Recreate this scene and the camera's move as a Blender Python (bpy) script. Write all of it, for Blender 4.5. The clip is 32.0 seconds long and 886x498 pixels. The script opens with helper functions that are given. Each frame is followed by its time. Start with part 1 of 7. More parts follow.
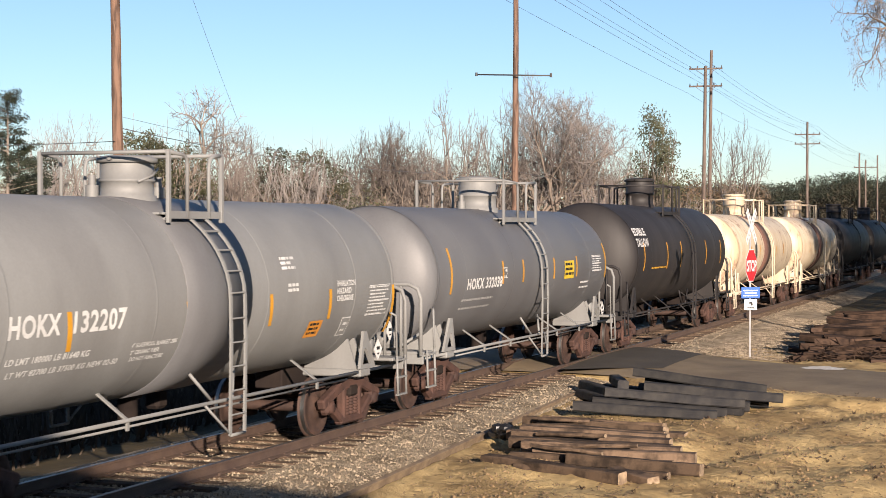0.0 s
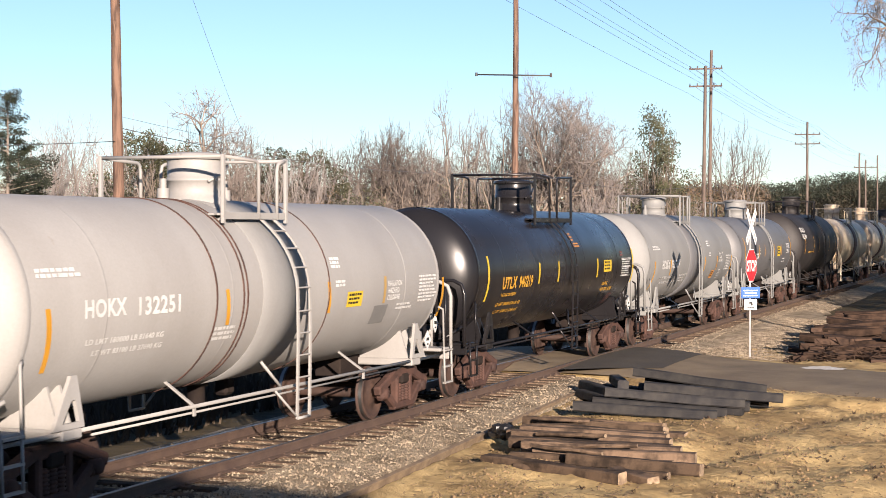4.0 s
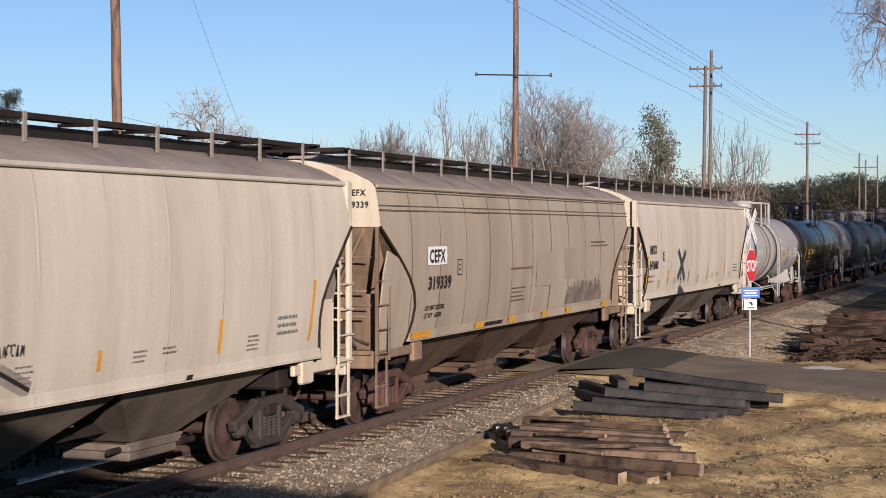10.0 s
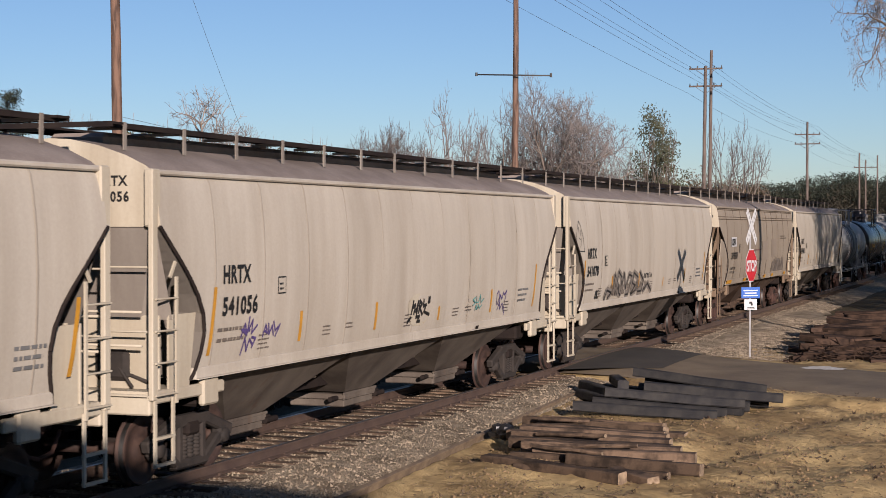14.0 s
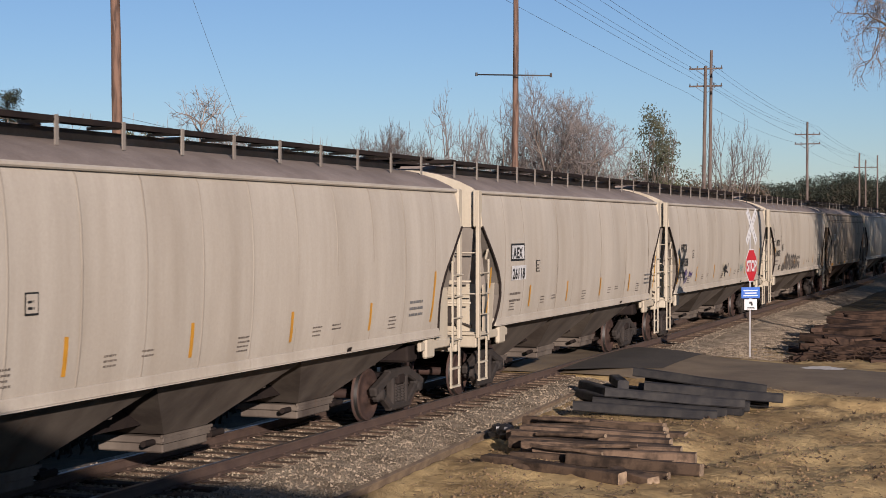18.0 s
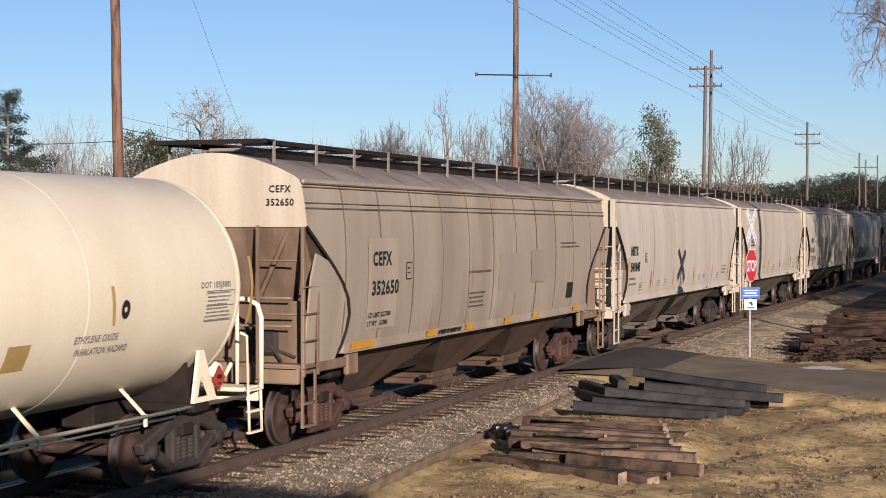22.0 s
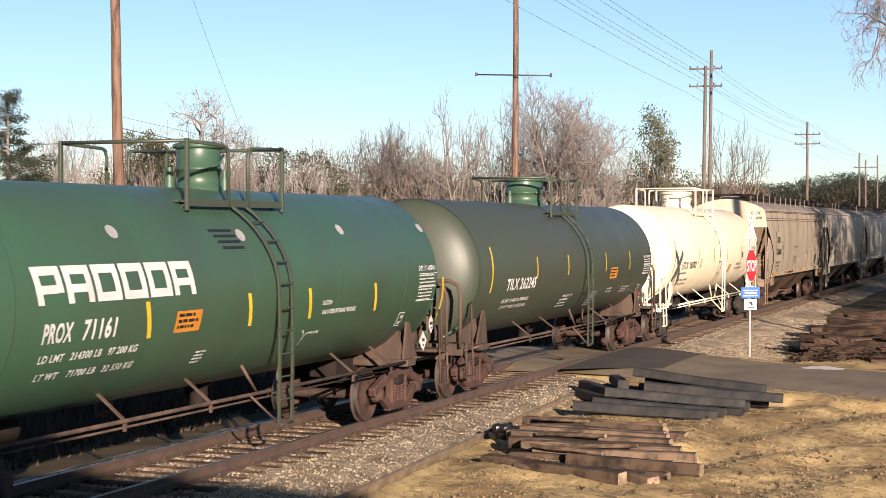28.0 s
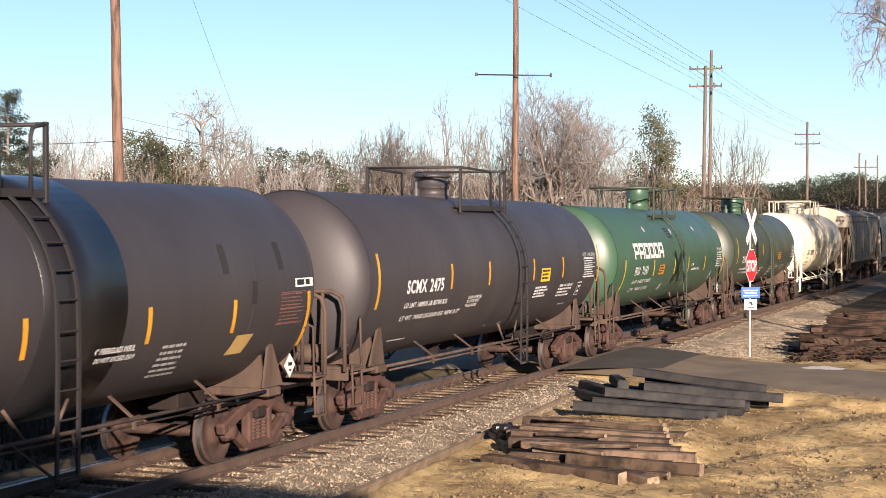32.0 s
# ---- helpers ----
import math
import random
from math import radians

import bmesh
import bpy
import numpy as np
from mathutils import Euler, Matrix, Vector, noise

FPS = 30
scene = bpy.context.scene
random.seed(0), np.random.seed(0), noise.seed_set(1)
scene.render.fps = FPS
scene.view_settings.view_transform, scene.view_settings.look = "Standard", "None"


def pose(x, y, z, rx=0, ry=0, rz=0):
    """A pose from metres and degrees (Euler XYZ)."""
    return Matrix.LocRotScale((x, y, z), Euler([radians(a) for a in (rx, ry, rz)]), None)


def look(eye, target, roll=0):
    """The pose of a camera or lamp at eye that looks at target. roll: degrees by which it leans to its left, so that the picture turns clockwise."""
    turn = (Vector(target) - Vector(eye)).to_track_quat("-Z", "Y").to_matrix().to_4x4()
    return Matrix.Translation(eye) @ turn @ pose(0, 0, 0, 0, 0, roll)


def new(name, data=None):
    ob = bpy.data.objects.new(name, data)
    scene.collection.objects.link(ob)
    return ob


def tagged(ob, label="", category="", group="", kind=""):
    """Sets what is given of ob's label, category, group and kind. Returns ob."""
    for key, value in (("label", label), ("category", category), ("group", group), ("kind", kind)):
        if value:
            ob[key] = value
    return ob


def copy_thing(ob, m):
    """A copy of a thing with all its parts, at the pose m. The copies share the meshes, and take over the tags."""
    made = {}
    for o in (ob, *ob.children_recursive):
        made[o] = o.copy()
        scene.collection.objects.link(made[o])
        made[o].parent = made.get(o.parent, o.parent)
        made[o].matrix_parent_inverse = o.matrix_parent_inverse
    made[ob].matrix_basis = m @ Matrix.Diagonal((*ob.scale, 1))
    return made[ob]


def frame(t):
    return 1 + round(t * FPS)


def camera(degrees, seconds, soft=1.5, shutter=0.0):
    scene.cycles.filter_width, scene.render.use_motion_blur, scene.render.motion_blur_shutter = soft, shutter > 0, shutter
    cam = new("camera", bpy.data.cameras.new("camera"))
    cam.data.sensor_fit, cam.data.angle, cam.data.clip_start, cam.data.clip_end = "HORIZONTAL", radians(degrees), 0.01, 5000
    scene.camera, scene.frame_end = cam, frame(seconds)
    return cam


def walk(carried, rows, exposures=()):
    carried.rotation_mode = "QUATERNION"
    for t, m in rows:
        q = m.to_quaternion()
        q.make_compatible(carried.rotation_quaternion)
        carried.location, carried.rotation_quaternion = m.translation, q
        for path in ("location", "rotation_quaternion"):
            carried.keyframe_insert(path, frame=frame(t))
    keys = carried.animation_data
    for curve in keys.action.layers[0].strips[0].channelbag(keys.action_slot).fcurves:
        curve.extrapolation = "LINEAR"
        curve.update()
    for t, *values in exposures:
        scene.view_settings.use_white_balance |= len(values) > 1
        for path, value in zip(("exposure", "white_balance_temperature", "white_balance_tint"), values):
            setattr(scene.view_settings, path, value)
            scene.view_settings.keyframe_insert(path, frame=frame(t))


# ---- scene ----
# One fixed camera on a rise beside a level crossing; the train runs along +x, rail tops at z = 0, track centre at y = 0.
cam = camera(30.695, 32.0, soft=0.6, shutter=0.12)
EYE = (0.0, -11.9, 3.37)
YAW = radians(20.5)
PITCH = radians(0.762)
AIM = (EYE[0] + 100 * math.cos(YAW) * math.cos(PITCH), EYE[1] + 100 * math.sin(YAW) * math.cos(PITCH), EYE[2] - 100 * math.sin(PITCH))
walk(cam, [(0.0, look(EYE, AIM)), (32.0, look(EYE, AIM))],
     exposures=[(0.0, 1.3, 6790, 17), (1.0, 1.2, 6790, 17), (2.0, 1.4, 6790, 17), (2.5, 1.58, 6790, 17), (3.5, 1.64, 6790, 18), (5.5, 0.78, 6280, 20), (7.0, 0.8, 6260, 20), (8.0, 0.92, 6240, 21), (9.0, 1.0, 6240, 21), (10.0, 0.87, 6240, 21), (11.0, 0.82, 6240, 21), (14.0, 0.64, 6240, 21),
                (17.0, 0.57, 6240, 21), (19.0, 0.55, 6240, 21), (20.0, 0.77, 6240, 21), (20.5, 0.98, 6240, 21), (21.2, 1.02, 6240, 21), (22.0, 0.85, 6240, 21), (23.0, 0.47, 6240, 21),
                (24.0, 0.25, 6240, 22), (25.0, 0.49, 6280, 22), (25.5, 0.59, 6320, 22), (27.5, 1.35, 6900, 20), (31.0, 1.48, 6900, 21), (32.0, 1.52, 6800, 21)])

# ---- world and sun ----
SUN_AZ = 34.0      # the way the light travels, from +x towards +y
SUN_EL = 13.0
world = bpy.data.worlds.new("sky")
scene.world = world
world.use_nodes = True
wn = world.node_tree
sky = wn.nodes.new("ShaderNodeTexSky")
sky.sky_type = "NISHITA"
sky.sun_disc = False
sky.sun_elevation = radians(SUN_EL)
sky.sun_rotation = radians(90 - (SUN_AZ + 180))
sky.air_density, sky.dust_density, sky.ozone_density = 1.0, 0.4, 3.6
sky.altitude = 900
wn.links.new(sky.outputs[0], wn.nodes["Background"].inputs[0])
wn.nodes["Background"].inputs[1].default_value = 0.063
sun = new("sun", bpy.data.lights.new("sun", "SUN"))
sun.data.energy = 5.0
sun.data.angle = radians(0.6)
sun.data.color = (1.0, 0.88, 0.73)
SUNWAY = Vector((math.cos(radians(SUN_AZ)) * math.cos(radians(SUN_EL)), math.sin(radians(SUN_AZ)) * math.cos(radians(SUN_EL)), -math.sin(radians(SUN_EL))))
sun.matrix_world = look(Vector((0, -60, 60)), Vector((0, -60, 60)) + SUNWAY)


# ---- materials ----
def mat(name, rgb, rough=0.6, metal=0.0, rgb2=None, scale=2.0, amount=0.5, fine=40.0, bump=0.0, streak=False, spec=0.5, rust=None, rust_amount=0.0, vary=0.0, wave=None):
    """Painted, rusty or earthy surface: two colours mixed by coarse noise, fine grain, bump, stains with a shape of their own."""
    m = bpy.data.materials.new(name)
    m.use_nodes = True
    nt = m.node_tree
    b = nt.nodes["Principled BSDF"]
    N, L = nt.nodes.new, nt.links.new
    tc = N("ShaderNodeTexCoord")
    mp = N("ShaderNodeMapping")
    mp.inputs["Scale"].default_value = (1, 1, 0.12) if streak else (1, 1, 1)
    L(tc.outputs["Object"], mp.inputs[0])
    n1 = N("ShaderNodeTexNoise")
    n1.inputs["Scale"].default_value, n1.inputs["Detail"].default_value, n1.inputs["Roughness"].default_value = scale, 6, 0.62
    L(mp.outputs[0], n1.inputs["Vector"])
    n2 = N("ShaderNodeTexNoise")
    n2.inputs["Scale"].default_value, n2.inputs["Detail"].default_value, n2.inputs["Roughness"].default_value = fine, 7, 0.68
    L(tc.outputs["Object"], n2.inputs["Vector"])
    r2 = rgb2 or tuple(c * 0.72 for c in rgb)
    ramp = N("ShaderNodeValToRGB")
    ramp.color_ramp.elements[0].position, ramp.color_ramp.elements[1].position = 0.5 - 0.28 * (1.1 - amount), 0.5 + 0.3 * (1.1 - amount)
    ramp.color_ramp.elements[0].color, ramp.color_ramp.elements[1].color = (*r2, 1), (*rgb, 1)
    L(n1.outputs[0], ramp.inputs[0])
    col = ramp.outputs[0]
    grain = N("ShaderNodeMix")
    grain.data_type, grain.blend_type = "RGBA", "MULTIPLY"
    grain.inputs[0].default_value = 0.2 if streak else 0.35
    g = N("ShaderNodeMapRange")
    g.inputs[1].default_value, g.inputs[2].default_value, g.inputs[3].default_value, g.inputs[4].default_value = 0.3, 0.7, 0.62, 1.15
    L(n2.outputs[0], g.inputs[0])
    L(col, grain.inputs[6])
    L(g.outputs[0], grain.inputs[7])
    col = grain.outputs[2]
    if rust:
        n3 = N("ShaderNodeTexNoise")
        n3.inputs["Scale"].default_value, n3.inputs["Detail"].default_value, n3.inputs["Roughness"].default_value = scale * 1.7, 8, 0.7
        L(mp.outputs[0], n3.inputs["Vector"])
        rr = N("ShaderNodeMapRange")
        lo = 0.72 - 0.4 * rust_amount
        rr.inputs[1].default_value, rr.inputs[2].default_value = lo, lo + 0.12
        L(n3.outputs[0], rr.inputs[0])
        mx = N("ShaderNodeMix")
        mx.data_type = "RGBA"
        L(rr.outputs[0], mx.inputs[0])
        L(col, mx.inputs[6])
        mx.inputs[7].default_value = (*rust, 1)
        col = mx.outputs[2]
    if vary:
        oi = N("ShaderNodeObjectInfo")
        vr = N("ShaderNodeMapRange")
        vr.inputs[3].default_value, vr.inputs[4].default_value = 1 - vary, 1 + vary
        L(oi.outputs["Random"], vr.inputs[0])
        mv = N("ShaderNodeMix")
        mv.data_type, mv.blend_type = "RGBA", "MULTIPLY"
        mv.inputs[0].default_value = 1
        L(col, mv.inputs[6])
        L(vr.outputs[0], mv.inputs[7])
        col = mv.outputs[2]
    L(col, b.inputs["Base Color"])
    ro = N("ShaderNodeMapRange")
    ro.inputs[3].default_value, ro.inputs[4].default_value = max(0.05, rough - 0.12), min(1, rough + 0.14)
    L(n1.outputs[0], ro.inputs[0])
    L(ro.outputs[0], b.inputs["Roughness"])
    b.inputs["Metallic"].default_value = metal
    b.inputs["Specular IOR Level"].default_value = spec
    if bump:
        bp = N("ShaderNodeBump")
        bp.inputs["Strength"].default_value, bp.inputs["Distance"].default_value = 0.7, bump
        L(n2.outputs[0], bp.inputs["Height"])
        L(bp.outputs[0], b.inputs["Normal"])
    return m


RUST = (0.091, 0.042, 0.025)
DIRT = (0.14, 0.105, 0.07)
M_GREY = mat("grey paint", (0.189, 0.193, 0.189), 0.58, 0, (0.136, 0.136, 0.133), 0.9, 0.4, 25, 0, True, 0.35, (0.105, 0.087, 0.07), 0.14)
M_DGREY = mat("dark grey paint", (0.105, 0.108, 0.112), 0.5, 0, (0.077, 0.077, 0.081), 0.9, 0.45, 25, 0, True, 0.4, (0.098, 0.077, 0.056), 0.12)
M_LGREY = mat("light grey paint", (0.269, 0.266, 0.256), 0.58, 0, (0.224, 0.217, 0.206), 0.9, 0.4, 25, 0, True, 0.35, (0.154, 0.115, 0.084), 0.14)
M_BLACK = mat("glossy black paint", (0.0085, 0.0083, 0.0095), 0.27, 0, (0.014, 0.013, 0.014), 0.9, 0.5, 25, 0, True, 0.3)
M_BLACKW = mat("weathered black paint", (0.014, 0.013, 0.014), 0.6, 0, (0.024, 0.021, 0.02), 0.8, 0.5, 25, 0, True, 0.3, (0.049, 0.035, 0.028), 0.1)
M_CHAR = mat("charcoal paint", (0.027, 0.024, 0.027), 0.5, 0, (0.038, 0.033, 0.032), 0.7, 0.45, 25, 0, True, 0.35, (0.06, 0.041, 0.03), 0.12)
M_GREEN = mat("green paint", (0.029, 0.077, 0.043), 0.4, 0, (0.032, 0.059, 0.038), 0.8, 0.5, 25, 0, True, 0.4, (0.059, 0.052, 0.035), 0.12)
M_DGREEN = mat("dark faded green paint", (0.035, 0.048, 0.032), 0.45, 0, (0.038, 0.042, 0.03), 0.8, 0.55, 25, 0, True, 0.4, (0.07, 0.05, 0.034), 0.2)
M_WHITE = mat("cream white paint", (0.65, 0.585, 0.44), 0.5, 0, (0.58, 0.505, 0.36), 0.8, 0.5, 25, 0, True, 0.35, (0.46, 0.352, 0.245), 0.14)
M_CREAM = mat("stained cream paint", (0.49, 0.434, 0.336), 0.5, 0, (0.385, 0.294, 0.196), 1.6, 0.6, 25, 0, True, 0.4, (0.14, 0.063, 0.042), 0.45)
M_HOP = mat("pale hopper paint", (0.42, 0.382, 0.319), 0.55, 0, (0.322, 0.283, 0.227), 1.3, 0.5, 22, 0, True, 0.3, (0.252, 0.21, 0.164), 0.16)
M_HOPTAN = mat("tan hopper paint", (0.272, 0.232, 0.18), 0.6, 0, (0.202, 0.166, 0.125), 1.1, 0.55, 22, 0, True, 0.3, (0.14, 0.102, 0.07), 0.3)
M_ROOFDIRT = mat("dusty roof", (0.252, 0.213, 0.185), 0.75, 0, (0.175, 0.143, 0.122), 1.2, 0.6, 22, 0, False, 0.25)
M_ENDPAINT = mat("ivory end panel", (0.42, 0.378, 0.294), 0.6, 0, (0.322, 0.28, 0.21), 2, 0.5, 22, 0, True, 0.25, (0.21, 0.154, 0.105), 0.2)
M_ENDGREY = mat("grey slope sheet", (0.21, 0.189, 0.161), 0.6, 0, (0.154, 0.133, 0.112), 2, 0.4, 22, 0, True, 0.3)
# rusty brown, taken darker to include the shading at the car ends
M_ENDRUSTSHADE = mat("rusty tan slope sheet with shade in colour", (0.2, 0.142, 0.094), 0.75, 0, (0.1, 0.068, 0.045), 2, 0.6, 22, 0, True, 0.25)
# grime plus the shade under the cars, both put into this near-black
M_UNDER = mat("grimy underframe with shade in colour", (0.024, 0.018, 0.015), 0.9, 0, (0.013, 0.01, 0.01), 3, 0.5, 30, 0, False, 0.1)
M_BAY = mat("dark grey hopper bay", (0.126, 0.105, 0.084), 0.75, 0, (0.063, 0.05, 0.041), 1.2, 0.6, 25, 0, True, 0.25, (0.084, 0.049, 0.032), 0.3)
M_BAYTAN = mat("dark red-brown hopper bay", (0.092, 0.058, 0.038), 0.8, 0, (0.048, 0.03, 0.021), 1.2, 0.6, 25, 0, True, 0.25)
M_TRUCK = mat("rusty cast steel", (0.081, 0.042, 0.032), 0.8, 0, (0.035, 0.021, 0.018), 3, 0.5, 30, 0.006, False, 0.2)
M_TRUCKG = mat("grimy cast steel", (0.042, 0.034, 0.029), 0.8, 0, (0.022, 0.019, 0.017), 3, 0.5, 30, 0.006, False, 0.2)
M_WHEEL = mat("brown wheel steel", (0.07, 0.041, 0.031), 0.7, 0.2, (0.035, 0.023, 0.02), 4, 0.5, 30, 0, False, 0.3)
M_TREAD = mat("polished tread", (0.36, 0.35, 0.34), 0.38, 1.0)
M_YELLOW = mat("amber reflective tape", (0.525, 0.252, 0.021), 0.45)
M_LEMON = mat("yellow panel", (0.56, 0.392, 0.028), 0.45)
M_ORANGE = mat("orange panel", (0.525, 0.21, 0.028), 0.45)
M_WHITEP = mat("white lettering", (0.56, 0.56, 0.546), 0.5)
M_GREYP = mat("pale grey lettering", (0.315, 0.315, 0.308), 0.5)
M_BLACKP = mat("black lettering", (0.01, 0.01, 0.01), 0.5)
M_GOLDP = mat("yellow lettering", (0.56, 0.294, 0.028), 0.5)
M_REDP = mat("red lettering", (0.35, 0.042, 0.021), 0.5)
M_TEAL = mat("teal spray paint", (0.084, 0.28, 0.266), 0.5)
M_PURPLE = mat("purple spray paint", (0.084, 0.056, 0.175), 0.5)
M_ROT = mat("rotten timber", (0.059, 0.037, 0.026), 0.95, 0, (0.021, 0.014, 0.011), 3.5, 0.65, 35, 0.015, False, 0.1, vary=0.45)
M_CLOD = mat("dark clods", (0.21, 0.14, 0.07), 0.95, 0, (0.084, 0.056, 0.032), 3.0, 0.8, 9)
M_LITTER = mat("dead stalks", (0.07, 0.045, 0.028), 0.95, 0, (0.21, 0.154, 0.077), 2.0, 0.8, 9)
M_PLASTIC = mat("black plastic", (0.008, 0.008, 0.009), 0.35)
M_CONC = mat("grey concrete", (0.28, 0.266, 0.245), 0.9, 0, (0.224, 0.21, 0.189), 1.5, 0.5, 20)
M_TANPALE = mat("pale tan paint", (0.29, 0.246, 0.19), 0.6, 0, (0.23, 0.188, 0.142), 1.5, 0.4, 22, 0, True, 0.3)
M_SPILL = mat("rusty spill", (0.14, 0.07, 0.049), 0.7, 0, (0.084, 0.042, 0.032), 2, 0.5, 25)
M_FADED = mat("faded ochre tape", (0.36, 0.235, 0.08), 0.6)
M_FADEDRED = mat("faded red print", (0.154, 0.063, 0.056), 0.6)
M_TANPATCH = mat("repaired tan paint", (0.238, 0.199, 0.158), 0.6, 0, (0.196, 0.161, 0.126), 1.5, 0.4, 22, 0, True, 0.3)
M_DULL = mat("dull patch paint", (0.15, 0.15, 0.146), 0.6)
M_BALLAST = mat("ballast bed", (0.33, 0.27, 0.19), 0.95, 0, (0.15, 0.118, 0.08), 2.2, 0.65, 16, 0.05, False, 0.15)
M_STONE = mat("ballast stone", (0.33, 0.27, 0.195), 0.9, 0, (0.1, 0.078, 0.056), 5, 0.8, 9, 0, False, 0.12)
M_EARTH = mat("sandy earth", (0.46, 0.335, 0.16), 0.95, 0, (0.2, 0.137, 0.066), 0.55, 0.72, 8, 0.07, False, 0.1, (0.12, 0.08, 0.042), 0.34)
M_GRASS = mat("dry winter grass", (0.091, 0.07, 0.038), 0.95, 0, (0.042, 0.035, 0.021), 0.8, 0.6, 5, 0.05, False, 0.1)
M_ROAD = mat("worn asphalt", (0.205, 0.16, 0.105), 0.9, 0, (0.125, 0.097, 0.066), 0.7, 0.5, 40, 0.008, False, 0.2)
M_TAR = mat("fresh dark asphalt", (0.066, 0.058, 0.047), 0.9, 0, (0.045, 0.04, 0.034), 1.2, 0.5, 40, 0.008, False, 0.2)
M_PAINTRD = mat("worn road paint", (0.62, 0.6, 0.55), 0.8, 0, (0.4, 0.36, 0.3), 9, 0.5, 40)
M_RAIL = mat("rusty rail", (0.091, 0.059, 0.042), 0.75, 0.2, (0.056, 0.035, 0.028), 3, 0.5, 25, 0.004)
M_RAILTOP = mat("worn rail head", (0.3, 0.28, 0.26), 0.45, 1.0, (0.2, 0.17, 0.15), 2, 0.5, 30)
M_TIE = mat("weathered timber", (0.119, 0.081, 0.055), 0.95, 0, (0.038, 0.027, 0.02), 3.5, 0.75, 30, 0.02, False, 0.15, (0.252, 0.175, 0.098), 0.2, vary=0.4)
M_TIEEND = mat("split timber end", (0.3, 0.22, 0.14), 0.95, 0, (0.13, 0.09, 0.058), 9, 0.7, 30, 0.012)
M_CREO = mat("creosoted timber", (0.014, 0.014, 0.016), 0.75, 0, (0.029, 0.027, 0.025), 3.5, 0.6, 35, 0.012, False, 0.25, (0.112, 0.084, 0.052), 0.16, vary=0.35)
M_POLE = mat("treated pole wood", (0.164, 0.101, 0.073), 0.9, 0, (0.07, 0.045, 0.035), 6.0, 0.8, 30, 0.02, True, 0.15, (0.21, 0.14, 0.105), 0.3)
M_POLEG = mat("grey weathered pole", (0.14, 0.112, 0.095), 0.9, 0, (0.077, 0.059, 0.052), 5.0, 0.7, 30, 0.02, True, 0.15)
M_WIRE = mat("dark wire", (0.063, 0.063, 0.07), 0.6)
M_IRON = mat("dark line hardware", (0.042, 0.038, 0.035), 0.6)
M_GALV = mat("galvanised post", (0.5, 0.5, 0.5), 0.45, 0.6)
M_SIGNRED = mat("red sign sheeting", (0.434, 0.014, 0.021), 0.4, 0, (0.385, 0.014, 0.021))
M_SIGNBLUE = mat("blue sign sheeting", (0.028, 0.105, 0.385), 0.4, 0, (0.025, 0.091, 0.35))
M_SIGNWHITE = mat("white sign sheeting", (0.56, 0.56, 0.56), 0.4, 0, (0.518, 0.518, 0.518))
M_BARK = mat("grey bark", (0.203, 0.164, 0.133), 0.9, 0, (0.126, 0.101, 0.081), 2, 0.5, 12, 0.01, vary=0.2)
M_TWIG = mat("bare twigs", (0.16, 0.134, 0.117), 0.9, 0, (0.098, 0.08, 0.07), 0.6, 0.5, 12, 0, vary=0.25)
M_PINE = mat("pine needles", (0.024, 0.031, 0.014), 0.8, 0, (0.014, 0.019, 0.009), 0.9, 0.5, 10, 0, vary=0.3)
M_OLIVE = mat("olive leaves", (0.059, 0.059, 0.025), 0.8, 0, (0.035, 0.038, 0.017), 0.9, 0.5, 10, 0, vary=0.3)
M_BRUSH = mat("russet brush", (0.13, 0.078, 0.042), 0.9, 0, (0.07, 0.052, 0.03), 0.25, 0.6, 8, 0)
M_FARBRUSH = mat("shaded brown woods", (0.055, 0.042, 0.024), 0.95, 0, (0.034, 0.029, 0.016), 0.05, 0.6, 8, 0)
# weed brown darkened to hold the shade behind the train
M_WEED = mat("dead weeds with shade in colour", (0.055, 0.04, 0.026), 0.95, 0, (0.03, 0.023, 0.016), 0.6, 0.6, 8, 0)
M_GREYTWIG = mat("grey twigs", (0.21, 0.187, 0.174), 0.9, 0, (0.13, 0.112, 0.104), 0.6, 0.5, 12, 0, vary=0.25)
M_SEAM = mat("stained seam", (0.119, 0.091, 0.064), 0.8, 0, (0.07, 0.052, 0.038), 2.5, 0.6, 25, 0, True, 0.2)
M_CLOUD = mat("grey spray cloud", (0.15, 0.124, 0.1), 0.7, 0, (0.085, 0.07, 0.057), 3.0, 0.8, 25)
M_RUSTEND = mat("rusty brown end gear", (0.087, 0.059, 0.043), 0.8, 0, (0.042, 0.029, 0.024), 2.5, 0.6, 25, 0, True, 0.2)
M_RAILDUST = mat("dusty rusty rail", (0.21, 0.15, 0.087), 0.9, 0, (0.084, 0.056, 0.036), 2.5, 0.6, 25, 0.006)
M_HOPSEAM = mat("dusty seam", (0.343, 0.308, 0.252), 0.6, 0, (0.266, 0.231, 0.185), 2.0, 0.6, 25, 0, True, 0.2)
M_TRUCKBOX = mat("white truck panel", (0.49, 0.49, 0.49), 0.5)


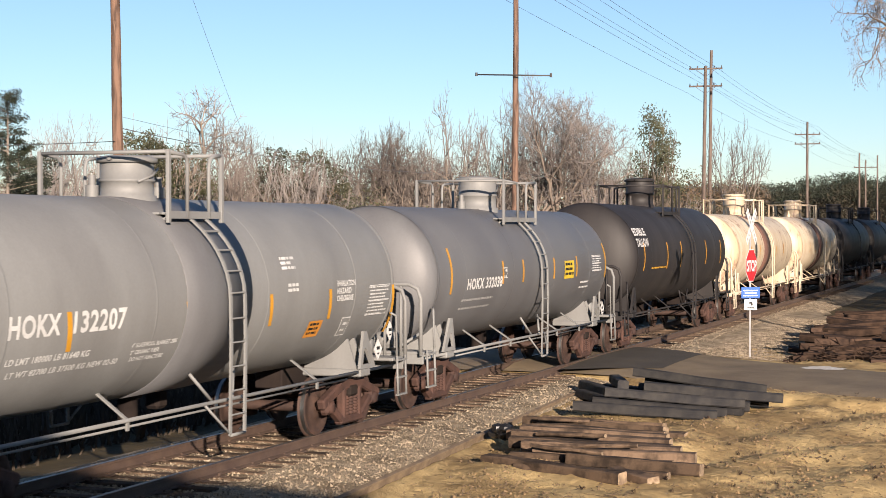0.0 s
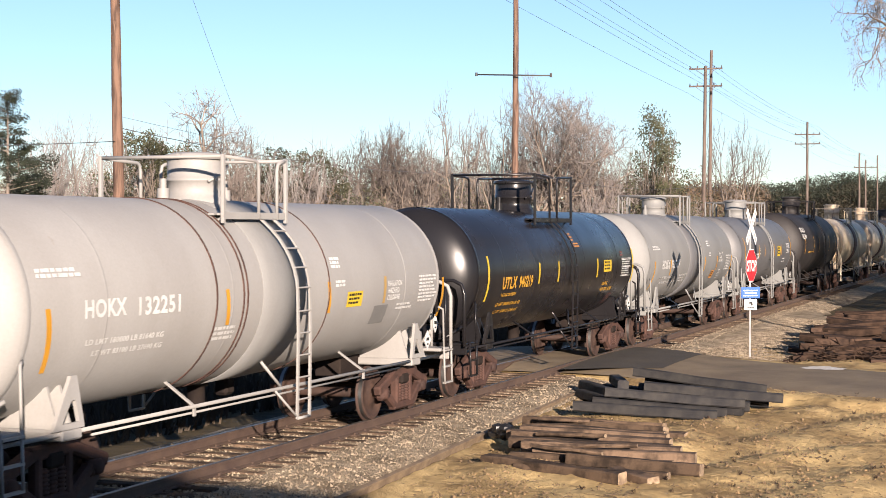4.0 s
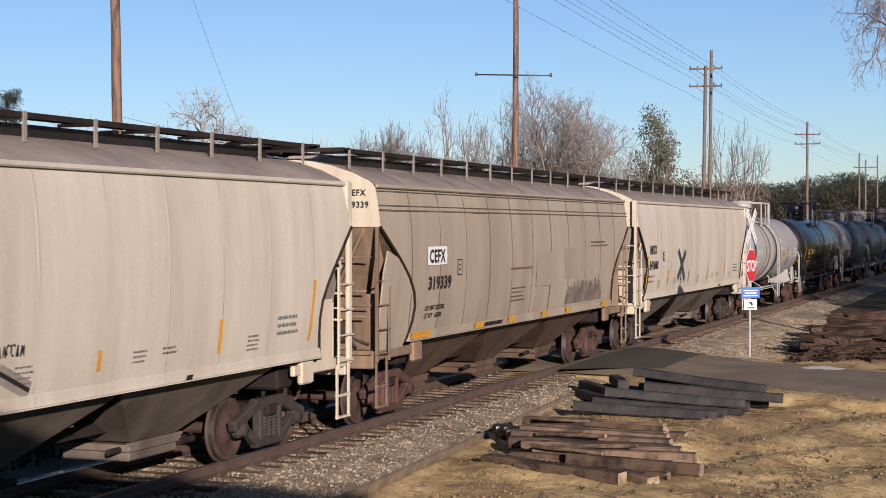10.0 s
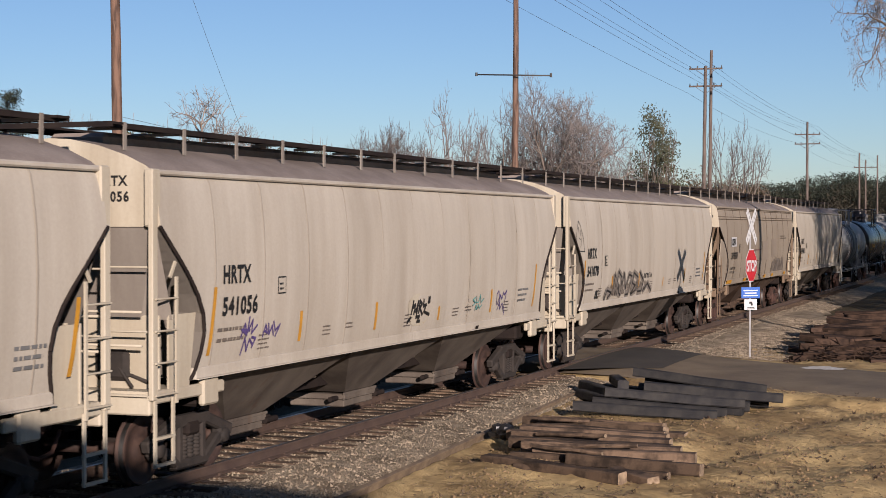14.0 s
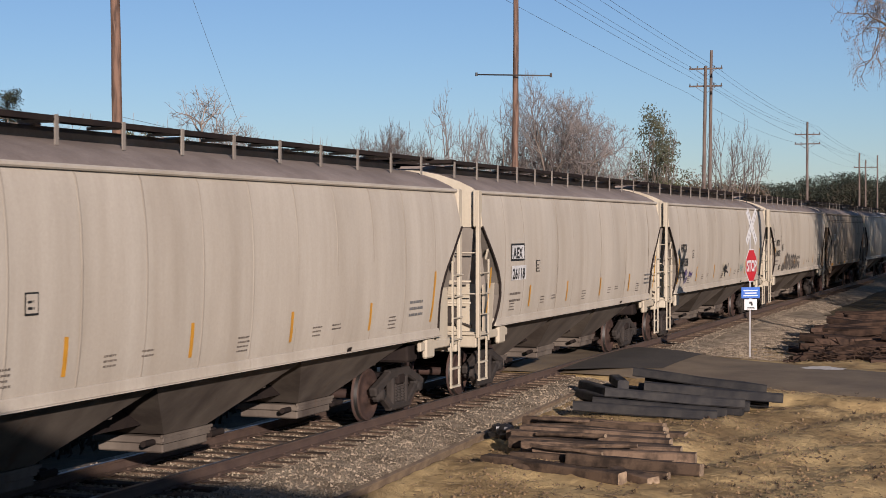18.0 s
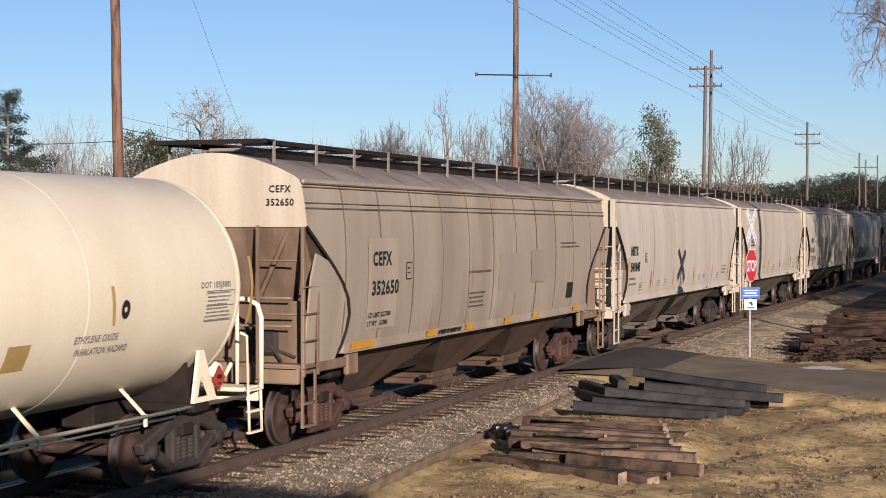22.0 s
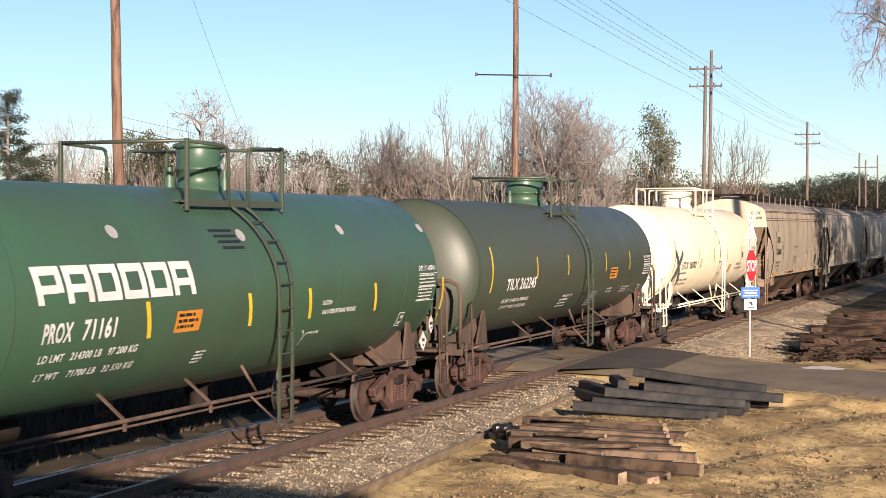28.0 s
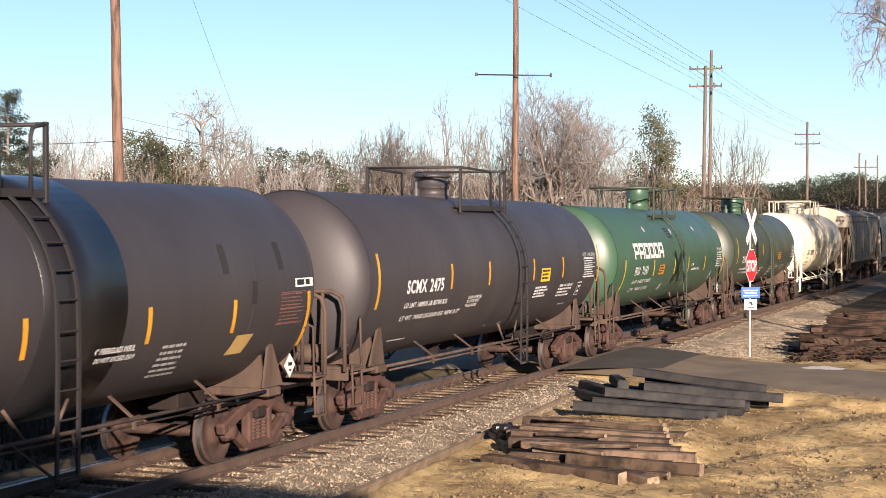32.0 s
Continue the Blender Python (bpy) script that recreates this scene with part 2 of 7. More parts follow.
# ---- mesh building ----
class Mesh:
    def __init__(self):
        self.v, self.f, self.s, self.mi = [], [], [], []

    def add(self, vs, fs, smooth=False, mi=0):
        o = len(self.v)
        self.v += [tuple(p) for p in vs]
        self.f += [tuple(i + o for i in q) for q in fs]
        self.s += [smooth] * len(fs)
        self.mi += [mi] * len(fs)
        return self

    def box(self, c, d, m=None, ch=0.0, mi=0):
        """A box of centre c and size d, turned by m, with chamfered edges."""
        hx, hy, hz = d[0] / 2, d[1] / 2, d[2] / 2
        c = Vector(c)
        if not ch:
            vs = [Vector((x, y, z)) for x in (-hx, hx) for y in (-hy, hy) for z in (-hz, hz)]
            fs = [(0, 1, 3, 2), (4, 6, 7, 5), (0, 4, 5, 1), (2, 3, 7, 6), (0, 2, 6, 4), (1, 5, 7, 3)]
        else:
            ch = min(ch, 0.45 * min(d))
            vs, fs, idx = [], [], {}
            for sx in (-1, 1):
                for sy in (-1, 1):
                    for sz in (-1, 1):
                        for a in range(3):
                            p = [sx * (hx - ch), sy * (hy - ch), sz * (hz - ch)]
                            p[a] += (sx, sy, sz)[a] * ch
                            idx[(sx, sy, sz, a)] = len(vs)
                            vs.append(Vector(p))
            k = lambda s, a: idx[(*s, a)]
            for a in range(3):
                b, e = (a + 1) % 3, (a + 2) % 3
                for s in (-1, 1):
                    q = []
                    for sb, se in ((-1, -1), (1, -1), (1, 1), (-1, 1)):
                        t = [0, 0, 0]
                        t[a], t[b], t[e] = s, sb, se
                        q.append(k(t, a))
                    fs.append(q if s > 0 else q[::-1])
                for sb in (-1, 1):
                    for se in (-1, 1):
                        t0, t1 = [0, 0, 0], [0, 0, 0]
                        t0[a], t0[b], t0[e] = -1, sb, se
                        t1[a], t1[b], t1[e] = 1, sb, se
                        q = [k(t0, b), k(t1, b), k(t1, e), k(t0, e)]
                        fs.append(q if sb * se > 0 else q[::-1])
            for sx in (-1, 1):
                for sy in (-1, 1):
                    for sz in (-1, 1):
                        q = [k((sx, sy, sz), a) for a in range(3)]
                        fs.append(q if sx * sy * sz > 0 else q[::-1])
        if m is not None:
            vs = [m @ p for p in vs]
        return self.add([c + p for p in vs], fs, False, mi)

    def rod(self, p, q, r, n=6, r2=None, caps=True, mi=0):
        p, q = Vector(p), Vector(q)
        a = (q - p).normalized()
        u = a.orthogonal().normalized()
        w = a.cross(u)
        r2 = r if r2 is None else r2
        ring = [math.cos(2 * math.pi * i / n) * u + math.sin(2 * math.pi * i / n) * w for i in range(n)]
        vs = [p + d * r for d in ring] + [q + d * r2 for d in ring]
        fs = [(i, (i + 1) % n, n + (i + 1) % n, n + i) for i in range(n)]
        self.add(vs, fs, n > 4, mi)
        if caps:
            self.add([p + d * r for d in ring] + [q + d * r2 for d in ring], [tuple(range(n))[::-1], tuple(range(n, 2 * n))], False, mi)
        return self

    def tube(self, pts, r, n=6):
        """One bent round bar through the points."""
        pts = [Vector(p) for p in pts]
        u = (pts[1] - pts[0]).orthogonal().normalized()
        vs, fs = [], []
        for i, p in enumerate(pts):
            a = (p - pts[i - 1]).normalized() if i else (pts[1] - p).normalized()
            b = (pts[i + 1] - p).normalized() if i < len(pts) - 1 else a
            t = (a + b).normalized()
            u = (u - t * u.dot(t)).normalized()
            w = t.cross(u)
            k = 1 / max(0.5, t.dot(a))
            vs += [p + (math.cos(2 * math.pi * j / n) * u + math.sin(2 * math.pi * j / n) * w) * r * (1 + (k - 1) * 0.5) for j in range(n)]
        for i in range(len(pts) - 1):
            fs += [(i * n + j, i * n + (j + 1) % n, (i + 1) * n + (j + 1) % n, (i + 1) * n + j) for j in range(n)]
        fs += [tuple(range(n))[::-1], tuple(range(len(vs) - n, len(vs)))]
        return self.add(vs, fs, True)

    def lathe(self, prof, axis, origin, n=32, smooth=True, mi=0):
        """prof: (along, radius) pairs turned about 'x', 'y' or 'z' through origin."""
        o = Vector(origin)
        vs, fs = [], []
        for a, r in prof:
            for i in range(n):
                c, s = math.cos(2 * math.pi * i / n) * r, math.sin(2 * math.pi * i / n) * r
                vs.append(o + Vector({"x": (a, c, s), "y": (s, a, c), "z": (c, s, a)}[axis]))
        for j in range(len(prof) - 1):
            for i in range(n):
                fs.append((j * n + i, j * n + (i + 1) % n, (j + 1) * n + (i + 1) % n, (j + 1) * n + i))
        return self.add(vs, fs, smooth, mi)

    def data(self, name, mats):
        me = bpy.data.meshes.new(name)
        me.from_pydata(self.v, [], self.f)
        me.polygons.foreach_set("use_smooth", self.s)
        me.polygons.foreach_set("material_index", self.mi)
        for m in (mats if isinstance(mats, (list, tuple)) else [mats]):
            me.materials.append(m)
        me.validate()
        me.update()
        return me


def part(name, me, material, parent, label="", at=None):
    """Links one mesh as a part of parent, or of the scene."""
    ob = new(name, me.data(name, material) if isinstance(me, Mesh) else me)
    if parent is not None:
        ob.parent = parent
    if at is not None:
        ob.matrix_basis = at
    if label:
        ob["label"] = label
    return ob


def empty(name, at, label, category, group="", kind=""):
    ob = new(name)
    ob.matrix_basis = at
    ob.empty_display_size = 0.2
    return tagged(ob, label, category, group, kind)


def glyphs(text, size, spacing=1.0, wide=1.0):
    """Flat letters as vertices and faces in the xy plane, from the built-in font, cut so that they bend well."""
    cu = bpy.data.curves.new("text", "FONT")
    cu.body, cu.size, cu.align_x, cu.space_character, cu.resolution_u = text, size * 1.38, "LEFT", spacing, 3
    cu.offset = size * 0.045
    ob = bpy.data.objects.new("text", cu)
    scene.collection.objects.link(ob)
    dg = bpy.context.evaluated_depsgraph_get()
    me = bpy.data.meshes.new_from_object(ob.evaluated_get(dg))
    bm = bmesh.new()
    bm.from_mesh(me)
    for k in range(1, 5):
        geo = bm.verts[:] + bm.edges[:] + bm.faces[:]
        bmesh.ops.bisect_plane(bm, geom=geo, plane_co=(0, size * k / 5, 0), plane_no=(0, 1, 0))
    bm.verts.index_update()
    vs = [(v.co.x * wide, v.co.y) for v in bm.verts]
    fs = [tuple(v.index for v in f.verts) for f in bm.faces]
    bm.free()
    bpy.data.objects.remove(ob)
    bpy.data.meshes.remove(me)
    bpy.data.curves.remove(cu)
    return vs, fs


# ---- railway vehicles ----
def wheelset(parent, x, rust):
    m = Mesh()
    m.lathe([(-0.97, 0.0), (-0.97, 0.075), (-0.8, 0.085), (0.8, 0.085), (0.97, 0.075), (0.97, 0)], "y", (0, 0, 0), 12)
    for s in (-1, 1):
        face = [(0.83, 0.08), (0.83, 0.16), (0.79, 0.19), (0.785, 0.34), (0.815, 0.375), (0.825, 0.42), (0.822, 0.452)]
        back = [(0.695, 0.483), (0.69, 0.38), (0.73, 0.34), (0.735, 0.19), (0.70, 0.16), (0.70, 0.08)]
        rim = [(0.822, 0.452), (0.8, 0.456)]
        flange = [(0.735, 0.459), (0.722, 0.484), (0.695, 0.483)]
        tread = [(0.8, 0.456), (0.735, 0.459)]
        for prof in (rim, flange):
            m.lathe([(s * a, r) for a, r in prof], "y", (0, 0, 0), 28, True, 0)
        m.lathe([(s * a, r) for a, r in face], "y", (0, 0, 0), 28, True, 0)
        m.lathe([(s * a, r) for a, r in back], "y", (0, 0, 0), 28, True, 0)
        m.lathe([(s * a, r) for a, r in tread], "y", (0, 0, 0), 28, True, 1)
        for k in range(3):
            a = k * 2.094
            m.rod((0.05 * math.cos(a), s * 0.97, 0.05 * math.sin(a)), (0.05 * math.cos(a), s * 0.985, 0.05 * math.sin(a)), 0.014, 6)
    return part("wheelset", m, [M_WHEEL, M_TREAD], parent, "brown steel wheels with a bright worn tread", pose(x, 0, 0.457))


TRUCKS = {}


def truck(car, x, rust=True):
    """A three-piece freight truck: side frames, springs, bolster, brake beam, two wheelsets."""
    mt = M_TRUCK if rust else M_TRUCKG
    if rust not in TRUCKS:
        side = Mesh()
        out = [(-1.14, 0.40), (-1.12, 0.58), (-0.86, 0.66), (-0.6, 0.70), (-0.35, 0.84), (0.35, 0.84), (0.6, 0.70), (0.86, 0.66), (1.12, 0.58), (1.14, 0.40),
               (0.98, 0.34), (0.9, 0.50), (0.74, 0.46), (0.52, 0.24), (0.36, 0.16), (-0.36, 0.16), (-0.52, 0.24), (-0.74, 0.46), (-0.9, 0.50), (-0.98, 0.34)]
        # top chord, lower chord and pedestals as bevelled bars round the spring opening
        for a, b, w in (((-1.1, 0.52), (-0.4, 0.76), 0.17), ((0.4, 0.76), (1.1, 0.52), 0.17), ((-0.45, 0.765), (0.45, 0.765), 0.17), ((-0.85, 0.5), (-0.38, 0.2), 0.14), ((0.38, 0.2), (0.85, 0.5), 0.14), ((-0.42, 0.19), (0.42, 0.19), 0.13), ((-0.31, 0.2), (-0.31, 0.78), 0.13), ((0.31, 0.2), (0.31, 0.78), 0.13)):
            dx, dz = b[0] - a[0], b[1] - a[1]
            side.box(((a[0] + b[0]) / 2, 0, (a[1] + b[1]) / 2), (math.hypot(dx, dz) + 0.08, 0.15, w), Matrix.Rotation(-math.atan2(dz, dx), 3, "Y"), 0.03)
        for s in (-1, 1):
            side.box((s * 0.889, 0, 0.47), (0.3, 0.17, 0.26), None, 0.05)
            side.lathe([(-0.12, 0), (-0.12, 0.085), (-0.08, 0.105), (0.05, 0.105)], "y", (s * 0.889, 0, 0.457), 12)
        spring = Mesh()
        for k in (-1, 0, 1):
            for z in range(6):
                spring.lathe([(0.0, 0.07), (0.02, 0.085), (0.04, 0.07)], "z", (k * 0.17, 0, 0.27 + z * 0.05), 10)
            spring.rod((k * 0.17, 0, 0.26), (k * 0.17, 0, 0.58), 0.06, 8)
        bol = Mesh().box((0, 0, 0.66), (0.34, 2.2, 0.2), None, 0.04)
        bol.lathe([(0.76, 0), (0.76, 0.2), (0.86, 0.2), (0.86, 0)], "z", (0, 0, 0), 16)
        brake = Mesh()
        for s in (-1, 1):
            brake.box((s * 0.36, 0, 0.36), (0.08, 1.5, 0.1), None, 0.02)
            for y in (-0.75, 0.75):
                brake.box((s * 0.42, y, 0.42), (0.07, 0.1, 0.3), Matrix.Rotation(s * 0.2, 3, "Y"), 0.02)
        TRUCKS[rust] = (side.data("side_frame", mt), spring.data("spring_nest", mt), bol.data("bolster", M_UNDER), brake.data("brake_beam", M_UNDER))
    sd, sp, bo, br = TRUCKS[rust]
    t = part("truck", bo, None, car, "rust-brown cast steel freight truck" if rust else "grimy dark cast steel freight truck", pose(x, 0, 0))
    for y in (-1.0, 1.0):
        part("side_frame", sd, None, t, "", pose(0, y, 0))
        part("spring_nest", sp, None, t, "", pose(0, y, 0))
    part("brake_beam", br, None, t)
    for dx in (-0.889, 0.889):
        if "ws" not in TRUCKS:
            w = wheelset(t, dx, rust)
            TRUCKS["ws"] = w.data
        else:
            part("wheelset", TRUCKS["ws"], None, t, "brown steel wheels with a bright worn tread", pose(dx, 0, 0.457))
    return t


def coupler(car, x, s):
    m = Mesh().box((x - s * 0.45, 0, 0.88), (0.7, 0.16, 0.18), None, 0.03)
    m.box((x - s * 0.1, -0.05, 0.88), (0.3, 0.26, 0.28), None, 0.06)
    m.box((x + s * 0.04, 0.08, 0.88), (0.16, 0.12, 0.26), None, 0.04)
    m.tube([(x - s * 0.5, -0.2, 0.8), (x - s * 0.25, -0.25, 0.55), (x, -0.22, 0.5)], 0.03, 6)
    return part("coupler", m, M_TRUCK, car)


class Skin:
    """The near side of a body: maps (x, height) to the surface."""

    def __init__(self, fn):
        self.fn = fn

    def decal(self, car, name, x, h, w, t, material, label="", slant=0.0, lift=0.005):
        m = Mesh()
        n = max(1, int(t / 0.12))
        vs = []
        for i in range(n + 1):
            for k in (0, 1):
                vs.append(self.fn(x + k * w + slant * i / n, h + t * i / n, lift))
        fs = [(2 * i, 2 * i + 1, 2 * i + 3, 2 * i + 2) for i in range(n)]
        ob = part(name, m.add(vs, fs, True), material, car, label)
        if name == "warning_panel":
            self.bars(ob, "panel_print", x + 0.06, h + t * 0.74, w - 0.12, 3, t * 0.14, t * 0.13, M_BLACKP, seed=int(w * 100), lift=lift + 0.004)
        return ob

    def bars(self, car, name, x, h, w, rows, size, gap, material, label="", seed=0, lift=0.006):
        """Lines of writing too small to read, as broken bars."""
        rng = random.Random(seed)
        m = Mesh()
        pitch = size + gap
        if name in ("notice_lettering", "data_lettering"):
            size = min(size, 0.045)
        for r in range(rows):
            a = 0.0
            end = w * rng.uniform(0.75, 1)
            while a < end:
                d = min(rng.uniform(0.6, 2.6) * size * 1.6, end - a)
                z = h - r * pitch
                m.add([self.fn(x + a, z, lift), self.fn(x + a + d, z, lift), self.fn(x + a + d, z + size, lift), self.fn(x + a, z + size, lift)], [(0, 1, 2, 3)])
                a += d + size * 0.6
        return part(name, m, material, car, label)

    def scrawl(self, car, x, h, w, t, material, seed, label="", thick=0.035, jag=False):
        """Looping spray-paint strokes that spell nothing."""
        rng = random.Random(seed)
        m = Mesh()
        n = max(3, int(w / (t * 0.55)))
        for k in range(n):
            cx, cz = x + (k + 0.5) * w / n, h + t * rng.uniform(0.4, 0.6)
            kind = 1.0 if jag else rng.random()
            pts = []
            if kind < 0.5:
                a0, a1 = rng.uniform(0, 6), rng.uniform(3.5, 6)
                pts = [(cx + math.cos(a0 + a1 * i / 12) * w / n * 0.55, cz + math.sin(a0 + a1 * i / 12) * t * rng.uniform(0.40, 0.46)) for i in range(13)]
            else:
                pts = [(cx + w / n * rng.uniform(-0.5, 0.5), h + t * (i % 2) * rng.uniform(0.8, 1) + t * 0.05) for i in range(5)]
            for (ax, az), (bx, bz) in zip(pts, pts[1:]):
                d = Vector((bx - ax, bz - az))
                if d.length < 1e-4:
                    continue
                p = Vector((-d.y, d.x)).normalized() * thick / 2
                m.add([self.fn(ax - p.x, az - p.y, 0.006), self.fn(bx - p.x, bz - p.y, 0.006), self.fn(bx + p.x, bz + p.y, 0.006), self.fn(ax + p.x, az + p.y, 0.006)], [(0, 1, 2, 3)])
        return part("graffiti", m, material, car, label)

    def strokes(self, car, x, h, lines, material, label, thick=0.05, fill=None):
        """Spray-paint lines through points given in tenths of a metre from (x, h), with an optional paler filling under them."""
        out, under = Mesh(), Mesh()
        for ln in lines:
            pts = [Vector((x + a * 0.1, h + b * 0.1)) for a, b in ln]
            for p, q in zip(pts, pts[1:]):
                d = q - p
                n = Vector((-d.y, d.x)).normalized() * thick / 2
                e = d.normalized() * thick * 0.4
                for m, k, lift in ((out, 1.0, 0.009), (under, 4.0, 0.006)):
                    ps = [p - e - n * k, q + e - n * k, q + e + n * k, p - e + n * k]
                    m.add([self.fn(v.x, v.y, lift) for v in ps], [(0, 1, 2, 3)])
        if fill:
            part("graffiti", under, fill, car, "pale spray-paint filling")
        return part("graffiti", out, material, car, label)


def tank_car(name, label, x0, length, radius, zc, paint, trim, rust_trucks=True, platform=0.0, dome=(0.42, 0.75), band_at=(), rail_h=0.6, plat_half=1.15, lad_x=0.75, headpaint=None, seams=4, end=1.15, low=None, struts=None, deck=None, lean=-0.3, irons=None):
    """A tank car: x0 the middle at the start. Returns the car and its skin."""
    car = empty(name, pose(x0, 0, 0), label, "tank car", "tank cars of the train")
    half = length / 2
    tl = half - end           # where the heads end
    hd = radius * 0.37
    m = Mesh()
    prof = [(-tl + hd * (1 - math.cos(a)), radius * math.sin(a)) for a in [math.pi / 2 * k / 9 for k in range(0, 10)]]
    full = prof + [(-a, r) for a, r in reversed(prof)]
    m.lathe(full, "x", (0, 0, zc), 56)
    part("tank", m, paint, car)
    for k in range(seams):
        x = -tl + hd + (2 * tl - 2 * hd) * (k + 0.5) / seams
        part("weld_seam", Mesh().lathe([(-0.025, radius), (-0.012, radius + 0.003), (0.012, radius + 0.003), (0.025, radius)], "x", (x, 0, zc), 56), paint, car)
    for s in (-1, 1):
        part("head_band", Mesh().lathe([(-0.05, radius), (-0.04, radius + 0.004), (0.04, radius + 0.004), (0.05, radius)], "x", (s * (tl - hd), 0, zc), 56), paint, car)
    for x, mb, w in band_at:
        part("band", Mesh().lathe([(-w / 2, radius + 0.001), (-w / 2, radius + 0.014), (w / 2, radius + 0.014), (w / 2, radius + 0.001)], "x", (x, 0, zc), 56), mb, car)
    top = zc + radius
    # manway housing
    px = platform
    dr, dh = dome
    d = Mesh()
    d.lathe([(-0.12, dr * 1.12), (0.02, dr * 1.1), (0.04, dr), (dh * 0.45, dr), (dh * 0.46, dr + 0.02), (dh * 0.52, dr + 0.02), (dh * 0.53, dr), (dh, dr)], "z", (px, 0, top), 28)
    part("valve_housing", d, trim, car)
    lid = Mesh().lathe([(dh, dr), (dh, dr + 0.05), (dh + 0.06, dr + 0.05), (dh + 0.1, dr * 0.8), (dh + 0.11, 0.001)], "z", (px, 0, top), 28)
    lid.rod((px - dr - 0.1, 0, top + dh + 0.05), (px + dr + 0.1, 0, top + dh + 0.05), 0.03, 6)
    part("housing_lid", lid, trim, car)
    hoop = Mesh()
    hoop.tube([(px - dr * 0.7, -dr * 0.9, top + dh * 0.45), (px, -dr * 1.06, top + dh * 0.62), (px + dr * 0.7, -dr * 0.9, top + dh * 0.85)], 0.02)
    part("lid_lever", hoop, trim, car)
    for k, (vx, vy) in enumerate(((px - dr - 0.35, 0.1), (px + dr + 0.3, -0.1))):
        v = Mesh().rod((vx, vy, top - 0.05), (vx, vy, top + 0.16), 0.09, 10).rod((vx, vy, top + 0.16), (vx, vy, top + 0.3), 0.05, 8)
        part("valve", v, trim, car)
    irons = irons or trim
    # platform and railing: hooped rails with a gap at the ladder
    pw, pz, rz = 1.0, top - 0.22, top + rail_h
    dx, dw = deck or (px, plat_half)
    lw = 0.42
    gap = max(dx - dw + 0.6, min(dx + dw - 0.6, lad_x + px + lean))
    for y in (-1, 1):
        g = Mesh()
        for k in range(3):
            g.box((dx, y * (pw - 0.06 - 0.14 * k), pz), (2 * dw, 0.1, 0.035), None, 0.008)
        g.box((dx, y * pw, pz - 0.02), (2 * dw, 0.03, 0.1))
        part("platform", g, irons, car)
        for x in (-dw + 0.1, dw - 0.1):
            br = Mesh().rod((dx + x, y * pw, pz), (dx + x, y * (pw - 0.15), zc + math.sqrt(max(0, radius ** 2 - (pw - 0.15) ** 2)) - 0.02), 0.025, 4)
            part("platform_bracket", br, irons, car)
        for xa, xb in ((dx - dw, gap - 0.3), (dx + dw, gap + 0.3)):
            e = math.copysign(0.12, xa - xb)
            rail = Mesh().tube([(xa, y * pw, rz), (xb + e, y * pw, rz - 0.03), (xb + e * 0.3, y * pw, rz - 0.06), (xb, y * pw, rz - 0.16), (xb, y * pw, pz - 0.06)], 0.026, 8)
            sr = part("safety_railing", rail, irons, car)
            part("railing_post", Mesh().box((xa, y * pw, (pz + rz) / 2 - 0.05), (0.075, 0.05, rz - pz + 0.16), None, 0.008), irons, sr)
    for x in (-1, 1):
        part("end_railing", Mesh().tube([(dx + x * dw, -pw, rz), (dx + x * dw, pw, rz)], 0.026, 8), irons, car)
    # side ladders, curved round the tank
    for y in (-1, 1):
        lad = None
        for side in (-lw / 2, lw / 2):
            l = Mesh()
            pts = []
            for k in range(9):
                a = radians(52 - 52 * k / 8)
                pts.append((lad_x + px + side + lean * (1 - k / 8) ** 1.5, y * (radius + 0.09) * math.cos(a), zc + (radius + 0.09) * math.sin(a)))
            pts += [(lad_x + px + side, y * (radius + 0.1), zc - 0.6), (lad_x + px + side, y * (radius + 0.08), 0.52)]
            for p, q in zip(pts, pts[1:]):
                pv, qv = Vector(p), Vector(q)
                dv = qv - pv
                l.box((pv + qv) / 2, (0.055, 0.03, dv.length + 0.01), Matrix.Rotation(math.atan2(-dv.y, dv.z), 3, "X") @ Matrix.Rotation(math.atan2(dv.x, math.hypot(dv.y, dv.z)), 3, "Y"))
            o = part("ladder", l, irons, car, "ladder stile") if lad is None else part("ladder_rail", l, irons, lad)
            lad = lad or o
        hs = [(radians(50 - 12 * k), None) for k in range(5)] + [(None, zc - 0.3 - 0.33 * k) for k in range(6)]
        for a, z in hs:
            sh = 0.0
            if a is not None:
                sh = lean * max(0, a / radians(52)) ** 1.5
                py, z = y * (radius + 0.1) * math.cos(a), zc + (radius + 0.1) * math.sin(a)
            else:
                py = y * (radius + 0.1)
            if z > 0.5:
                part("rung", Mesh().rod((lad_x + px + sh - lw / 2, py, z), (lad_x + px + sh + lw / 2, py, z), 0.016, 5), irons, lad)
    # side sill pipe and its brackets
    sy, sz = 1.25, 0.98
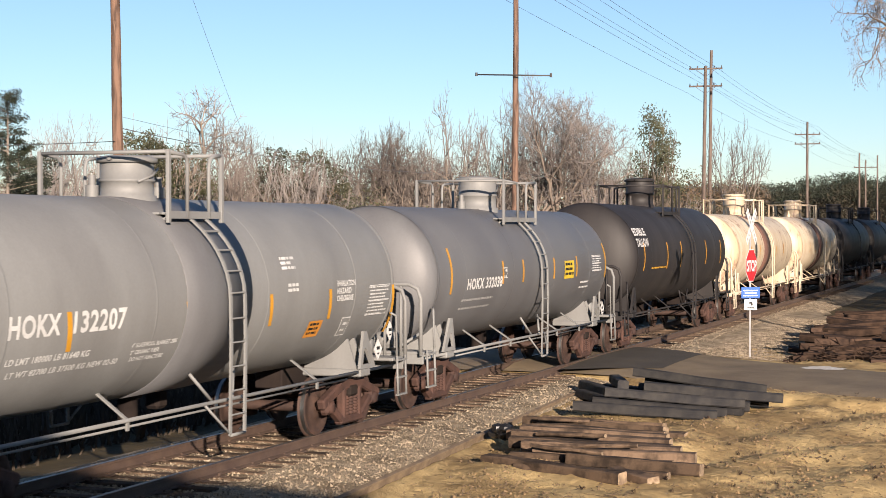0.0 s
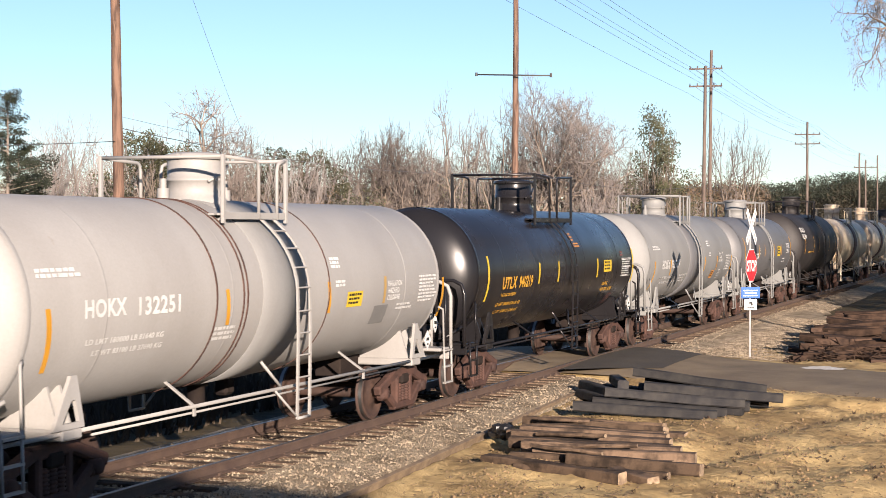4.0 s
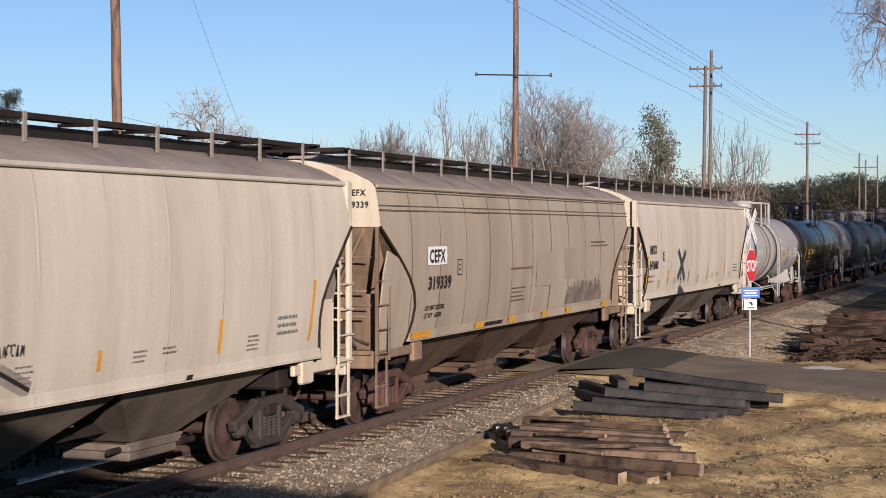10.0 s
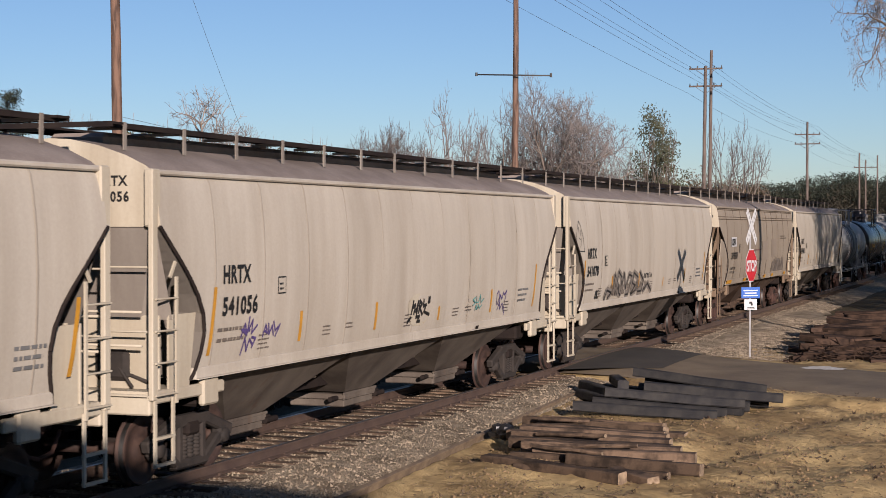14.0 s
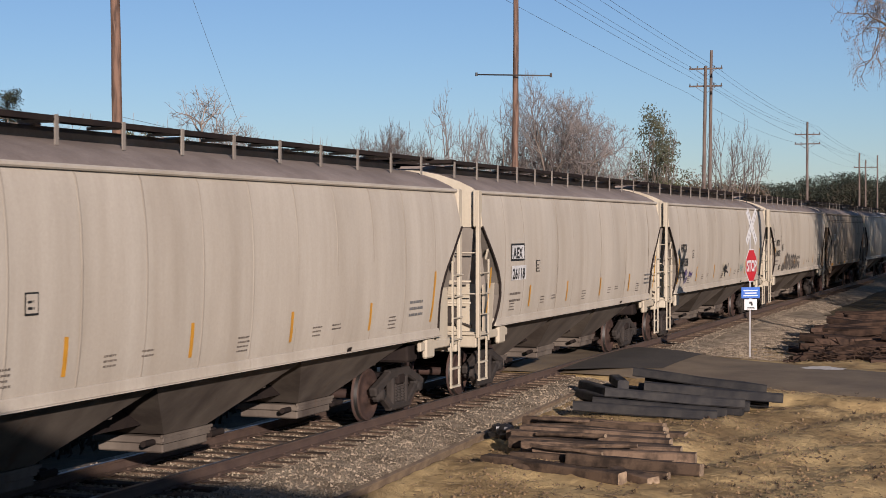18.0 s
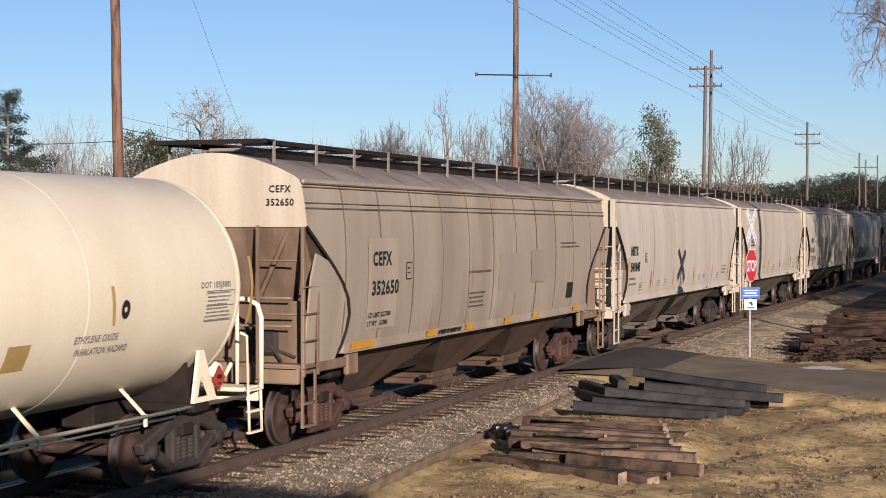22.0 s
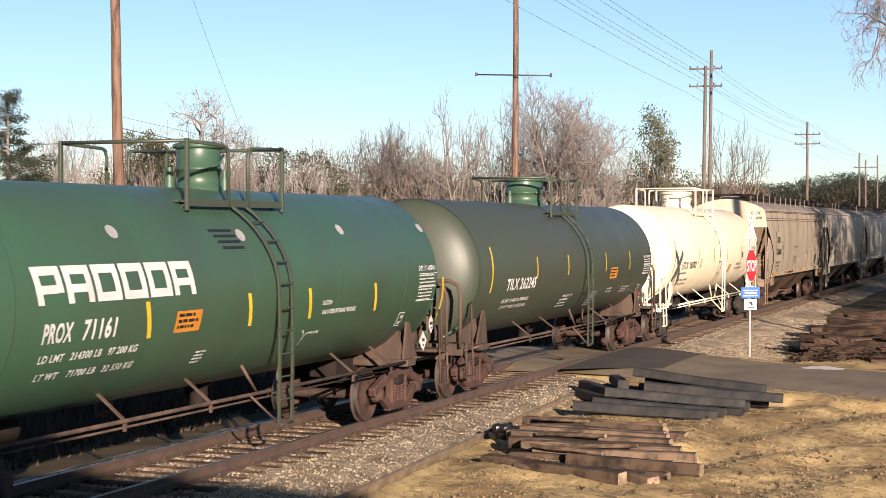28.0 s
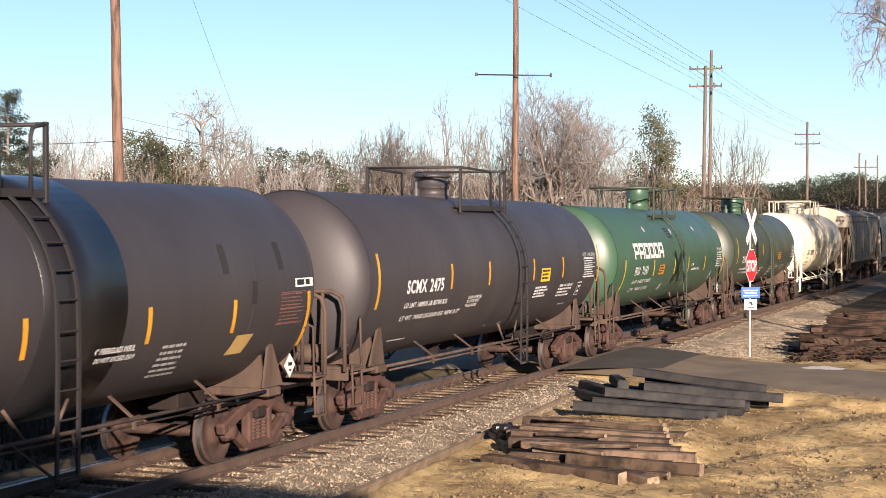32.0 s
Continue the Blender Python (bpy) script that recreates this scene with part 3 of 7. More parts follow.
    for y in (-1, 1):
        part("side_handrail", Mesh().tube([(-half + 0.75, y * sy, sz), (half - 0.75, y * sy, sz)], 0.03, 6).tube([(-half + 2.6, y * (sy - 0.05), sz - 0.09), (half - 2.6, y * (sy - 0.05), sz - 0.09)], 0.018, 6), low or trim, car)
        for x in struts or (-tl * 0.46, -tl * 0.2, tl * 0.33, tl * 0.62):
            a = radians(-57)
            b = Mesh()
            p0 = Vector((x, y * (radius - 0.01) * math.cos(a), zc + radius * math.sin(a)))
            p1 = Vector((x - 0.12, y * sy, sz))
            dv = p1 - p0
            b.box((p0 + p1) / 2, (0.025, 0.065, dv.length), dv.to_track_quat("Z", "X").to_matrix(), 0.008)
            b.box((x - 0.12, y * sy, sz - 0.05), (0.05, 0.03, 0.16))
            part("sill_bracket", b, low or trim, car)
        st = Mesh()
        lx = lad_x + px
        st.tube([(lx - lw / 2, y * (radius + 0.08), 0.52), (lx + lw / 2, y * (radius + 0.08), 0.52)], 0.025)
        st.tube([(lx - 0.6, y * sy, sz), (lx - lw / 2, y * (radius + 0.08), 0.54)], 0.02).tube([(lx + 0.6, y * sy, sz), (lx + lw / 2, y * (radius + 0.08), 0.54)], 0.02)
        st.tube([(lx - 0.75, y * (radius - 0.25), zc - radius * 0.75), (lx - 0.35, y * sy, sz)], 0.025).tube([(lx + 0.5, y * (radius - 0.25), zc - radius * 0.75), (lx + 0.2, y * sy, sz)], 0.025)
        part("ladder_stirrup", st, low or trim, car)
    # saddles, stub sills, end platforms, steps and end rails
    tcx = half - 2.05
    for s in (-1, 1):
        sd = Mesh()
        pts = [(-1.2, 1.02), (-radius * 0.72 - 0.06, zc - radius * 0.66)]
        for k in range(13):
            a = -math.pi / 2 - 0.8 + 1.6 * k / 12
            pts.append(((radius - 0.02) * math.cos(a) * 1.0, zc + (radius - 0.02) * math.sin(a)))
        pts += [(radius * 0.72 + 0.06, zc - radius * 0.66), (1.2, 1.02)]
        ring = [(p[0], p[1]) for p in pts]
        n = len(ring)
        for xo in (-0.13, 0.13):
            vs = [(s * tcx + xo + e, y, z) for e in (-0.02, 0.02) for y, z in ring]
            fs = [tuple(range(n)), tuple(range(n, 2 * n))[::-1]] + [(i, n + i, n + (i + 1) % n, (i + 1) % n) for i in range(n)]
            sd.add(vs, fs)
        sd.box((s * tcx, 0, 0.96), (0.42, 2.6, 0.13), None, 0.02)
        # the white car's saddle is coloured dark for the shade behind its brackets
        part("saddle", sd, M_UNDER if paint is M_WHITE else low or trim, car)
        for y in (-1, 1):
            gus = Mesh()
            gx, gz = s * tcx, zc - radius * 0.42 + 0.1
            ring = [(gx - s * 0.24, 1.03), (gx + s * 0.4, 1.03), (gx + s * 0.04, gz - 0.3), (gx - s * 0.08, gz - 0.3)]
            hole = [(gx - s * 0.13, 1.1), (gx + s * 0.22, 1.1), (gx + s * 0.03, 1.36), (gx - s * 0.05, 1.36)]
            vs = [(p, y * q, z) for q in (1.26, 1.31) for r in (ring, hole) for p, z in r]
            if low:
                gus.add([(p, y * q, z) for q in (1.2, 1.24) for p, z in ring], [(0, 1, 2, 3), (7, 6, 5, 4)] + [(i, 4 + i, 4 + (i + 1) % 4, (i + 1) % 4) for i in range(4)])
            else:
                fs = []
                for i in range(4):
                    j = (i + 1) % 4
                    fs += [(i, j, 4 + j, 4 + i), (8 + i, 12 + i, 12 + j, 8 + j), (i, 8 + i, 8 + j, j), (4 + i, 4 + j, 12 + j, 12 + i)]
                gus.add(vs, fs)
            part("gusset", gus, low or trim, car)
        part("stub_sill", Mesh().box((s * (half - 1.75), 0, 0.92), (2.6, 0.5, 0.36), None, 0.02), M_UNDER, car)
        part("end_platform", Mesh().box((s * (half - 0.72), 0, 1.09), (0.5, 2.7, 0.06), None, 0.015).box((s * (half - 0.5), 0, 1.0), (0.05, 2.7, 0.22), None, 0.01), low or trim, car)
        coupler(car, s * half, s)
        rl = Mesh()
        xe = s * (half - 0.38)
        rl.tube([(xe, -1.34, 1.05), (xe, -1.34, 2.08), (xe, -1.28, 2.26), (xe, -1.12, 2.34), (xe, 1.12, 2.34), (xe, 1.28, 2.26), (xe, 1.34, 2.08), (xe, 1.34, 1.05)], 0.036, 8)
        for y in (-0.95, 0.95):
            rl.tube([(xe, y, 1.05), (xe, y, 2.34)], 0.03)
        part("end_handrail", rl, low or trim, car)
        for y in (-1, 1):
            xs = s * (half - 0.72)
            g = Mesh()
            for dx in (-0.19, 0.19):
                g.tube([(xs + dx, y * 1.4, 1.15), (xs + dx, y * 1.42, 0.48)], 0.022)
            for z in (0.48, 0.78, 1.08):
                g.box((xs, y * 1.41, z), (0.4, 0.06, 0.03))
            g.tube([(xs - s * 0.19, y * 1.4, 1.1), (xs - s * 0.19, y * 1.38, 1.85), (xs - s * 0.3, y * 1.33, 1.9)], 0.02)
            part("sill_step", g, low or trim, car)
        brk = part("brake_gear", Mesh().lathe([(-0.3, 0.0), (-0.3, 0.12), (-0.24, 0.16), (0.24, 0.16), (0.3, 0.12), (0.3, 0.0)], "y", (s * (half - 0.72), -0.55, 1.3), 14), low or trim, car, "brake cylinder on the end platform")
        part("brake_lever", Mesh().tube([(s * (half - 0.7), -0.2, 1.15), (s * (half - 0.6), -0.85, 1.2), (s * (half - 0.95), -1.15, 1.45)], 0.03), trim, brk)
        part("valve_block", Mesh().box((s * (half - 0.8), 0.35, 1.26), (0.3, 0.42, 0.28), None, 0.05), trim, brk)
    cyl = Mesh().lathe([(-0.55, 0.0), (-0.55, 0.17), (-0.45, 0.22), (0.45, 0.22), (0.55, 0.17), (0.55, 0.0)], "x", (-tl * 0.5, 0.35, 0.85), 14)
    part("control_valve", Mesh().box((tl * 0.2, 0.4, 0.85), (0.3, 0.25, 0.3), None, 0.05), M_UNDER, car)
    part("air_reservoir", cyl, M_UNDER, car)
    out = Mesh().lathe([(0.0, 0.14), (0.3, 0.14), (0.32, 0.2), (0.38, 0.2), (0.42, 0.0)], "z", (px, 0, zc - radius - 0.36), 14)
    part("bottom_outlet", out, M_UNDER, car)
    for s in (-1, 1):
        truck(car, s * tcx, rust_trucks)

    def fn(x, h, lift):
        a = h / radius
        return (x, -(radius + lift) * math.cos(a), zc + (radius + lift) * math.sin(a))
    skin = Skin(fn)
    skin.head = (tl, hd, radius, zc)
    return car, skin


def head_number(car, skin, text, material, up=0.6):
    """A number across the rear head, on its bulge."""
    tl, hd, radius, zc = skin.head
    vs, fs = glyphs(text, 0.13, 1.15)
    out = []
    for a, b in vs:
        y, z = 0.42 - a, up + b
        r = min(0.98, math.hypot(y, z) / radius)
        out.append((-tl + hd * (1 - math.sqrt(1 - r * r)) - 0.012, y, zc + z))
    return part("head_number", Mesh().add(out, fs), material, car)


def diamond(car, x, y, z, size, material, label):
    m = Mesh()
    d = size / 2
    m.add([(x - d, y, z), (x, y, z - d), (x + d, y, z), (x, y, z + d)], [(0, 1, 2, 3)])
    m.add([(x - d, y + 0.01, z), (x, y + 0.01, z - d), (x + d, y + 0.01, z), (x, y + 0.01, z + d)], [(3, 2, 1, 0)])
    p = part("placard", m, material, car, label)
    part("placard_mark", Mesh().box((x, y - 0.004, z + 0.02), (d * 0.7, 0.003, d * 0.3)).box((x, y - 0.004, z - d * 0.4), (d * 0.4, 0.003, d * 0.15)), M_BLACKP, p)
    return p


HOP = [(-1.46, 1.38), (-1.50, 1.50), (-1.565, 1.9), (-1.60, 2.4), (-1.61, 2.9), (-1.59, 3.4), (-1.55, 3.75), (-1.50, 4.02), (-1.44, 4.08)]
ROOF = [(-1.47, 4.085), (-1.38, 4.15), (-1.1, 4.28), (-0.7, 4.41), (-0.3, 4.49), (0, 4.51)]


def hop_y(z):
    for (y0, z0), (y1, z1) in zip(HOP, HOP[1:]):
        if z <= z1:
            return y0 + (y1 - y0) * max(0, (z - z0)) / (z1 - z0)
    return HOP[-1][0]


def hopper_car(name, label, x0, length, paint, endtop, endlow, bay, rust_trucks=False, ribs=0, bays=3, marks=(), frame_paint=None, bow=1.15):
    """A long covered hopper: curved sides, arched roof with running boards, sloping ends, bays with outlets."""
    car = empty(name, pose(x0, 0, 0), label, "covered hopper", "covered hoppers of the train")
    half = length / 2
    fp = frame_paint or endtop
    eb = half - 0.61          # upper end wall

    def xend(z):
        # the side sheet's end: upright above, then a bowed edge that runs in, then back out to the sill
        if z >= 3.38:
            return eb
        if z >= 2.94:
            return eb - 0.42 * bow * (3.38 - z) / 0.44
        if z >= 2.0:
            return eb - bow * (0.42 + 0.58 * math.sin((2.94 - z) / 0.94 * math.pi / 2))
        return eb - bow * (0.84 + 0.16 * math.cos((2.0 - z) / 0.62 * math.pi / 2))
    zs = [1.38, 1.5, 1.75, 2.0, 2.25, 2.5, 2.7, 2.82, 2.94, 3.08, 3.24, 3.38, 3.6, 3.8, 3.95, 4.05, 4.08]
    nx = 56
    for side in (-1, 1):
        m = Mesh()
        vs, fs = [], []
        for z in zs:
            e = xend(z)
            for i in range(nx + 1):
                xx = -e + 2 * e * i / nx
                dent = 0.022 * noise.noise(Vector((xx * 0.9 + x0, z * 0.3, side))) * min(1, (z - 1.38) * 2, (4.08 - z) * 2)
                vs.append((xx, -side * hop_y(z) + dent, z))
        for j in range(len(zs) - 1):
            for i in range(nx):
                q = (j * (nx + 1) + i, j * (nx + 1) + i + 1, (j + 1) * (nx + 1) + i + 1, (j + 1) * (nx + 1) + i)
                fs.append(q if side > 0 else q[::-1])
        m.add(vs, fs, True)
        part("side_sheet", m, paint, car)
        part("side_sill", Mesh().box((0, -side * 1.485, 1.465), (2 * eb - 2 * bow + 0.3, 0.1, 0.15), None, 0.012).box((0, -side * 1.5, 1.396), (2 * eb - 2 * bow + 0.3, 0.17, 0.016)), paint, car)
        part("top_chord", Mesh().box((0, (-1.515 if side > 0 else 1.515), 4.06), (2 * eb, 0.06, 0.07), None, 0.02), paint, car)
        if ribs:
            for zb in (3.66, 3.74, 3.98):
                part("side_bead", Mesh().box((0, side * (hop_y(zb) - 0.004), zb), (2 * eb, 0.03, 0.018 if zb > 3.7 else 0.026), None, 0.006), M_SEAM, car)
        rh = 0.008 if ribs else 0.004
        for k in range(11):
            x = -eb + 1.4 + (2 * eb - 2.8) * k / 10
            r = Mesh()
            vs = []
            for z in zs[1:-1]:
                yy = hop_y(z) * side
                vs += [(x - 0.025, yy, z), (x - 0.01, yy - side * rh, z), (x + 0.01, yy - side * rh, z), (x + 0.025, yy, z)]
            fs = []
            for j in range(len(zs) - 3):
                for i in range(3):
                    fs.append((4 * j + i, 4 * j + i + 1, 4 * j + i + 5, 4 * j + i + 4))
            part("panel_seam", r.add(vs, fs), M_SEAM if ribs else M_HOPSEAM, car)
    # roof
    m = Mesh()
    rp = ROOF + [(-y, z) for y, z in reversed(ROOF[:-1])]
    vs = [(x, y, z) for x in (-eb, eb) for y, z in rp]
    n = len(rp)
    m.add(vs, [(i, n + i, n + i + 1, i + 1) for i in range(n - 1)], True)
    part("roof", m, M_ROOFDIRT, car)
    for k in range(1, 12):
        x = -eb + 2 * eb * k / 12
        m = Mesh()
        for i in range(n - 1):
            m.add([(x - 0.03, rp[i][0], rp[i][1] + 0.012), (x + 0.03, rp[i][0], rp[i][1] + 0.012), (x + 0.03, rp[i + 1][0], rp[i + 1][1] + 0.012), (x - 0.03, rp[i + 1][0], rp[i + 1][1] + 0.012)], [(0, 1, 2, 3)], True)
        if ribs:
            part("roof_seam", m, M_ROOFDIRT, car)
    part("hatch_trough", Mesh().box((0, 0, 4.5), (2 * eb - 1.2, 0.9, 0.22), None, 0.06), M_ROOFDIRT, car)
    for k in range(5):
        part("hatch_clamp", Mesh().box((-eb + 1.6 + k * (2 * eb - 3.2) / 4, 0, 4.62), (0.12, 0.95, 0.05), None, 0.02), M_ROOFDIRT, car)
    # running boards
    for y in (-0.62, 0.62):
        m = Mesh()
        for k in range(4):
            m.box((0, y - 0.2 + 0.133 * k, 4.68), (2 * eb + 0.2, 0.1, 0.03))
        m.box((0, y + math.copysign(0.27, y), 4.665), (2 * eb + 0.2, 0.02, 0.07))
        part("running_board", m, M_UNDER, car, "dark steel grating walkway")
        nb = 12
        for k in range(nb):
            x = -eb + 0.3 + (2 * eb - 0.6) * k / (nb - 1)
            b = Mesh().box((x, y + math.copysign(0.285, y), 4.53), (0.07, 0.02, 0.36)).box((x, y, 4.635), (0.055, 0.5, 0.04))
            part("board_bracket", b, M_ENDGREY, car)
    for s in (-1, 1):
        part("cross_board", Mesh().box((s * (eb + 0.0), 0, 4.68), (0.24, 2.0, 0.03)).box((s * (eb + 0.13), 0, 4.665), (0.02, 2.0, 0.07)), M_UNDER, car)
        # end wall: upper upright part with the roof's arch
        m = Mesh()
        ring = [(s * eb, y, z) for y, z in rp] + [(s * eb, 1.505, 4.02), (s * eb, 1.555, 3.75), (s * eb, 1.6, 3.38), (s * eb, -1.6, 3.38), (s * eb, -1.555, 3.75), (s * eb, -1.505, 4.02)]
        m.add(ring, [tuple(range(len(ring)))])
        part("end_wall", m, endtop, car)
        m = Mesh()
        vs, fs = [], []
        zz = zs[11::-1]
        for z in zz:
            e = xend(z)
            vs += [(s * e, hop_y(z) + 0.01, z), (s * (e - 0.25 * min(1, (3.38 - z))), -0.8, z), (s * (e - 0.25 * min(1, (3.38 - z))), 0.8, z), (s * e, -hop_y(z) - 0.01, z)]
        for j in range(len(zz) - 1):
            for i in range(3):
                fs.append((4 * j + i, 4 * j + i + 1, 4 * j + i + 5, 4 * j + i + 4))
        m.add(vs, fs)
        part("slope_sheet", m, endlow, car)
        # the sheet below the end wall runs in like a funnel
        fun = Mesh()
        wb, xb = (0.55, eb - 0.5) if ribs else (1.15, eb - 0.26)
        vs = [(s * (eb - 0.02), -1.52, 3.37), (s * (eb - 0.02), 1.52, 3.37), (s * xb, wb, 2.2), (s * xb, -wb, 2.2), (s * (xb - 0.2), -1.5, 2.2), (s * (xb - 0.2), 1.5, 2.2)]
        fun.add(vs, [(0, 1, 2, 3), (0, 3, 4), (1, 5, 2)])
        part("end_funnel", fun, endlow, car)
        # lower bulkhead with ribs, raking braces, marks on the end
        part("end_bulkhead", Mesh().box((s * (eb - 0.28), 0, 1.76), (0.05, 2.84, 1.0), None, 0.01), endlow if ribs else endtop, car)
        for y in (-1, 1):
            if ribs:
                part("raking_brace", Mesh().rod((s * (eb - 0.05), y * 1.3, 3.4), (s * (eb - 0.3), y * 0.6, 2.2), 0.045, 5), endlow, car)
            # the flush panel at the side of the end, below the sloping sheet
            pnl = Mesh()
            xa, xb, xc = eb - 0.42, eb - 0.84 * bow + 0.04, eb - bow + 0.04
            vs = [(s * xx, y * (1.44 + k), z) for k in (0, 0.03) for xx, z in ((xa, 1.26), (xb, 1.26), (xc, 2.26), (xa, 2.26))]
            if ribs:
                # a tall panel whose outer edge follows the side sheet's bow
                rim = [(xend(z) + 0.07, z) for z in (1.26, 1.5, 1.75, 2.0, 2.25, 2.5, 2.7, 2.86)] + [(eb - 0.3, 2.98), (eb - 0.12, 2.6), (eb - 0.12, 1.26)]
                n2 = len(rim)
                vs = [(s * xx, y * (abs(hop_y(max(1.4, z))) - 0.02 + k), z) for k in (0, 0.03) for xx, z in rim]
                pnl.add(vs, [tuple(range(n2)), tuple(range(2 * n2 - 1, n2 - 1, -1))] + [(i, (i + 1) % n2, n2 + (i + 1) % n2, n2 + i) for i in range(n2)])
            else:
                pnl.add(vs, [(0, 1, 2, 3), (4, 7, 6, 5), (0, 4, 5, 1), (1, 5, 6, 2), (2, 6, 7, 3), (3, 7, 4, 0)])
            if not (ribs and s > 0):
                part("side_panel", pnl, paint if ribs else endtop, car)
        # corner posts, sheet edge, ladders
        for y in (-1, 1):
            if ribs:
                part("corner_post", Mesh().box((s * (eb + 0.04), y * 1.55, 2.26), (0.07, 0.06, 2.24), None, 0.012), fp, car)
            else:
                part("corner_post", Mesh().box((s * (eb + 0.07), y * 1.53, 2.65), (0.13, 0.07, 2.86), None, 0.012).box((s * (eb + 0.03), y * 1.5, 3.74), (0.2, 0.13, 0.72), None, 0.02), fp, car)
            # near-black rod that paints the shadow line along the side sheet's end
            st = Mesh()
            pts = [(s * (xend(z) + 0.015), y * (-hop_y(z) + 0.012), z) for z in zz]
            for p, q in zip(pts, pts[1:]):
                st.rod(p, q, 0.026, 5)
            part("edge_stiffener", st, M_UNDER, car)
            lad = Mesh()
            lad.box((s * (eb - 0.42), y * 1.58, 1.95), (0.045, 0.03, 1.6))
            lad.box((s * (eb - 0.36), y * 1.56, 2.84), (0.04, 0.03, 0.24), Matrix.Rotation(-s * 0.6, 3, "Y"))
            for k in range(4):
                z = 1.28 + k * 0.4
                lad.rod((s * (eb + 0.1), y * 1.59, z), (s * (eb - 0.44), y * 1.59, z), 0.016, 5)
            part("side_ladder", lad, fp, car)
            le = Mesh()
            le.box((s * (eb + 0.16), y * 0.86, 2.25), (0.03, 0.055, 2.3))
            for k in range(0, 6, 2):
                z = 1.28 + k * 0.4
                le.rod((s * (eb + 0.16), y * 1.5, z), (s * (eb + 0.16), y * 0.86, z), 0.015, 5)
            part("end_ladder", le, fp, car)
            stp = Mesh()
            for dx in (0.06, 0.5):
                stp.box((s * (eb + 0.1 - dx), y * 1.54, 0.8), (0.05, 0.03, 0.85))
            for z in (0.4, 0.74):
                stp.box((s * (eb - 0.18), y * 1.54, z), (0.46, 0.06, 0.035))
            part("sill_step", stp, fp, car)
            part("end_block", Mesh().box((s * (eb - 0.9), y * 1.46, 1.24), (1.9, 0.08, 0.16), None, 0.02).box((s * (eb - 0.98 * bow - 0.3), y * 1.48, 1.2), (0.42, 0.1, 0.36), None, 0.03), fp, car)
        part("end_sill", Mesh().box((s * (eb + 0.05), 0, 1.16), (0.12, 3.0, 0.26), None, 0.02).box((s * (eb - 0.4), 0, 1.3), (0.9, 2.9, 0.05)), fp, car)
        part("center_sill", Mesh().box((s * (half - 1.8), 0, 0.98), (2.6, 0.55, 0.42), None, 0.02), M_UNDER, car)
        coupler(car, s * half, s)
        hr = Mesh()
        hr.tube([(s * (eb + 0.12), -1.4, 2.32), (s * (eb + 0.12), 1.4, 2.32)], 0.018).tube([(s * (eb + 0.12), -1.4, 1.9), (s * (eb + 0.12), 1.4, 1.9)], 0.018)
        part("end_handrail", hr, fp, car)
        gear = Mesh()
        gear.lathe([(-0.45, 0), (-0.45, 0.2), (0.45, 0.2), (0.45, 0)], "y", (s * (eb - 0.55), 0.35, 1.72), 12)
        gear.box((s * (eb - 0.35), -0.75, 1.62), (0.35, 0.5, 0.4), None, 0.06)
        gear.tube([(s * (eb - 0.2), -1.3, 1.42), (s * (eb - 0.3), -0.8, 1.55), (s * (eb - 0.3), 0.2, 1.5), (s * (eb - 0.2), 1.2, 1.45)], 0.025)
        gear.tube([(s * (eb - 0.15), -1.1, 1.35), (s * (eb - 0.25), -0.6, 1.9), (s * (eb - 0.3), 0.1, 1.85)], 0.022)
        part("brake_gear", gear, M_TRUCKG, car)
    if marks:
        for i, ln in enumerate(marks):
            vs, fs = glyphs(ln, 0.105 if ribs else 0.125, 1.15, 0.95)
            part("end_lettering", Mesh().add([(-eb - 0.008, (-0.92 if ribs else -0.6) - 0.05 * (1 - i) - a, 3.9 - 0.2 * i + b) for a, b in vs], fs), M_BLACKP, car)
    # dark box added between the bays to stand for the shade there
    part("through_sill", Mesh().box((0, 0, 0.98), (2 * eb - 3.0, 0.7, 0.6)), M_UNDER, car)
    # bays
    bw = (2 * eb - 4.2) / bays
    for k in range(bays):
        xc = bw * (k - (bays - 1) / 2)
        t0, b0 = bw * 0.5, 0.6
        m = Mesh()
        ring = ((t0, 1.4, 1.44), (t0 * 0.97, 1.28, 1.3), (b0, 0.52, 0.52))
        vs = [(xc + sx * a, sy * b_, z) for a, b_, z in ring for sx, sy in ((-1, -1), (1, -1), (1, 1), (-1, 1))]
        m.add(vs, [(4 * j + i, 4 * j + (i + 1) % 4, 4 * j + 4 + (i + 1) % 4, 4 * j + 4 + i) for j in range(2) for i in range(4)] + [(8, 9, 10, 11)])
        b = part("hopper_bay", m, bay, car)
        gate = Mesh().box((xc, 0, 0.44), (1.36, 1.12, 0.1), None, 0.015).box((xc, 0, 0.33), (1.26, 1.04, 0.14), None, 0.02)
        for sy in (-1, 1):
            gate.box((xc, sy * 0.55, 0.5), (1.42, 0.03, 0.04)).box((xc, sy * 0.55, 0.41), (1.42, 0.03, 0.025))
        part("outlet_gate", gate, bay, b)
        hd = Mesh().rod((xc - 0.95, -0.4, 0.42), (xc - 0.6, -0.4, 0.42), 0.045, 8).rod((xc + 0.62, -0.56, 0.38), (xc + 1.0, -0.56, 0.38), 0.05, 8).box((xc + 0.82, -0.3, 0.38), (0.16, 0.5, 0.14), None, 0.03)
        part("gate_shaft", hd, M_UNDER, b)
        lug = Mesh().rod((xc + 0.35 * bw, -0.78, 0.98), (xc + 0.35 * bw + 0.25, -0.88, 0.98), 0.03, 6).box((xc + 0.34 * bw, -0.8, 0.96), (0.08, 0.1, 0.12), None, 0.02)
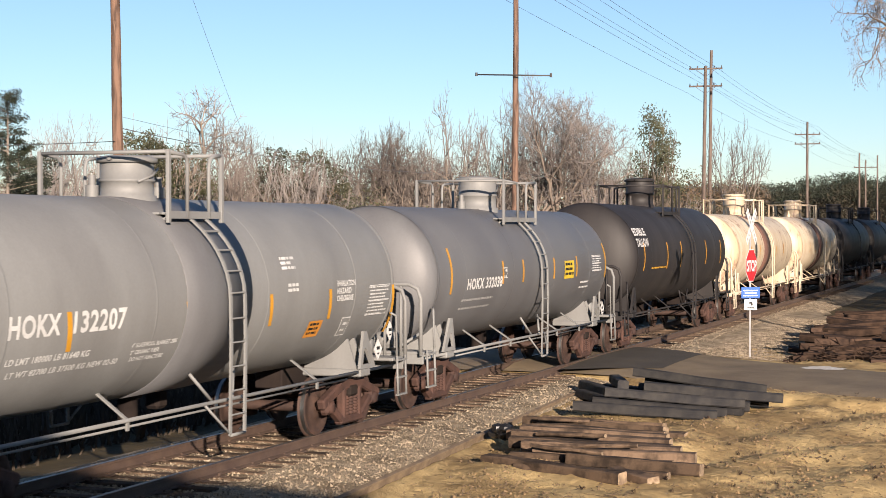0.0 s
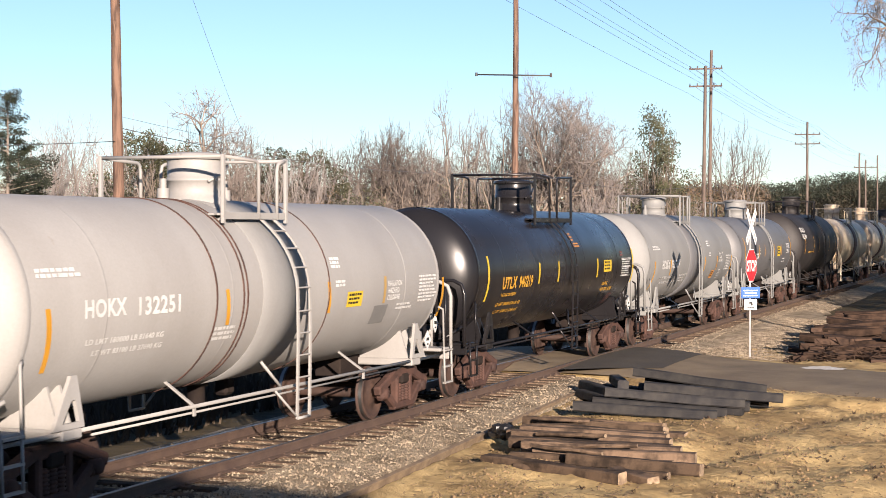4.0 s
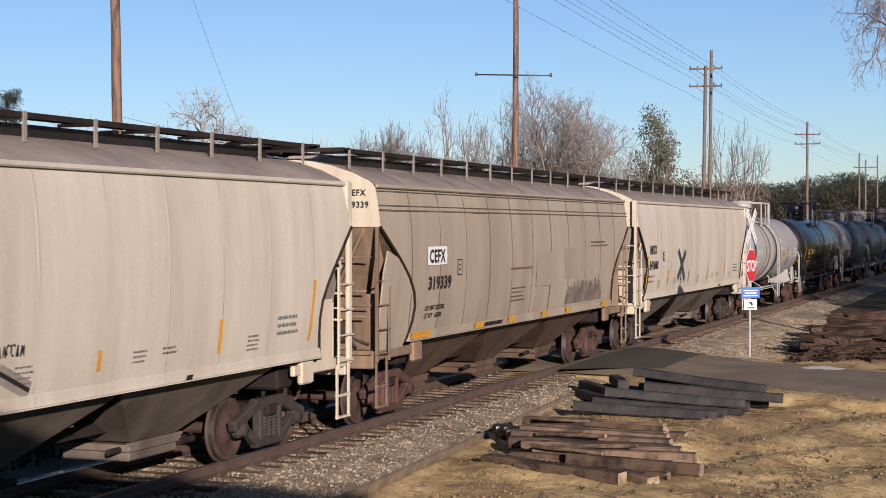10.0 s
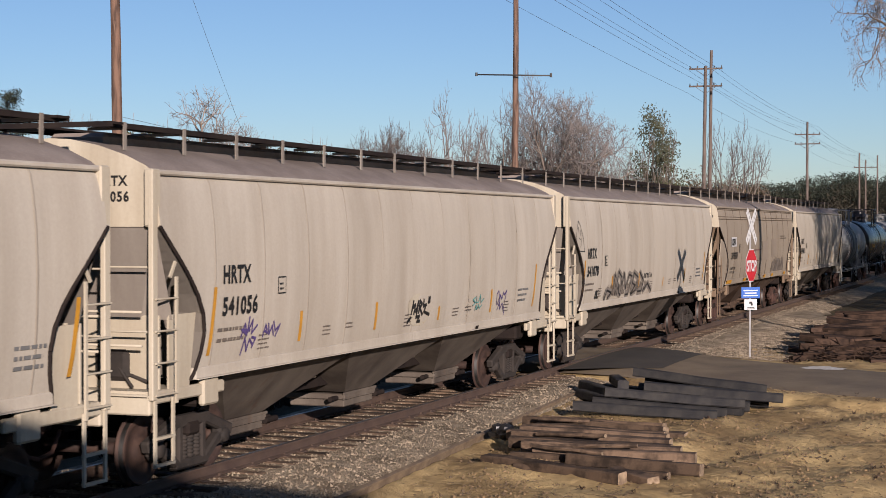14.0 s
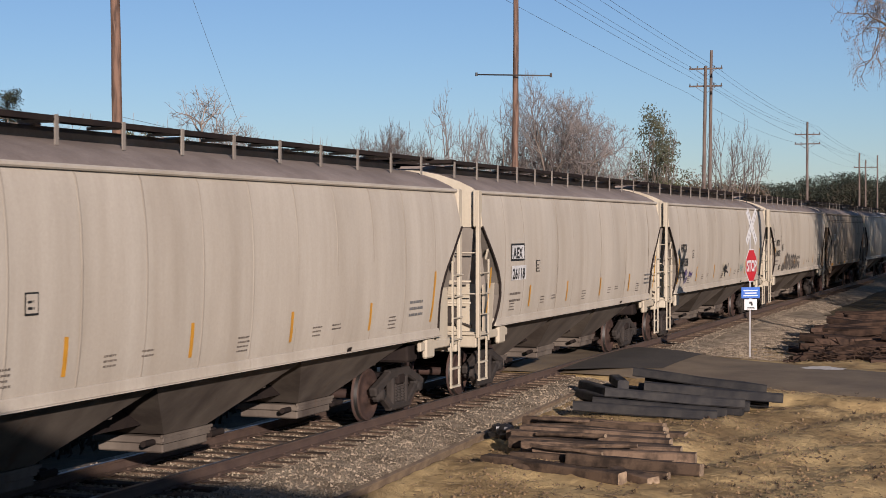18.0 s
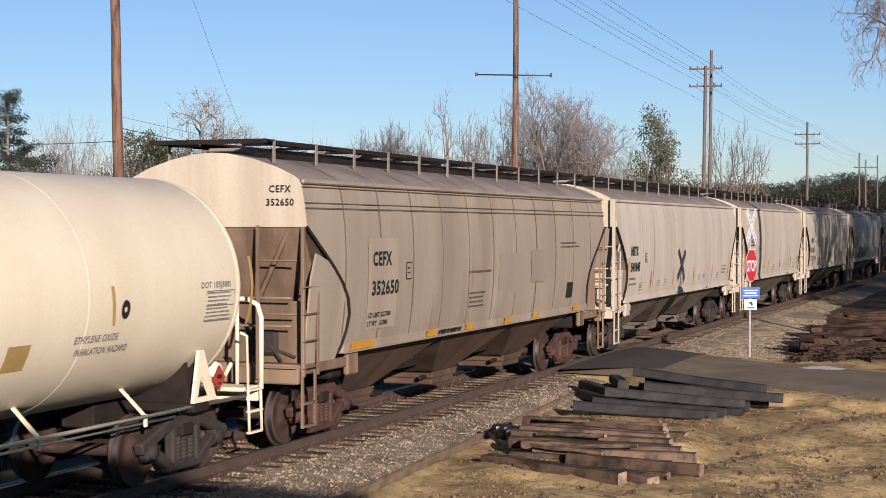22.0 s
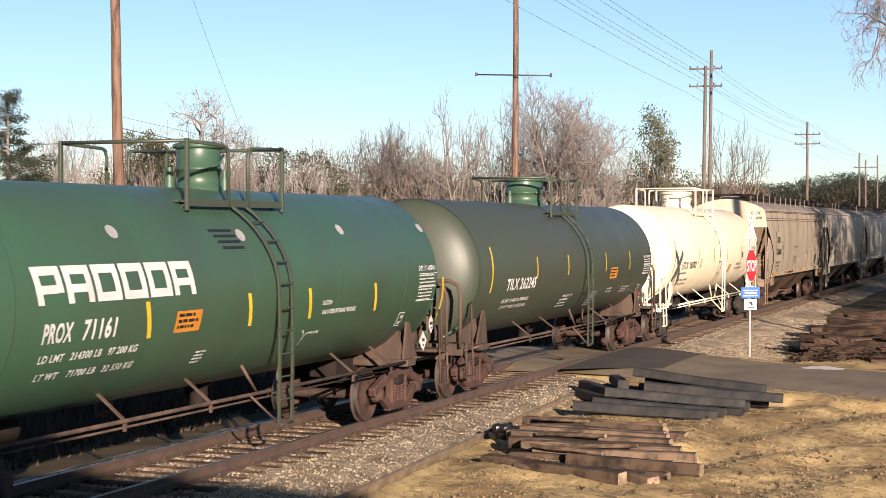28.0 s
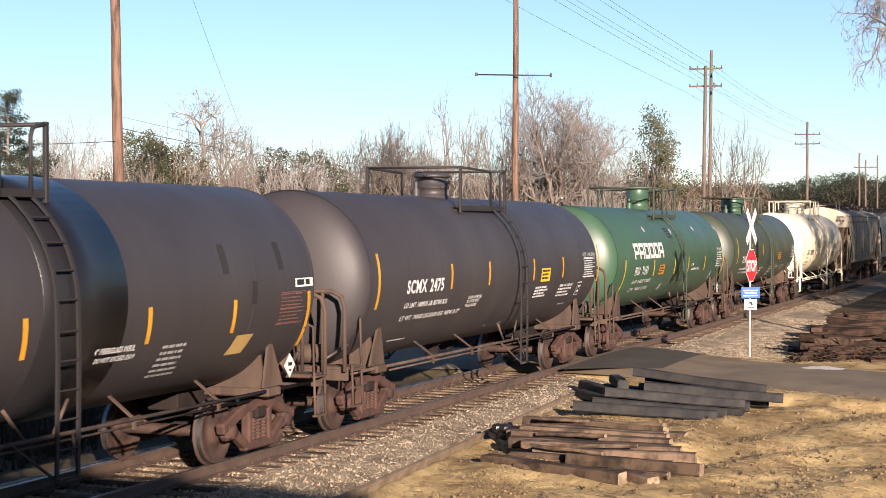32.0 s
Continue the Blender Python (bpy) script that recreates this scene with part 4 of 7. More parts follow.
        part("vibrator_lug", lug, bay, b)
    for s in (-1, 1):
        truck(car, s * (half - 2.35), rust_trucks)
        part("body_bolster", Mesh().box((s * (half - 2.35), 0, 1.12), (0.5, 2.6, 0.3), None, 0.04), M_UNDER, car)

    def fn(x, h, lift):
        return (x, hop_y(h) - lift - 0.006, h)
    return car, Skin(fn)


# ---- the ground, the track and the road ----
def sm(a, b, x):
    t = min(1, max(0, (x - a) / (b - a)))
    return t * t * (3 - 2 * t)


def road_mid(y):
    """The road's centre and half width at y, where it crosses the track and bends away."""
    if y > -1:
        return 41.6, 3.8
    return 41.6 - 3.9 * sm(-1, -9.5, y) - max(0, -9.5 - y) * 0.5, 3.8 - 0.15 * sm(-1, -8.5, y)


def ground_z(x, y):
    z = -0.40 - 0.18 * sm(2.0, 6.0, y)
    z += sm(16, 4, x) * 2.15 * sm(-4.5, -9.5, y)    # the rise on which the camera stands
    z += 2.7 * sm(-0.8, -1.7, x) * sm(-3, -8, y)      # a raised road added behind it, under the unseen wall and lorry
    z -= 0.15 * sm(46, 56, x) * sm(-4.0, -8.0, y)
    n = noise.noise(Vector((x * 0.35, y * 0.35, 0))) * 0.09 + noise.noise(Vector((x * 1.4, y * 1.4, 3))) * 0.04
    n += noise.noise(Vector((x * 4.5, y * 4.5, 7))) * 0.035 + max(0, noise.noise(Vector((x * 7.5, y * 7.5, 8)))) * 0.05
    # wheel ruts across the yard
    n += 0.05 * math.sin((x * 0.45 + y * 0.9) * 3.2 + noise.noise(Vector((x * 0.3, y * 0.3, 9))) * 3) * sm(-3.5, -6, y) * sm(38, 34, x)
    # soil thrown up round the brown heap of ties
    n += (0.12 + 0.12 * sm(24.0, 27.0, x)) * sm(22.3, 24.0, x) * sm(30.0, 28.0, x) * sm(-6.9, -6.0, y) * sm(-3.3, -4.0, y) * (0.7 + 0.6 * noise.noise(Vector((x * 1.1, y * 1.1, 21))))
    c, w = road_mid(y)
    k = sm(w + 0.5, w + 0.0, abs(x - c))
    if abs(y) < 3:
        n *= 0.3
    return (z + n) * (1 - k) + (-0.2) * k


def axis(parts):
    out = []
    for a, b, step in parts:
        k = max(1, int(round((b - a) / step)))
        out += [a + (b - a) * i / k for i in range(k)]
    return out + [parts[-1][1]]


gx = axis([(-3000, -400, 650), (-400, -60, 85), (-60, -4, 4), (-4, 2, 0.3), (2, 20, 1.0), (20, 37, 0.1), (37, 50, 0.3), (50, 80, 1.0), (80, 300, 8), (300, 900, 75), (900, 4500, 900)])
gy = axis([(-3000, -400, 650), (-400, -60, 85), (-60, -14, 4), (-14, -11, 0.6), (-11, -1.6, 0.1), (-1.6, 4, 0.7), (4, 30, 3), (30, 300, 15), (300, 900, 75), (900, 4500, 900)])
gm = Mesh()
gm.add([(x, y, ground_z(x, y) if abs(x) < 500 and abs(y) < 500 else -0.6) for x in gx for y in gy],
       [(i * len(gy) + j, (i + 1) * len(gy) + j, (i + 1) * len(gy) + j + 1, i * len(gy) + j + 1) for i in range(len(gx) - 1) for j in range(len(gy) - 1)], True)
nyc = len(gy) - 1
for i in range(len(gm.mi)):
    if gy[i % nyc] > 1.3 or gx[i // nyc] > 66:
        gm.mi[i] = 1
ground = tagged(part("ground", gm, [M_EARTH, M_GRASS], None), "bare sandy earth yard with ruts, clods and dry litter", "ground", "", "structure")

# ballast bed: a long low ridge
bm_ = Mesh()
bx = axis([(-200, 0, 10), (0, 16, 1), (16, 60, 0.25), (60, 110, 1), (110, 900, 20)])
sect = [(-3.6, -0.62), (-2.9, -0.42), (-2.35, -0.33), (-1.75, -0.225), (-1.2, -0.21), (-0.6, -0.215), (0, -0.22), (0.6, -0.215), (1.2, -0.21), (1.75, -0.225), (2.6, -0.45), (3.4, -0.75)]
bv = []
for x in bx:
    wide = 1.0 + 1.9 * sm(44, 50, x) * sm(75, 62, x)
    for y, z in sect:
        w = 0.03 * noise.noise(Vector((x * 1.7, y * 1.7, 1))) + 0.02 * noise.noise(Vector((x * 5, y * 5, 4)))
        yy = y if y > -2 else -2 + (y + 2) * wide
        lo = z + w - (0.03 if 37.3 < x < 46 else 0)
        bv.append((x, yy + 0.06 * noise.noise(Vector((x * 0.9, y, 2))), lo))
ns = len(sect)
bm_.add(bv, [(i * ns + j, (i + 1) * ns + j, (i + 1) * ns + j + 1, i * ns + j + 1) for i in range(len(bx) - 1) for j in range(ns - 1)], True)
tagged(part("ballast", bm_, M_BALLAST, None), "pale crushed-stone ballast bed under the track", "ballast", "", "structure")


def stone_shape(rng, s):
    vs = []
    for p in ((1, 0, 0), (-1, 0, 0), (0, 1, 0), (0, -1, 0), (0, 0, 1), (0, 0, -1)):
        k = rng.uniform(0.55, 1.1) * s
        vs.append((p[0] * k + rng.uniform(-.25, .25) * s, p[1] * k + rng.uniform(-.25, .25) * s, p[2] * k * 0.8))
    return vs, [(0, 2, 4), (2, 1, 4), (1, 3, 4), (3, 0, 4), (2, 0, 5), (1, 2, 5), (3, 1, 5), (0, 3, 5)]


def scatter(name, count, place, size, material, label, category, seed):
    rng = random.Random(seed)
    m = Mesh()
    for _ in range(count):
        p = place(rng)
        if p is None:
            continue
        vs, fs = stone_shape(rng, rng.uniform(*size))
        m.add([(p[0] + a, p[1] + b, p[2] + c) for a, b, c in vs], fs)
    return tagged(part(name, m, material, None), label, category, "", "stuff")


def ballast_z(y):
    for (y0, z0), (y1, z1) in zip(sect, sect[1:]):
        if y0 <= y <= y1:
            return z0 + (z1 - z0) * (y - y0) / (y1 - y0)
    return -0.6


def on_ballast(rng):
    x = 17 + 70 * rng.random() ** 1.7
    y = rng.uniform(-3.0, 1.6)
    if 37.3 < x < 46:
        return None
    return x, y, ballast_z(y) + 0.01


def on_gravel(rng):
    x, y = rng.uniform(46, 66), rng.uniform(-6.4, -2.0)
    return x, y, max(ground_z(x, y), ballast_z(-2 + (y + 2) / 2.9)) + 0.01


def on_earth(rng):
    x, y = 20 + 17 * rng.random() ** 1.3, rng.uniform(-11, -2.6)
    if noise.noise(Vector((x * 0.8, y * 0.8, 5))) < rng.uniform(-0.3, 0.5):
        return None
    return x, y, ground_z(x, y) + 0.005


scatter("ballast_stones", 40000, on_ballast, (0.01, 0.032), M_STONE, "loose pale crushed stones on the track bed", "stones", 1)
scatter("gravel", 22000, on_gravel, (0.01, 0.03), M_STONE, "pale gravel beside the crossing sign", "gravel", 2)
scatter("earth_clods", 12000, on_earth, (0.008, 0.042), M_CLOD, "crumbs and clods of sandy earth", "clods", 3)
lit = Mesh()
rng = random.Random(77)
for k in range(2600):
    x, y = 20 + 17 * rng.random() ** 1.2, rng.uniform(-11, -2.9)
    if noise.noise(Vector((x * 0.6, y * 0.6, 15))) < rng.uniform(-0.4, 0.5):
        continue
    a, ln = rng.uniform(0, 6.28), rng.uniform(0.05, 0.28)
    z = ground_z(x, y) + 0.012
    lit.rod((x, y, z), (x + math.cos(a) * ln, y + math.sin(a) * ln, z + rng.uniform(-0.005, 0.05)), rng.uniform(0.003, 0.008), 3, 0.002, False)
tagged(part("stalk_litter", lit, M_LITTER, None), "dead stalks and twigs strewn over the earth", "litter", "", "stuff")
tuft = Mesh()
for k in range(45):
    x, y = 20.5 + 15 * rng.random(), rng.uniform(-10.5, -5.5)
    z = ground_z(x, y)
    for q in range(9):
        a = rng.uniform(0, 6.28)
        h = rng.uniform(0.03, 0.08)
        tuft.rod((x + rng.uniform(-0.04, 0.04), y + rng.uniform(-0.04, 0.04), z - 0.01), (x + math.cos(a) * h * 0.7, y + math.sin(a) * h * 0.7, z + h), 0.006, 3, 0.002, False)
tagged(part("dry_tufts", tuft, M_ROT, None), "small dark tufts of dead weeds in the yard", "weeds", "", "stuff")
# weeds added beyond the track as a dark backing seen under the cars
weeds = Mesh()
for k in range(12000):
    x, y = 12 + 75 * rng.random() ** 1.2, rng.uniform(3.2, 9.5)
    if 36 < x < 47:
        continue
    z = -0.62
    weeds.rod((x, y, z), (x + rng.uniform(-0.3, 0.3), y + rng.uniform(-0.3, 0.3), z + rng.uniform(0.25, 0.85)), 0.035, 3, 0.01, False)
tagged(part("trackside_weeds", weeds, M_WEED, None), "added weeds beyond the track, darkened for the train's shade", "weeds", "", "stuff")

# rails and ties
track = empty("railway_track", pose(0, 0, 0), "single railway track with rusty rails on timber ties", "railway track", "", "structure")
RAILSEC = [(-0.07, -0.176), (0.07, -0.176), (0.07, -0.163), (0.012, -0.145), (0.01, -0.045), (0.037, -0.035), (0.037, -0.006), (0.03, 0.0), (-0.03, 0.0), (-0.037, -0.006), (-0.037, -0.035), (-0.01, -0.045), (-0.012, -0.145), (-0.07, -0.163)]


def rail_mesh(x0, x1, head=True):
    m = Mesh()
    n = len(RAILSEC)
    vs = [(x, y, z) for x in (x0, x1) for y, z in RAILSEC]
    fs = [tuple(range(n))[::-1], tuple(range(n, 2 * n))] + [(i, (i + 1) % n, n + (i + 1) % n, n + i) for i in range(n)]
    m.add(vs, fs)
    if head:
        m.mi[2 + 7] = 1
        m.mi[2 + 6] = 1
        m.mi[2 + 8] = 1
    return m


for y in (-0.7545, 0.7545):
    part("rail", rail_mesh(-200, 900), [M_RAIL, M_RAILTOP], track, "rusty rail with a bright running surface", pose(0, y, 0))
tie_me = Mesh().box((0, 0, 0), (0.23, 2.6, 0.18), None, 0.015).data("tie", M_TIE)
plate_me = Mesh().box((0, 0, 0), (0.19, 0.34, 0.016), None, 0.004).box((0, 0.09, 0.02), (0.03, 0.03, 0.04)).box((0, -0.09, 0.02), (0.03, 0.03, 0.04)).data("tie_plate", M_RAIL)
rng = random.Random(5)
x = 12.0
while x < 110:
    if not 37.6 < x < 45.7:
        t = part("tie", tie_me, None, track, "", pose(x + rng.uniform(-0.03, 0.03), rng.uniform(-0.05, 0.05), -0.274 + rng.uniform(-0.008, 0.008), 0, 0, rng.uniform(-1, 1)))
        if x < 40:
            for y in (-0.7545, 0.7545):
                part("tie_plate", plate_me, None, t, "", pose(0, y, 0.098))
    x += 0.53

# the spare rail that lies along the foot of the ballast, on a sand ridge
spare = part("spare_rail", rail_mesh(0, 15.0, False), M_RAILDUST, None, "", pose(19.0, -3.09, -0.235, 14, 0, 3.27))
tagged(spare, "long rusty spare rail lying on the ballast shoulder", "rail")
ridge = Mesh()
rv = []
for i in range(90):
    x = 19 + 15 * i / 89
    yb = -3.13 + (x - 19.0) * 0.0571
    for dy, z in ((0.02, -0.36), (-0.12, -0.33), (-0.35, -0.42), (-0.7, -0.52)):
        rv.append((x, yb + dy + 0.04 * noise.noise(Vector((x * 2, dy, 0))), z + 0.03 * noise.noise(Vector((x * 3, dy * 4, 2)))))
ridge.add(rv, [(i * 4 + j, (i + 1) * 4 + j, (i + 1) * 4 + j + 1, i * 4 + j + 1) for i in range(89) for j in range(3)], True)
tagged(part("sand_ridge", ridge, M_EARTH, None), "low ridge of yellow sand along the spare rail", "sand", "", "structure")

# road over the crossing
rd = Mesh()
ys = axis([(-60, -20, 4), (-20, -1.0, 0.5)])
ys2 = axis([(-0.68, 0.68, 0.34)])
ys3 = axis([(0.83, 6, 0.6), (6, 60, 6)])
ys1b = -0.83
for seg in (ys[:-1] + [ys1b], ys2, ys3):
    vs = []
    for y in seg:
        c, w = road_mid(y)
        z = -0.012 if abs(y) < 1.6 else -0.012 - 0.12 * sm(1.6, 4.5, abs(y))
        if y < -20:
            c, w = road_mid(-20)
            c -= (-20 - y) * 0.5
        for k in range(9):
            f = k / 8 * 2 - 1
            e = 0.18 * noise.noise(Vector((y * 0.9, f * 9, 3))) * (1 if abs(f) == 1 else 0)
            vs.append((c + f * w + e, y, z - 0.05 * f * f + 0.006 * noise.noise(Vector((y, f * 4, 8))) - (0.1 if abs(f) == 1 else 0)))
    rd.add(vs, [(i * 9 + j, (i + 1) * 9 + j, (i + 1) * 9 + j + 1, i * 9 + j + 1)[::-1] for i in range(len(seg) - 1) for j in range(8)], True)
tagged(part("road", rd, M_ROAD, None), "narrow worn asphalt road over the level crossing", "road", "", "structure")
tar = Mesh()
tv = []
for i in range(25):
    y = -3.1 + 2.2 * i / 24
    k = (y + 3.1) / 2.2
    xa = 38.9 - 1.5 * k + 0.12 * noise.noise(Vector((y * 2.0, 1, 0)))
    xb = 43.9 + 1.3 * k + 0.12 * noise.noise(Vector((y * 2.0, 5, 0)))
    for j in range(7):
        x = xa + (xb - xa) * j / 6
        c, w = road_mid(y)
        f = (x - c) / w
        tv.append((x, y, (-0.012 if abs(y) < 1.6 else -0.012 - 0.12 * sm(1.6, 4.5, abs(y))) - 0.05 * min(1, f * f) + 0.012))
tar.add(tv, [(i * 7 + j, i * 7 + j + 1, i * 7 + j + 8, i * 7 + j + 7) for i in range(24) for j in range(6)], True)
tagged(part("asphalt_patch", tar, M_TAR, None), "dark newer asphalt beside the crossing rails", "road patch", "", "structure")
pm = Mesh()
rng = random.Random(12)
for k in range(4):
    cx, cy = 41.3 + rng.uniform(-0.4, 0.4), -6.75 + rng.uniform(-0.4, 0.4)
    ring = []
    for i in range(14):
        a = 2 * math.pi * i / 14
        ring.append((cx + math.cos(a) * rng.uniform(0.25, 0.42), cy + math.sin(a) * rng.uniform(0.25, 0.4), -0.14 + 0.001 * k))
    pm.add(ring, [tuple(range(14))])
tagged(part("road_marking", pm, M_PAINTRD, None), "worn white paint remains on the asphalt", "road marking", "", "structure")


# ---- timber piles ----
def timber(name, ln, w, h, at, material, label, category, group, seed):
    """One tie: slightly warped, worn edges, paler sawn ends."""
    rng = random.Random(seed)
    m = Mesh()
    n = 7
    vs = []
    for i in range(n):
        x = -ln / 2 + ln * i / (n - 1)
        dy, dz = rng.uniform(-0.008, 0.008), rng.uniform(-0.008, 0.008)
        c = 0.018 + rng.uniform(0, 0.012)
        for y, z in ((-w / 2 + c, -h / 2), (w / 2 - c, -h / 2), (w / 2, -h / 2 + c), (w / 2, h / 2 - c), (w / 2 - c, h / 2), (-w / 2 + c, h / 2), (-w / 2, h / 2 - c), (-w / 2, -h / 2 + c)):
            vs.append((x, y + dy + rng.uniform(-0.006, 0.006), z + dz + rng.uniform(-0.006, 0.006)))
    m.add(vs, [(i * 8 + j, (i + 1) * 8 + j, (i + 1) * 8 + (j + 1) % 8, i * 8 + (j + 1) % 8)[::-1] for i in range(n - 1) for j in range(8)])
    m.add(vs[:8], [tuple(range(8))], False, 1)
    m.add(vs[-8:], [tuple(range(8))[::-1]], False, 1)
    ob = part(name, m, [material, {M_TIE: M_TIEEND, M_ROT: M_ROT}.get(material, M_CREO)], None, "", at)
    return tagged(ob, label, category, group)


rng = random.Random(21)
BR = "weathered brown railway tie in a heap on the sand"


def lay(name, ends, w, h, material, label, group, seed):
    """A tie between two end points, each the middle of an end face."""
    for k, (xa, ya, za, xb, yb, zb) in enumerate(ends):
        d = Vector((xb - xa, yb - ya, zb - za))
        at = Matrix.Translation(((xa + xb) / 2, (ya + yb) / 2, (za + zb) / 2)) @ d.to_track_quat("X", "Z").to_matrix().to_4x4() @ pose(0, 0, 0, rng.uniform(-7, 7))
        timber(name, d.length, w, h, at, material, label, "railway tie", group, seed + k)


lay("old_tie", ((27.63, -3.15, -0.1, 27.08, -5.83, -0.12), (25.9, -3.48, -0.13, 25.78, -6.21, -0.15), (24.96, -3.95, -0.17, 25.08, -6.53, -0.18), (24.5, -4.28, -0.2, 24.66, -6.85, -0.2),
                (23.95, -5.0, -0.2, 23.8, -7.11, -0.24), (23.83, -3.69, -0.26, 22.91, -6.13, -0.29), (23.45, -5.85, -0.3, 22.9, -6.59, -0.32), (26.65, -3.4, -0.14, 26.5, -6.0, -0.17),
                (25.4, -3.6, -0.18, 25.42, -6.3, -0.2), (24.24, -4.0, -0.26, 24.2, -6.6, -0.28), (28.3, -3.3, -0.16, 28.0, -5.6, -0.18), (27.1, -3.5, -0.15, 26.8, -5.9, -0.17), (26.2, -3.3, -0.17, 26.1, -5.8, -0.19), (23.5, -4.3, -0.33, 23.4, -6.7, -0.33), (27.85, -3.6, -0.24, 27.5, -6.1, -0.25)), 0.23, 0.18, M_TIE, BR, "brown railway ties", 100)
for k, (x, y, z, ln, turn) in enumerate(((24.5, -5.2, -0.06, 1.5, -82), (24.2, -4.9, -0.09, 1.2, -95), (27.2, -4.0, 0.0, 0.9, -75), (25.5, -4.6, -0.03, 1.3, -104))):
    timber("split_tie", ln, 0.1, 0.06, pose(x, y, z, rng.uniform(-25, 25), rng.uniform(-3, 3), turn), M_TIE, "split piece of a weathered railway tie", "railway tie", "brown railway ties", 150 + k)
BL = "black creosoted railway tie in a stack by the road"
lay("creosoted_tie", ((33.30, -3.73, 0.33, 33.93, -6.43, -0.02), (32.76, -4.10, 0.08, 33.40, -6.85, -0.14), (31.56, -3.58, 0.05, 32.25, -6.27, -0.16), (32.37, -3.84, -0.17, 32.27, -6.24, -0.30), (30.57, -3.19, -0.13, 31.32, -5.89, -0.30),
                      (34.6, -2.3, -0.12, 32.6, -3.6, -0.1), (35.3, -2.6, -0.24, 34.2, -4.9, -0.26), (34.7, -3.6, -0.28, 33.6, -6.0, -0.3), (33.9, -3.3, -0.3, 32.9, -5.7, -0.3), (35.0, -2.9, 0.0, 33.4, -3.5, 0.02), (33.7, -3.9, 0.16, 34.2, -6.3, -0.06), (33.1, -3.9, 0.02, 33.6, -6.5, -0.2), (32.3, -3.7, -0.05, 32.7, -6.3, -0.26), (31.3, -3.4, -0.12, 31.8, -6.0, -0.3), (33.6, -4.1, -0.1, 33.8, -6.5, -0.28), (32.9, -3.6, -0.25, 33.1, -6.2, -0.32), (34.0, -2.4, -0.25, 32.2, -3.7, -0.24)), 0.24, 0.19, M_CREO, BL, "black railway ties", 160)
RB = "dark brown rotten railway tie in a long heap"
for k in range(200):
    x = 46.0 + 15 * (k / 200) ** 1.05 + rng.uniform(-0.2, 0.2)
    lay = rng.choice((0, 1, 1, 2, 2, 3, 3, 4)) if x > 47.4 else rng.choice((0, 0, 1))
    timber("rotten_tie", rng.uniform(1.8, 2.6), 0.24, 0.2, pose(x, (-6.4 if k % 3 else -8.7) + rng.uniform(-0.7, 0.5) - lay * 0.1 + (x - 46) * 0.035, -0.45 + lay * 0.17, rng.uniform(-20, 20), rng.uniform(-6, 6), -86 + rng.uniform(-24, 24)), M_ROT, RB, "railway tie", "rotten railway ties", 220 + k)
deb = Mesh()
for k in range(4200):
    x, y = 45.7 + 16 * rng.random(), -7.0 + rng.uniform(-2.6, 1.9)
    q = Vector((x, y, -0.5 + rng.random() * (0.5 if y < -6 else 0.15)))
    d = Vector((rng.uniform(-1, 1), rng.uniform(-1, 1), rng.uniform(-0.3, 0.3))).normalized()
    deb.rod(q, q + d * rng.uniform(0.1, 0.5), rng.uniform(0.01, 0.04), 4, 0.01, False)
tagged(part("bark_debris", deb, M_ROT, None), "dark splinters and rotten litter round the tie heap", "debris", "", "stuff")
bag = Mesh()
rngb = random.Random(4)
for q in range(5):
    ox, oy, oz, sc = 26.5 + rngb.uniform(-0.15, 0.15), -3.05 + rngb.uniform(-0.16, 0.16), -0.2 + 0.1 * (q % 2), rngb.uniform(0.09, 0.145)
    vs, fs = [], []
    for i in range(7):
        for j in range(10):
            a, e = 2 * math.pi * j / 10, -math.pi / 2 + math.pi * i / 6
            r = sc * (1 + 0.45 * noise.noise(Vector((math.cos(a) * 2 + q, math.sin(a) * 2, e * 2))))
            vs.append((ox + r * math.cos(e) * math.cos(a), oy + r * 1.2 * math.cos(e) * math.sin(a), oz + r * 0.8 * math.sin(e)))
    for i in range(6):
        for j in range(10):
            fs.append((i * 10 + j, i * 10 + (j + 1) % 10, (i + 1) * 10 + (j + 1) % 10, (i + 1) * 10 + j))
    bag.add(vs, fs)
tagged(part("plastic_bag", bag, M_PLASTIC, None), "crumpled black plastic bag on the old ties", "bag")


# ---- signs at the crossing ----
sx, sy = 44.0, -4.36
sign = empty("crossing_sign_post", pose(sx, sy, -0.15), "galvanised post with crossbuck, stop sign and small notices", "road sign")
part("post", Mesh().box((0, 0, 1.85), (0.05, 0.05, 3.7), None, 0.01), M_GALV, sign)


def plate(outline, thick, at, material, name, label=""):
    m = Mesh()
    n = len(outline)
    vs = [(a, -thick, b) for a, b in outline] + [(a, 0, b) for a, b in outline]
    m.add(vs, [tuple(range(n))[::-1], tuple(range(n, 2 * n))] + [(i, (i + 1) % n, n + (i + 1) % n, n + i) for i in range(n)])
    return part(name, m, material, sign, label, at)


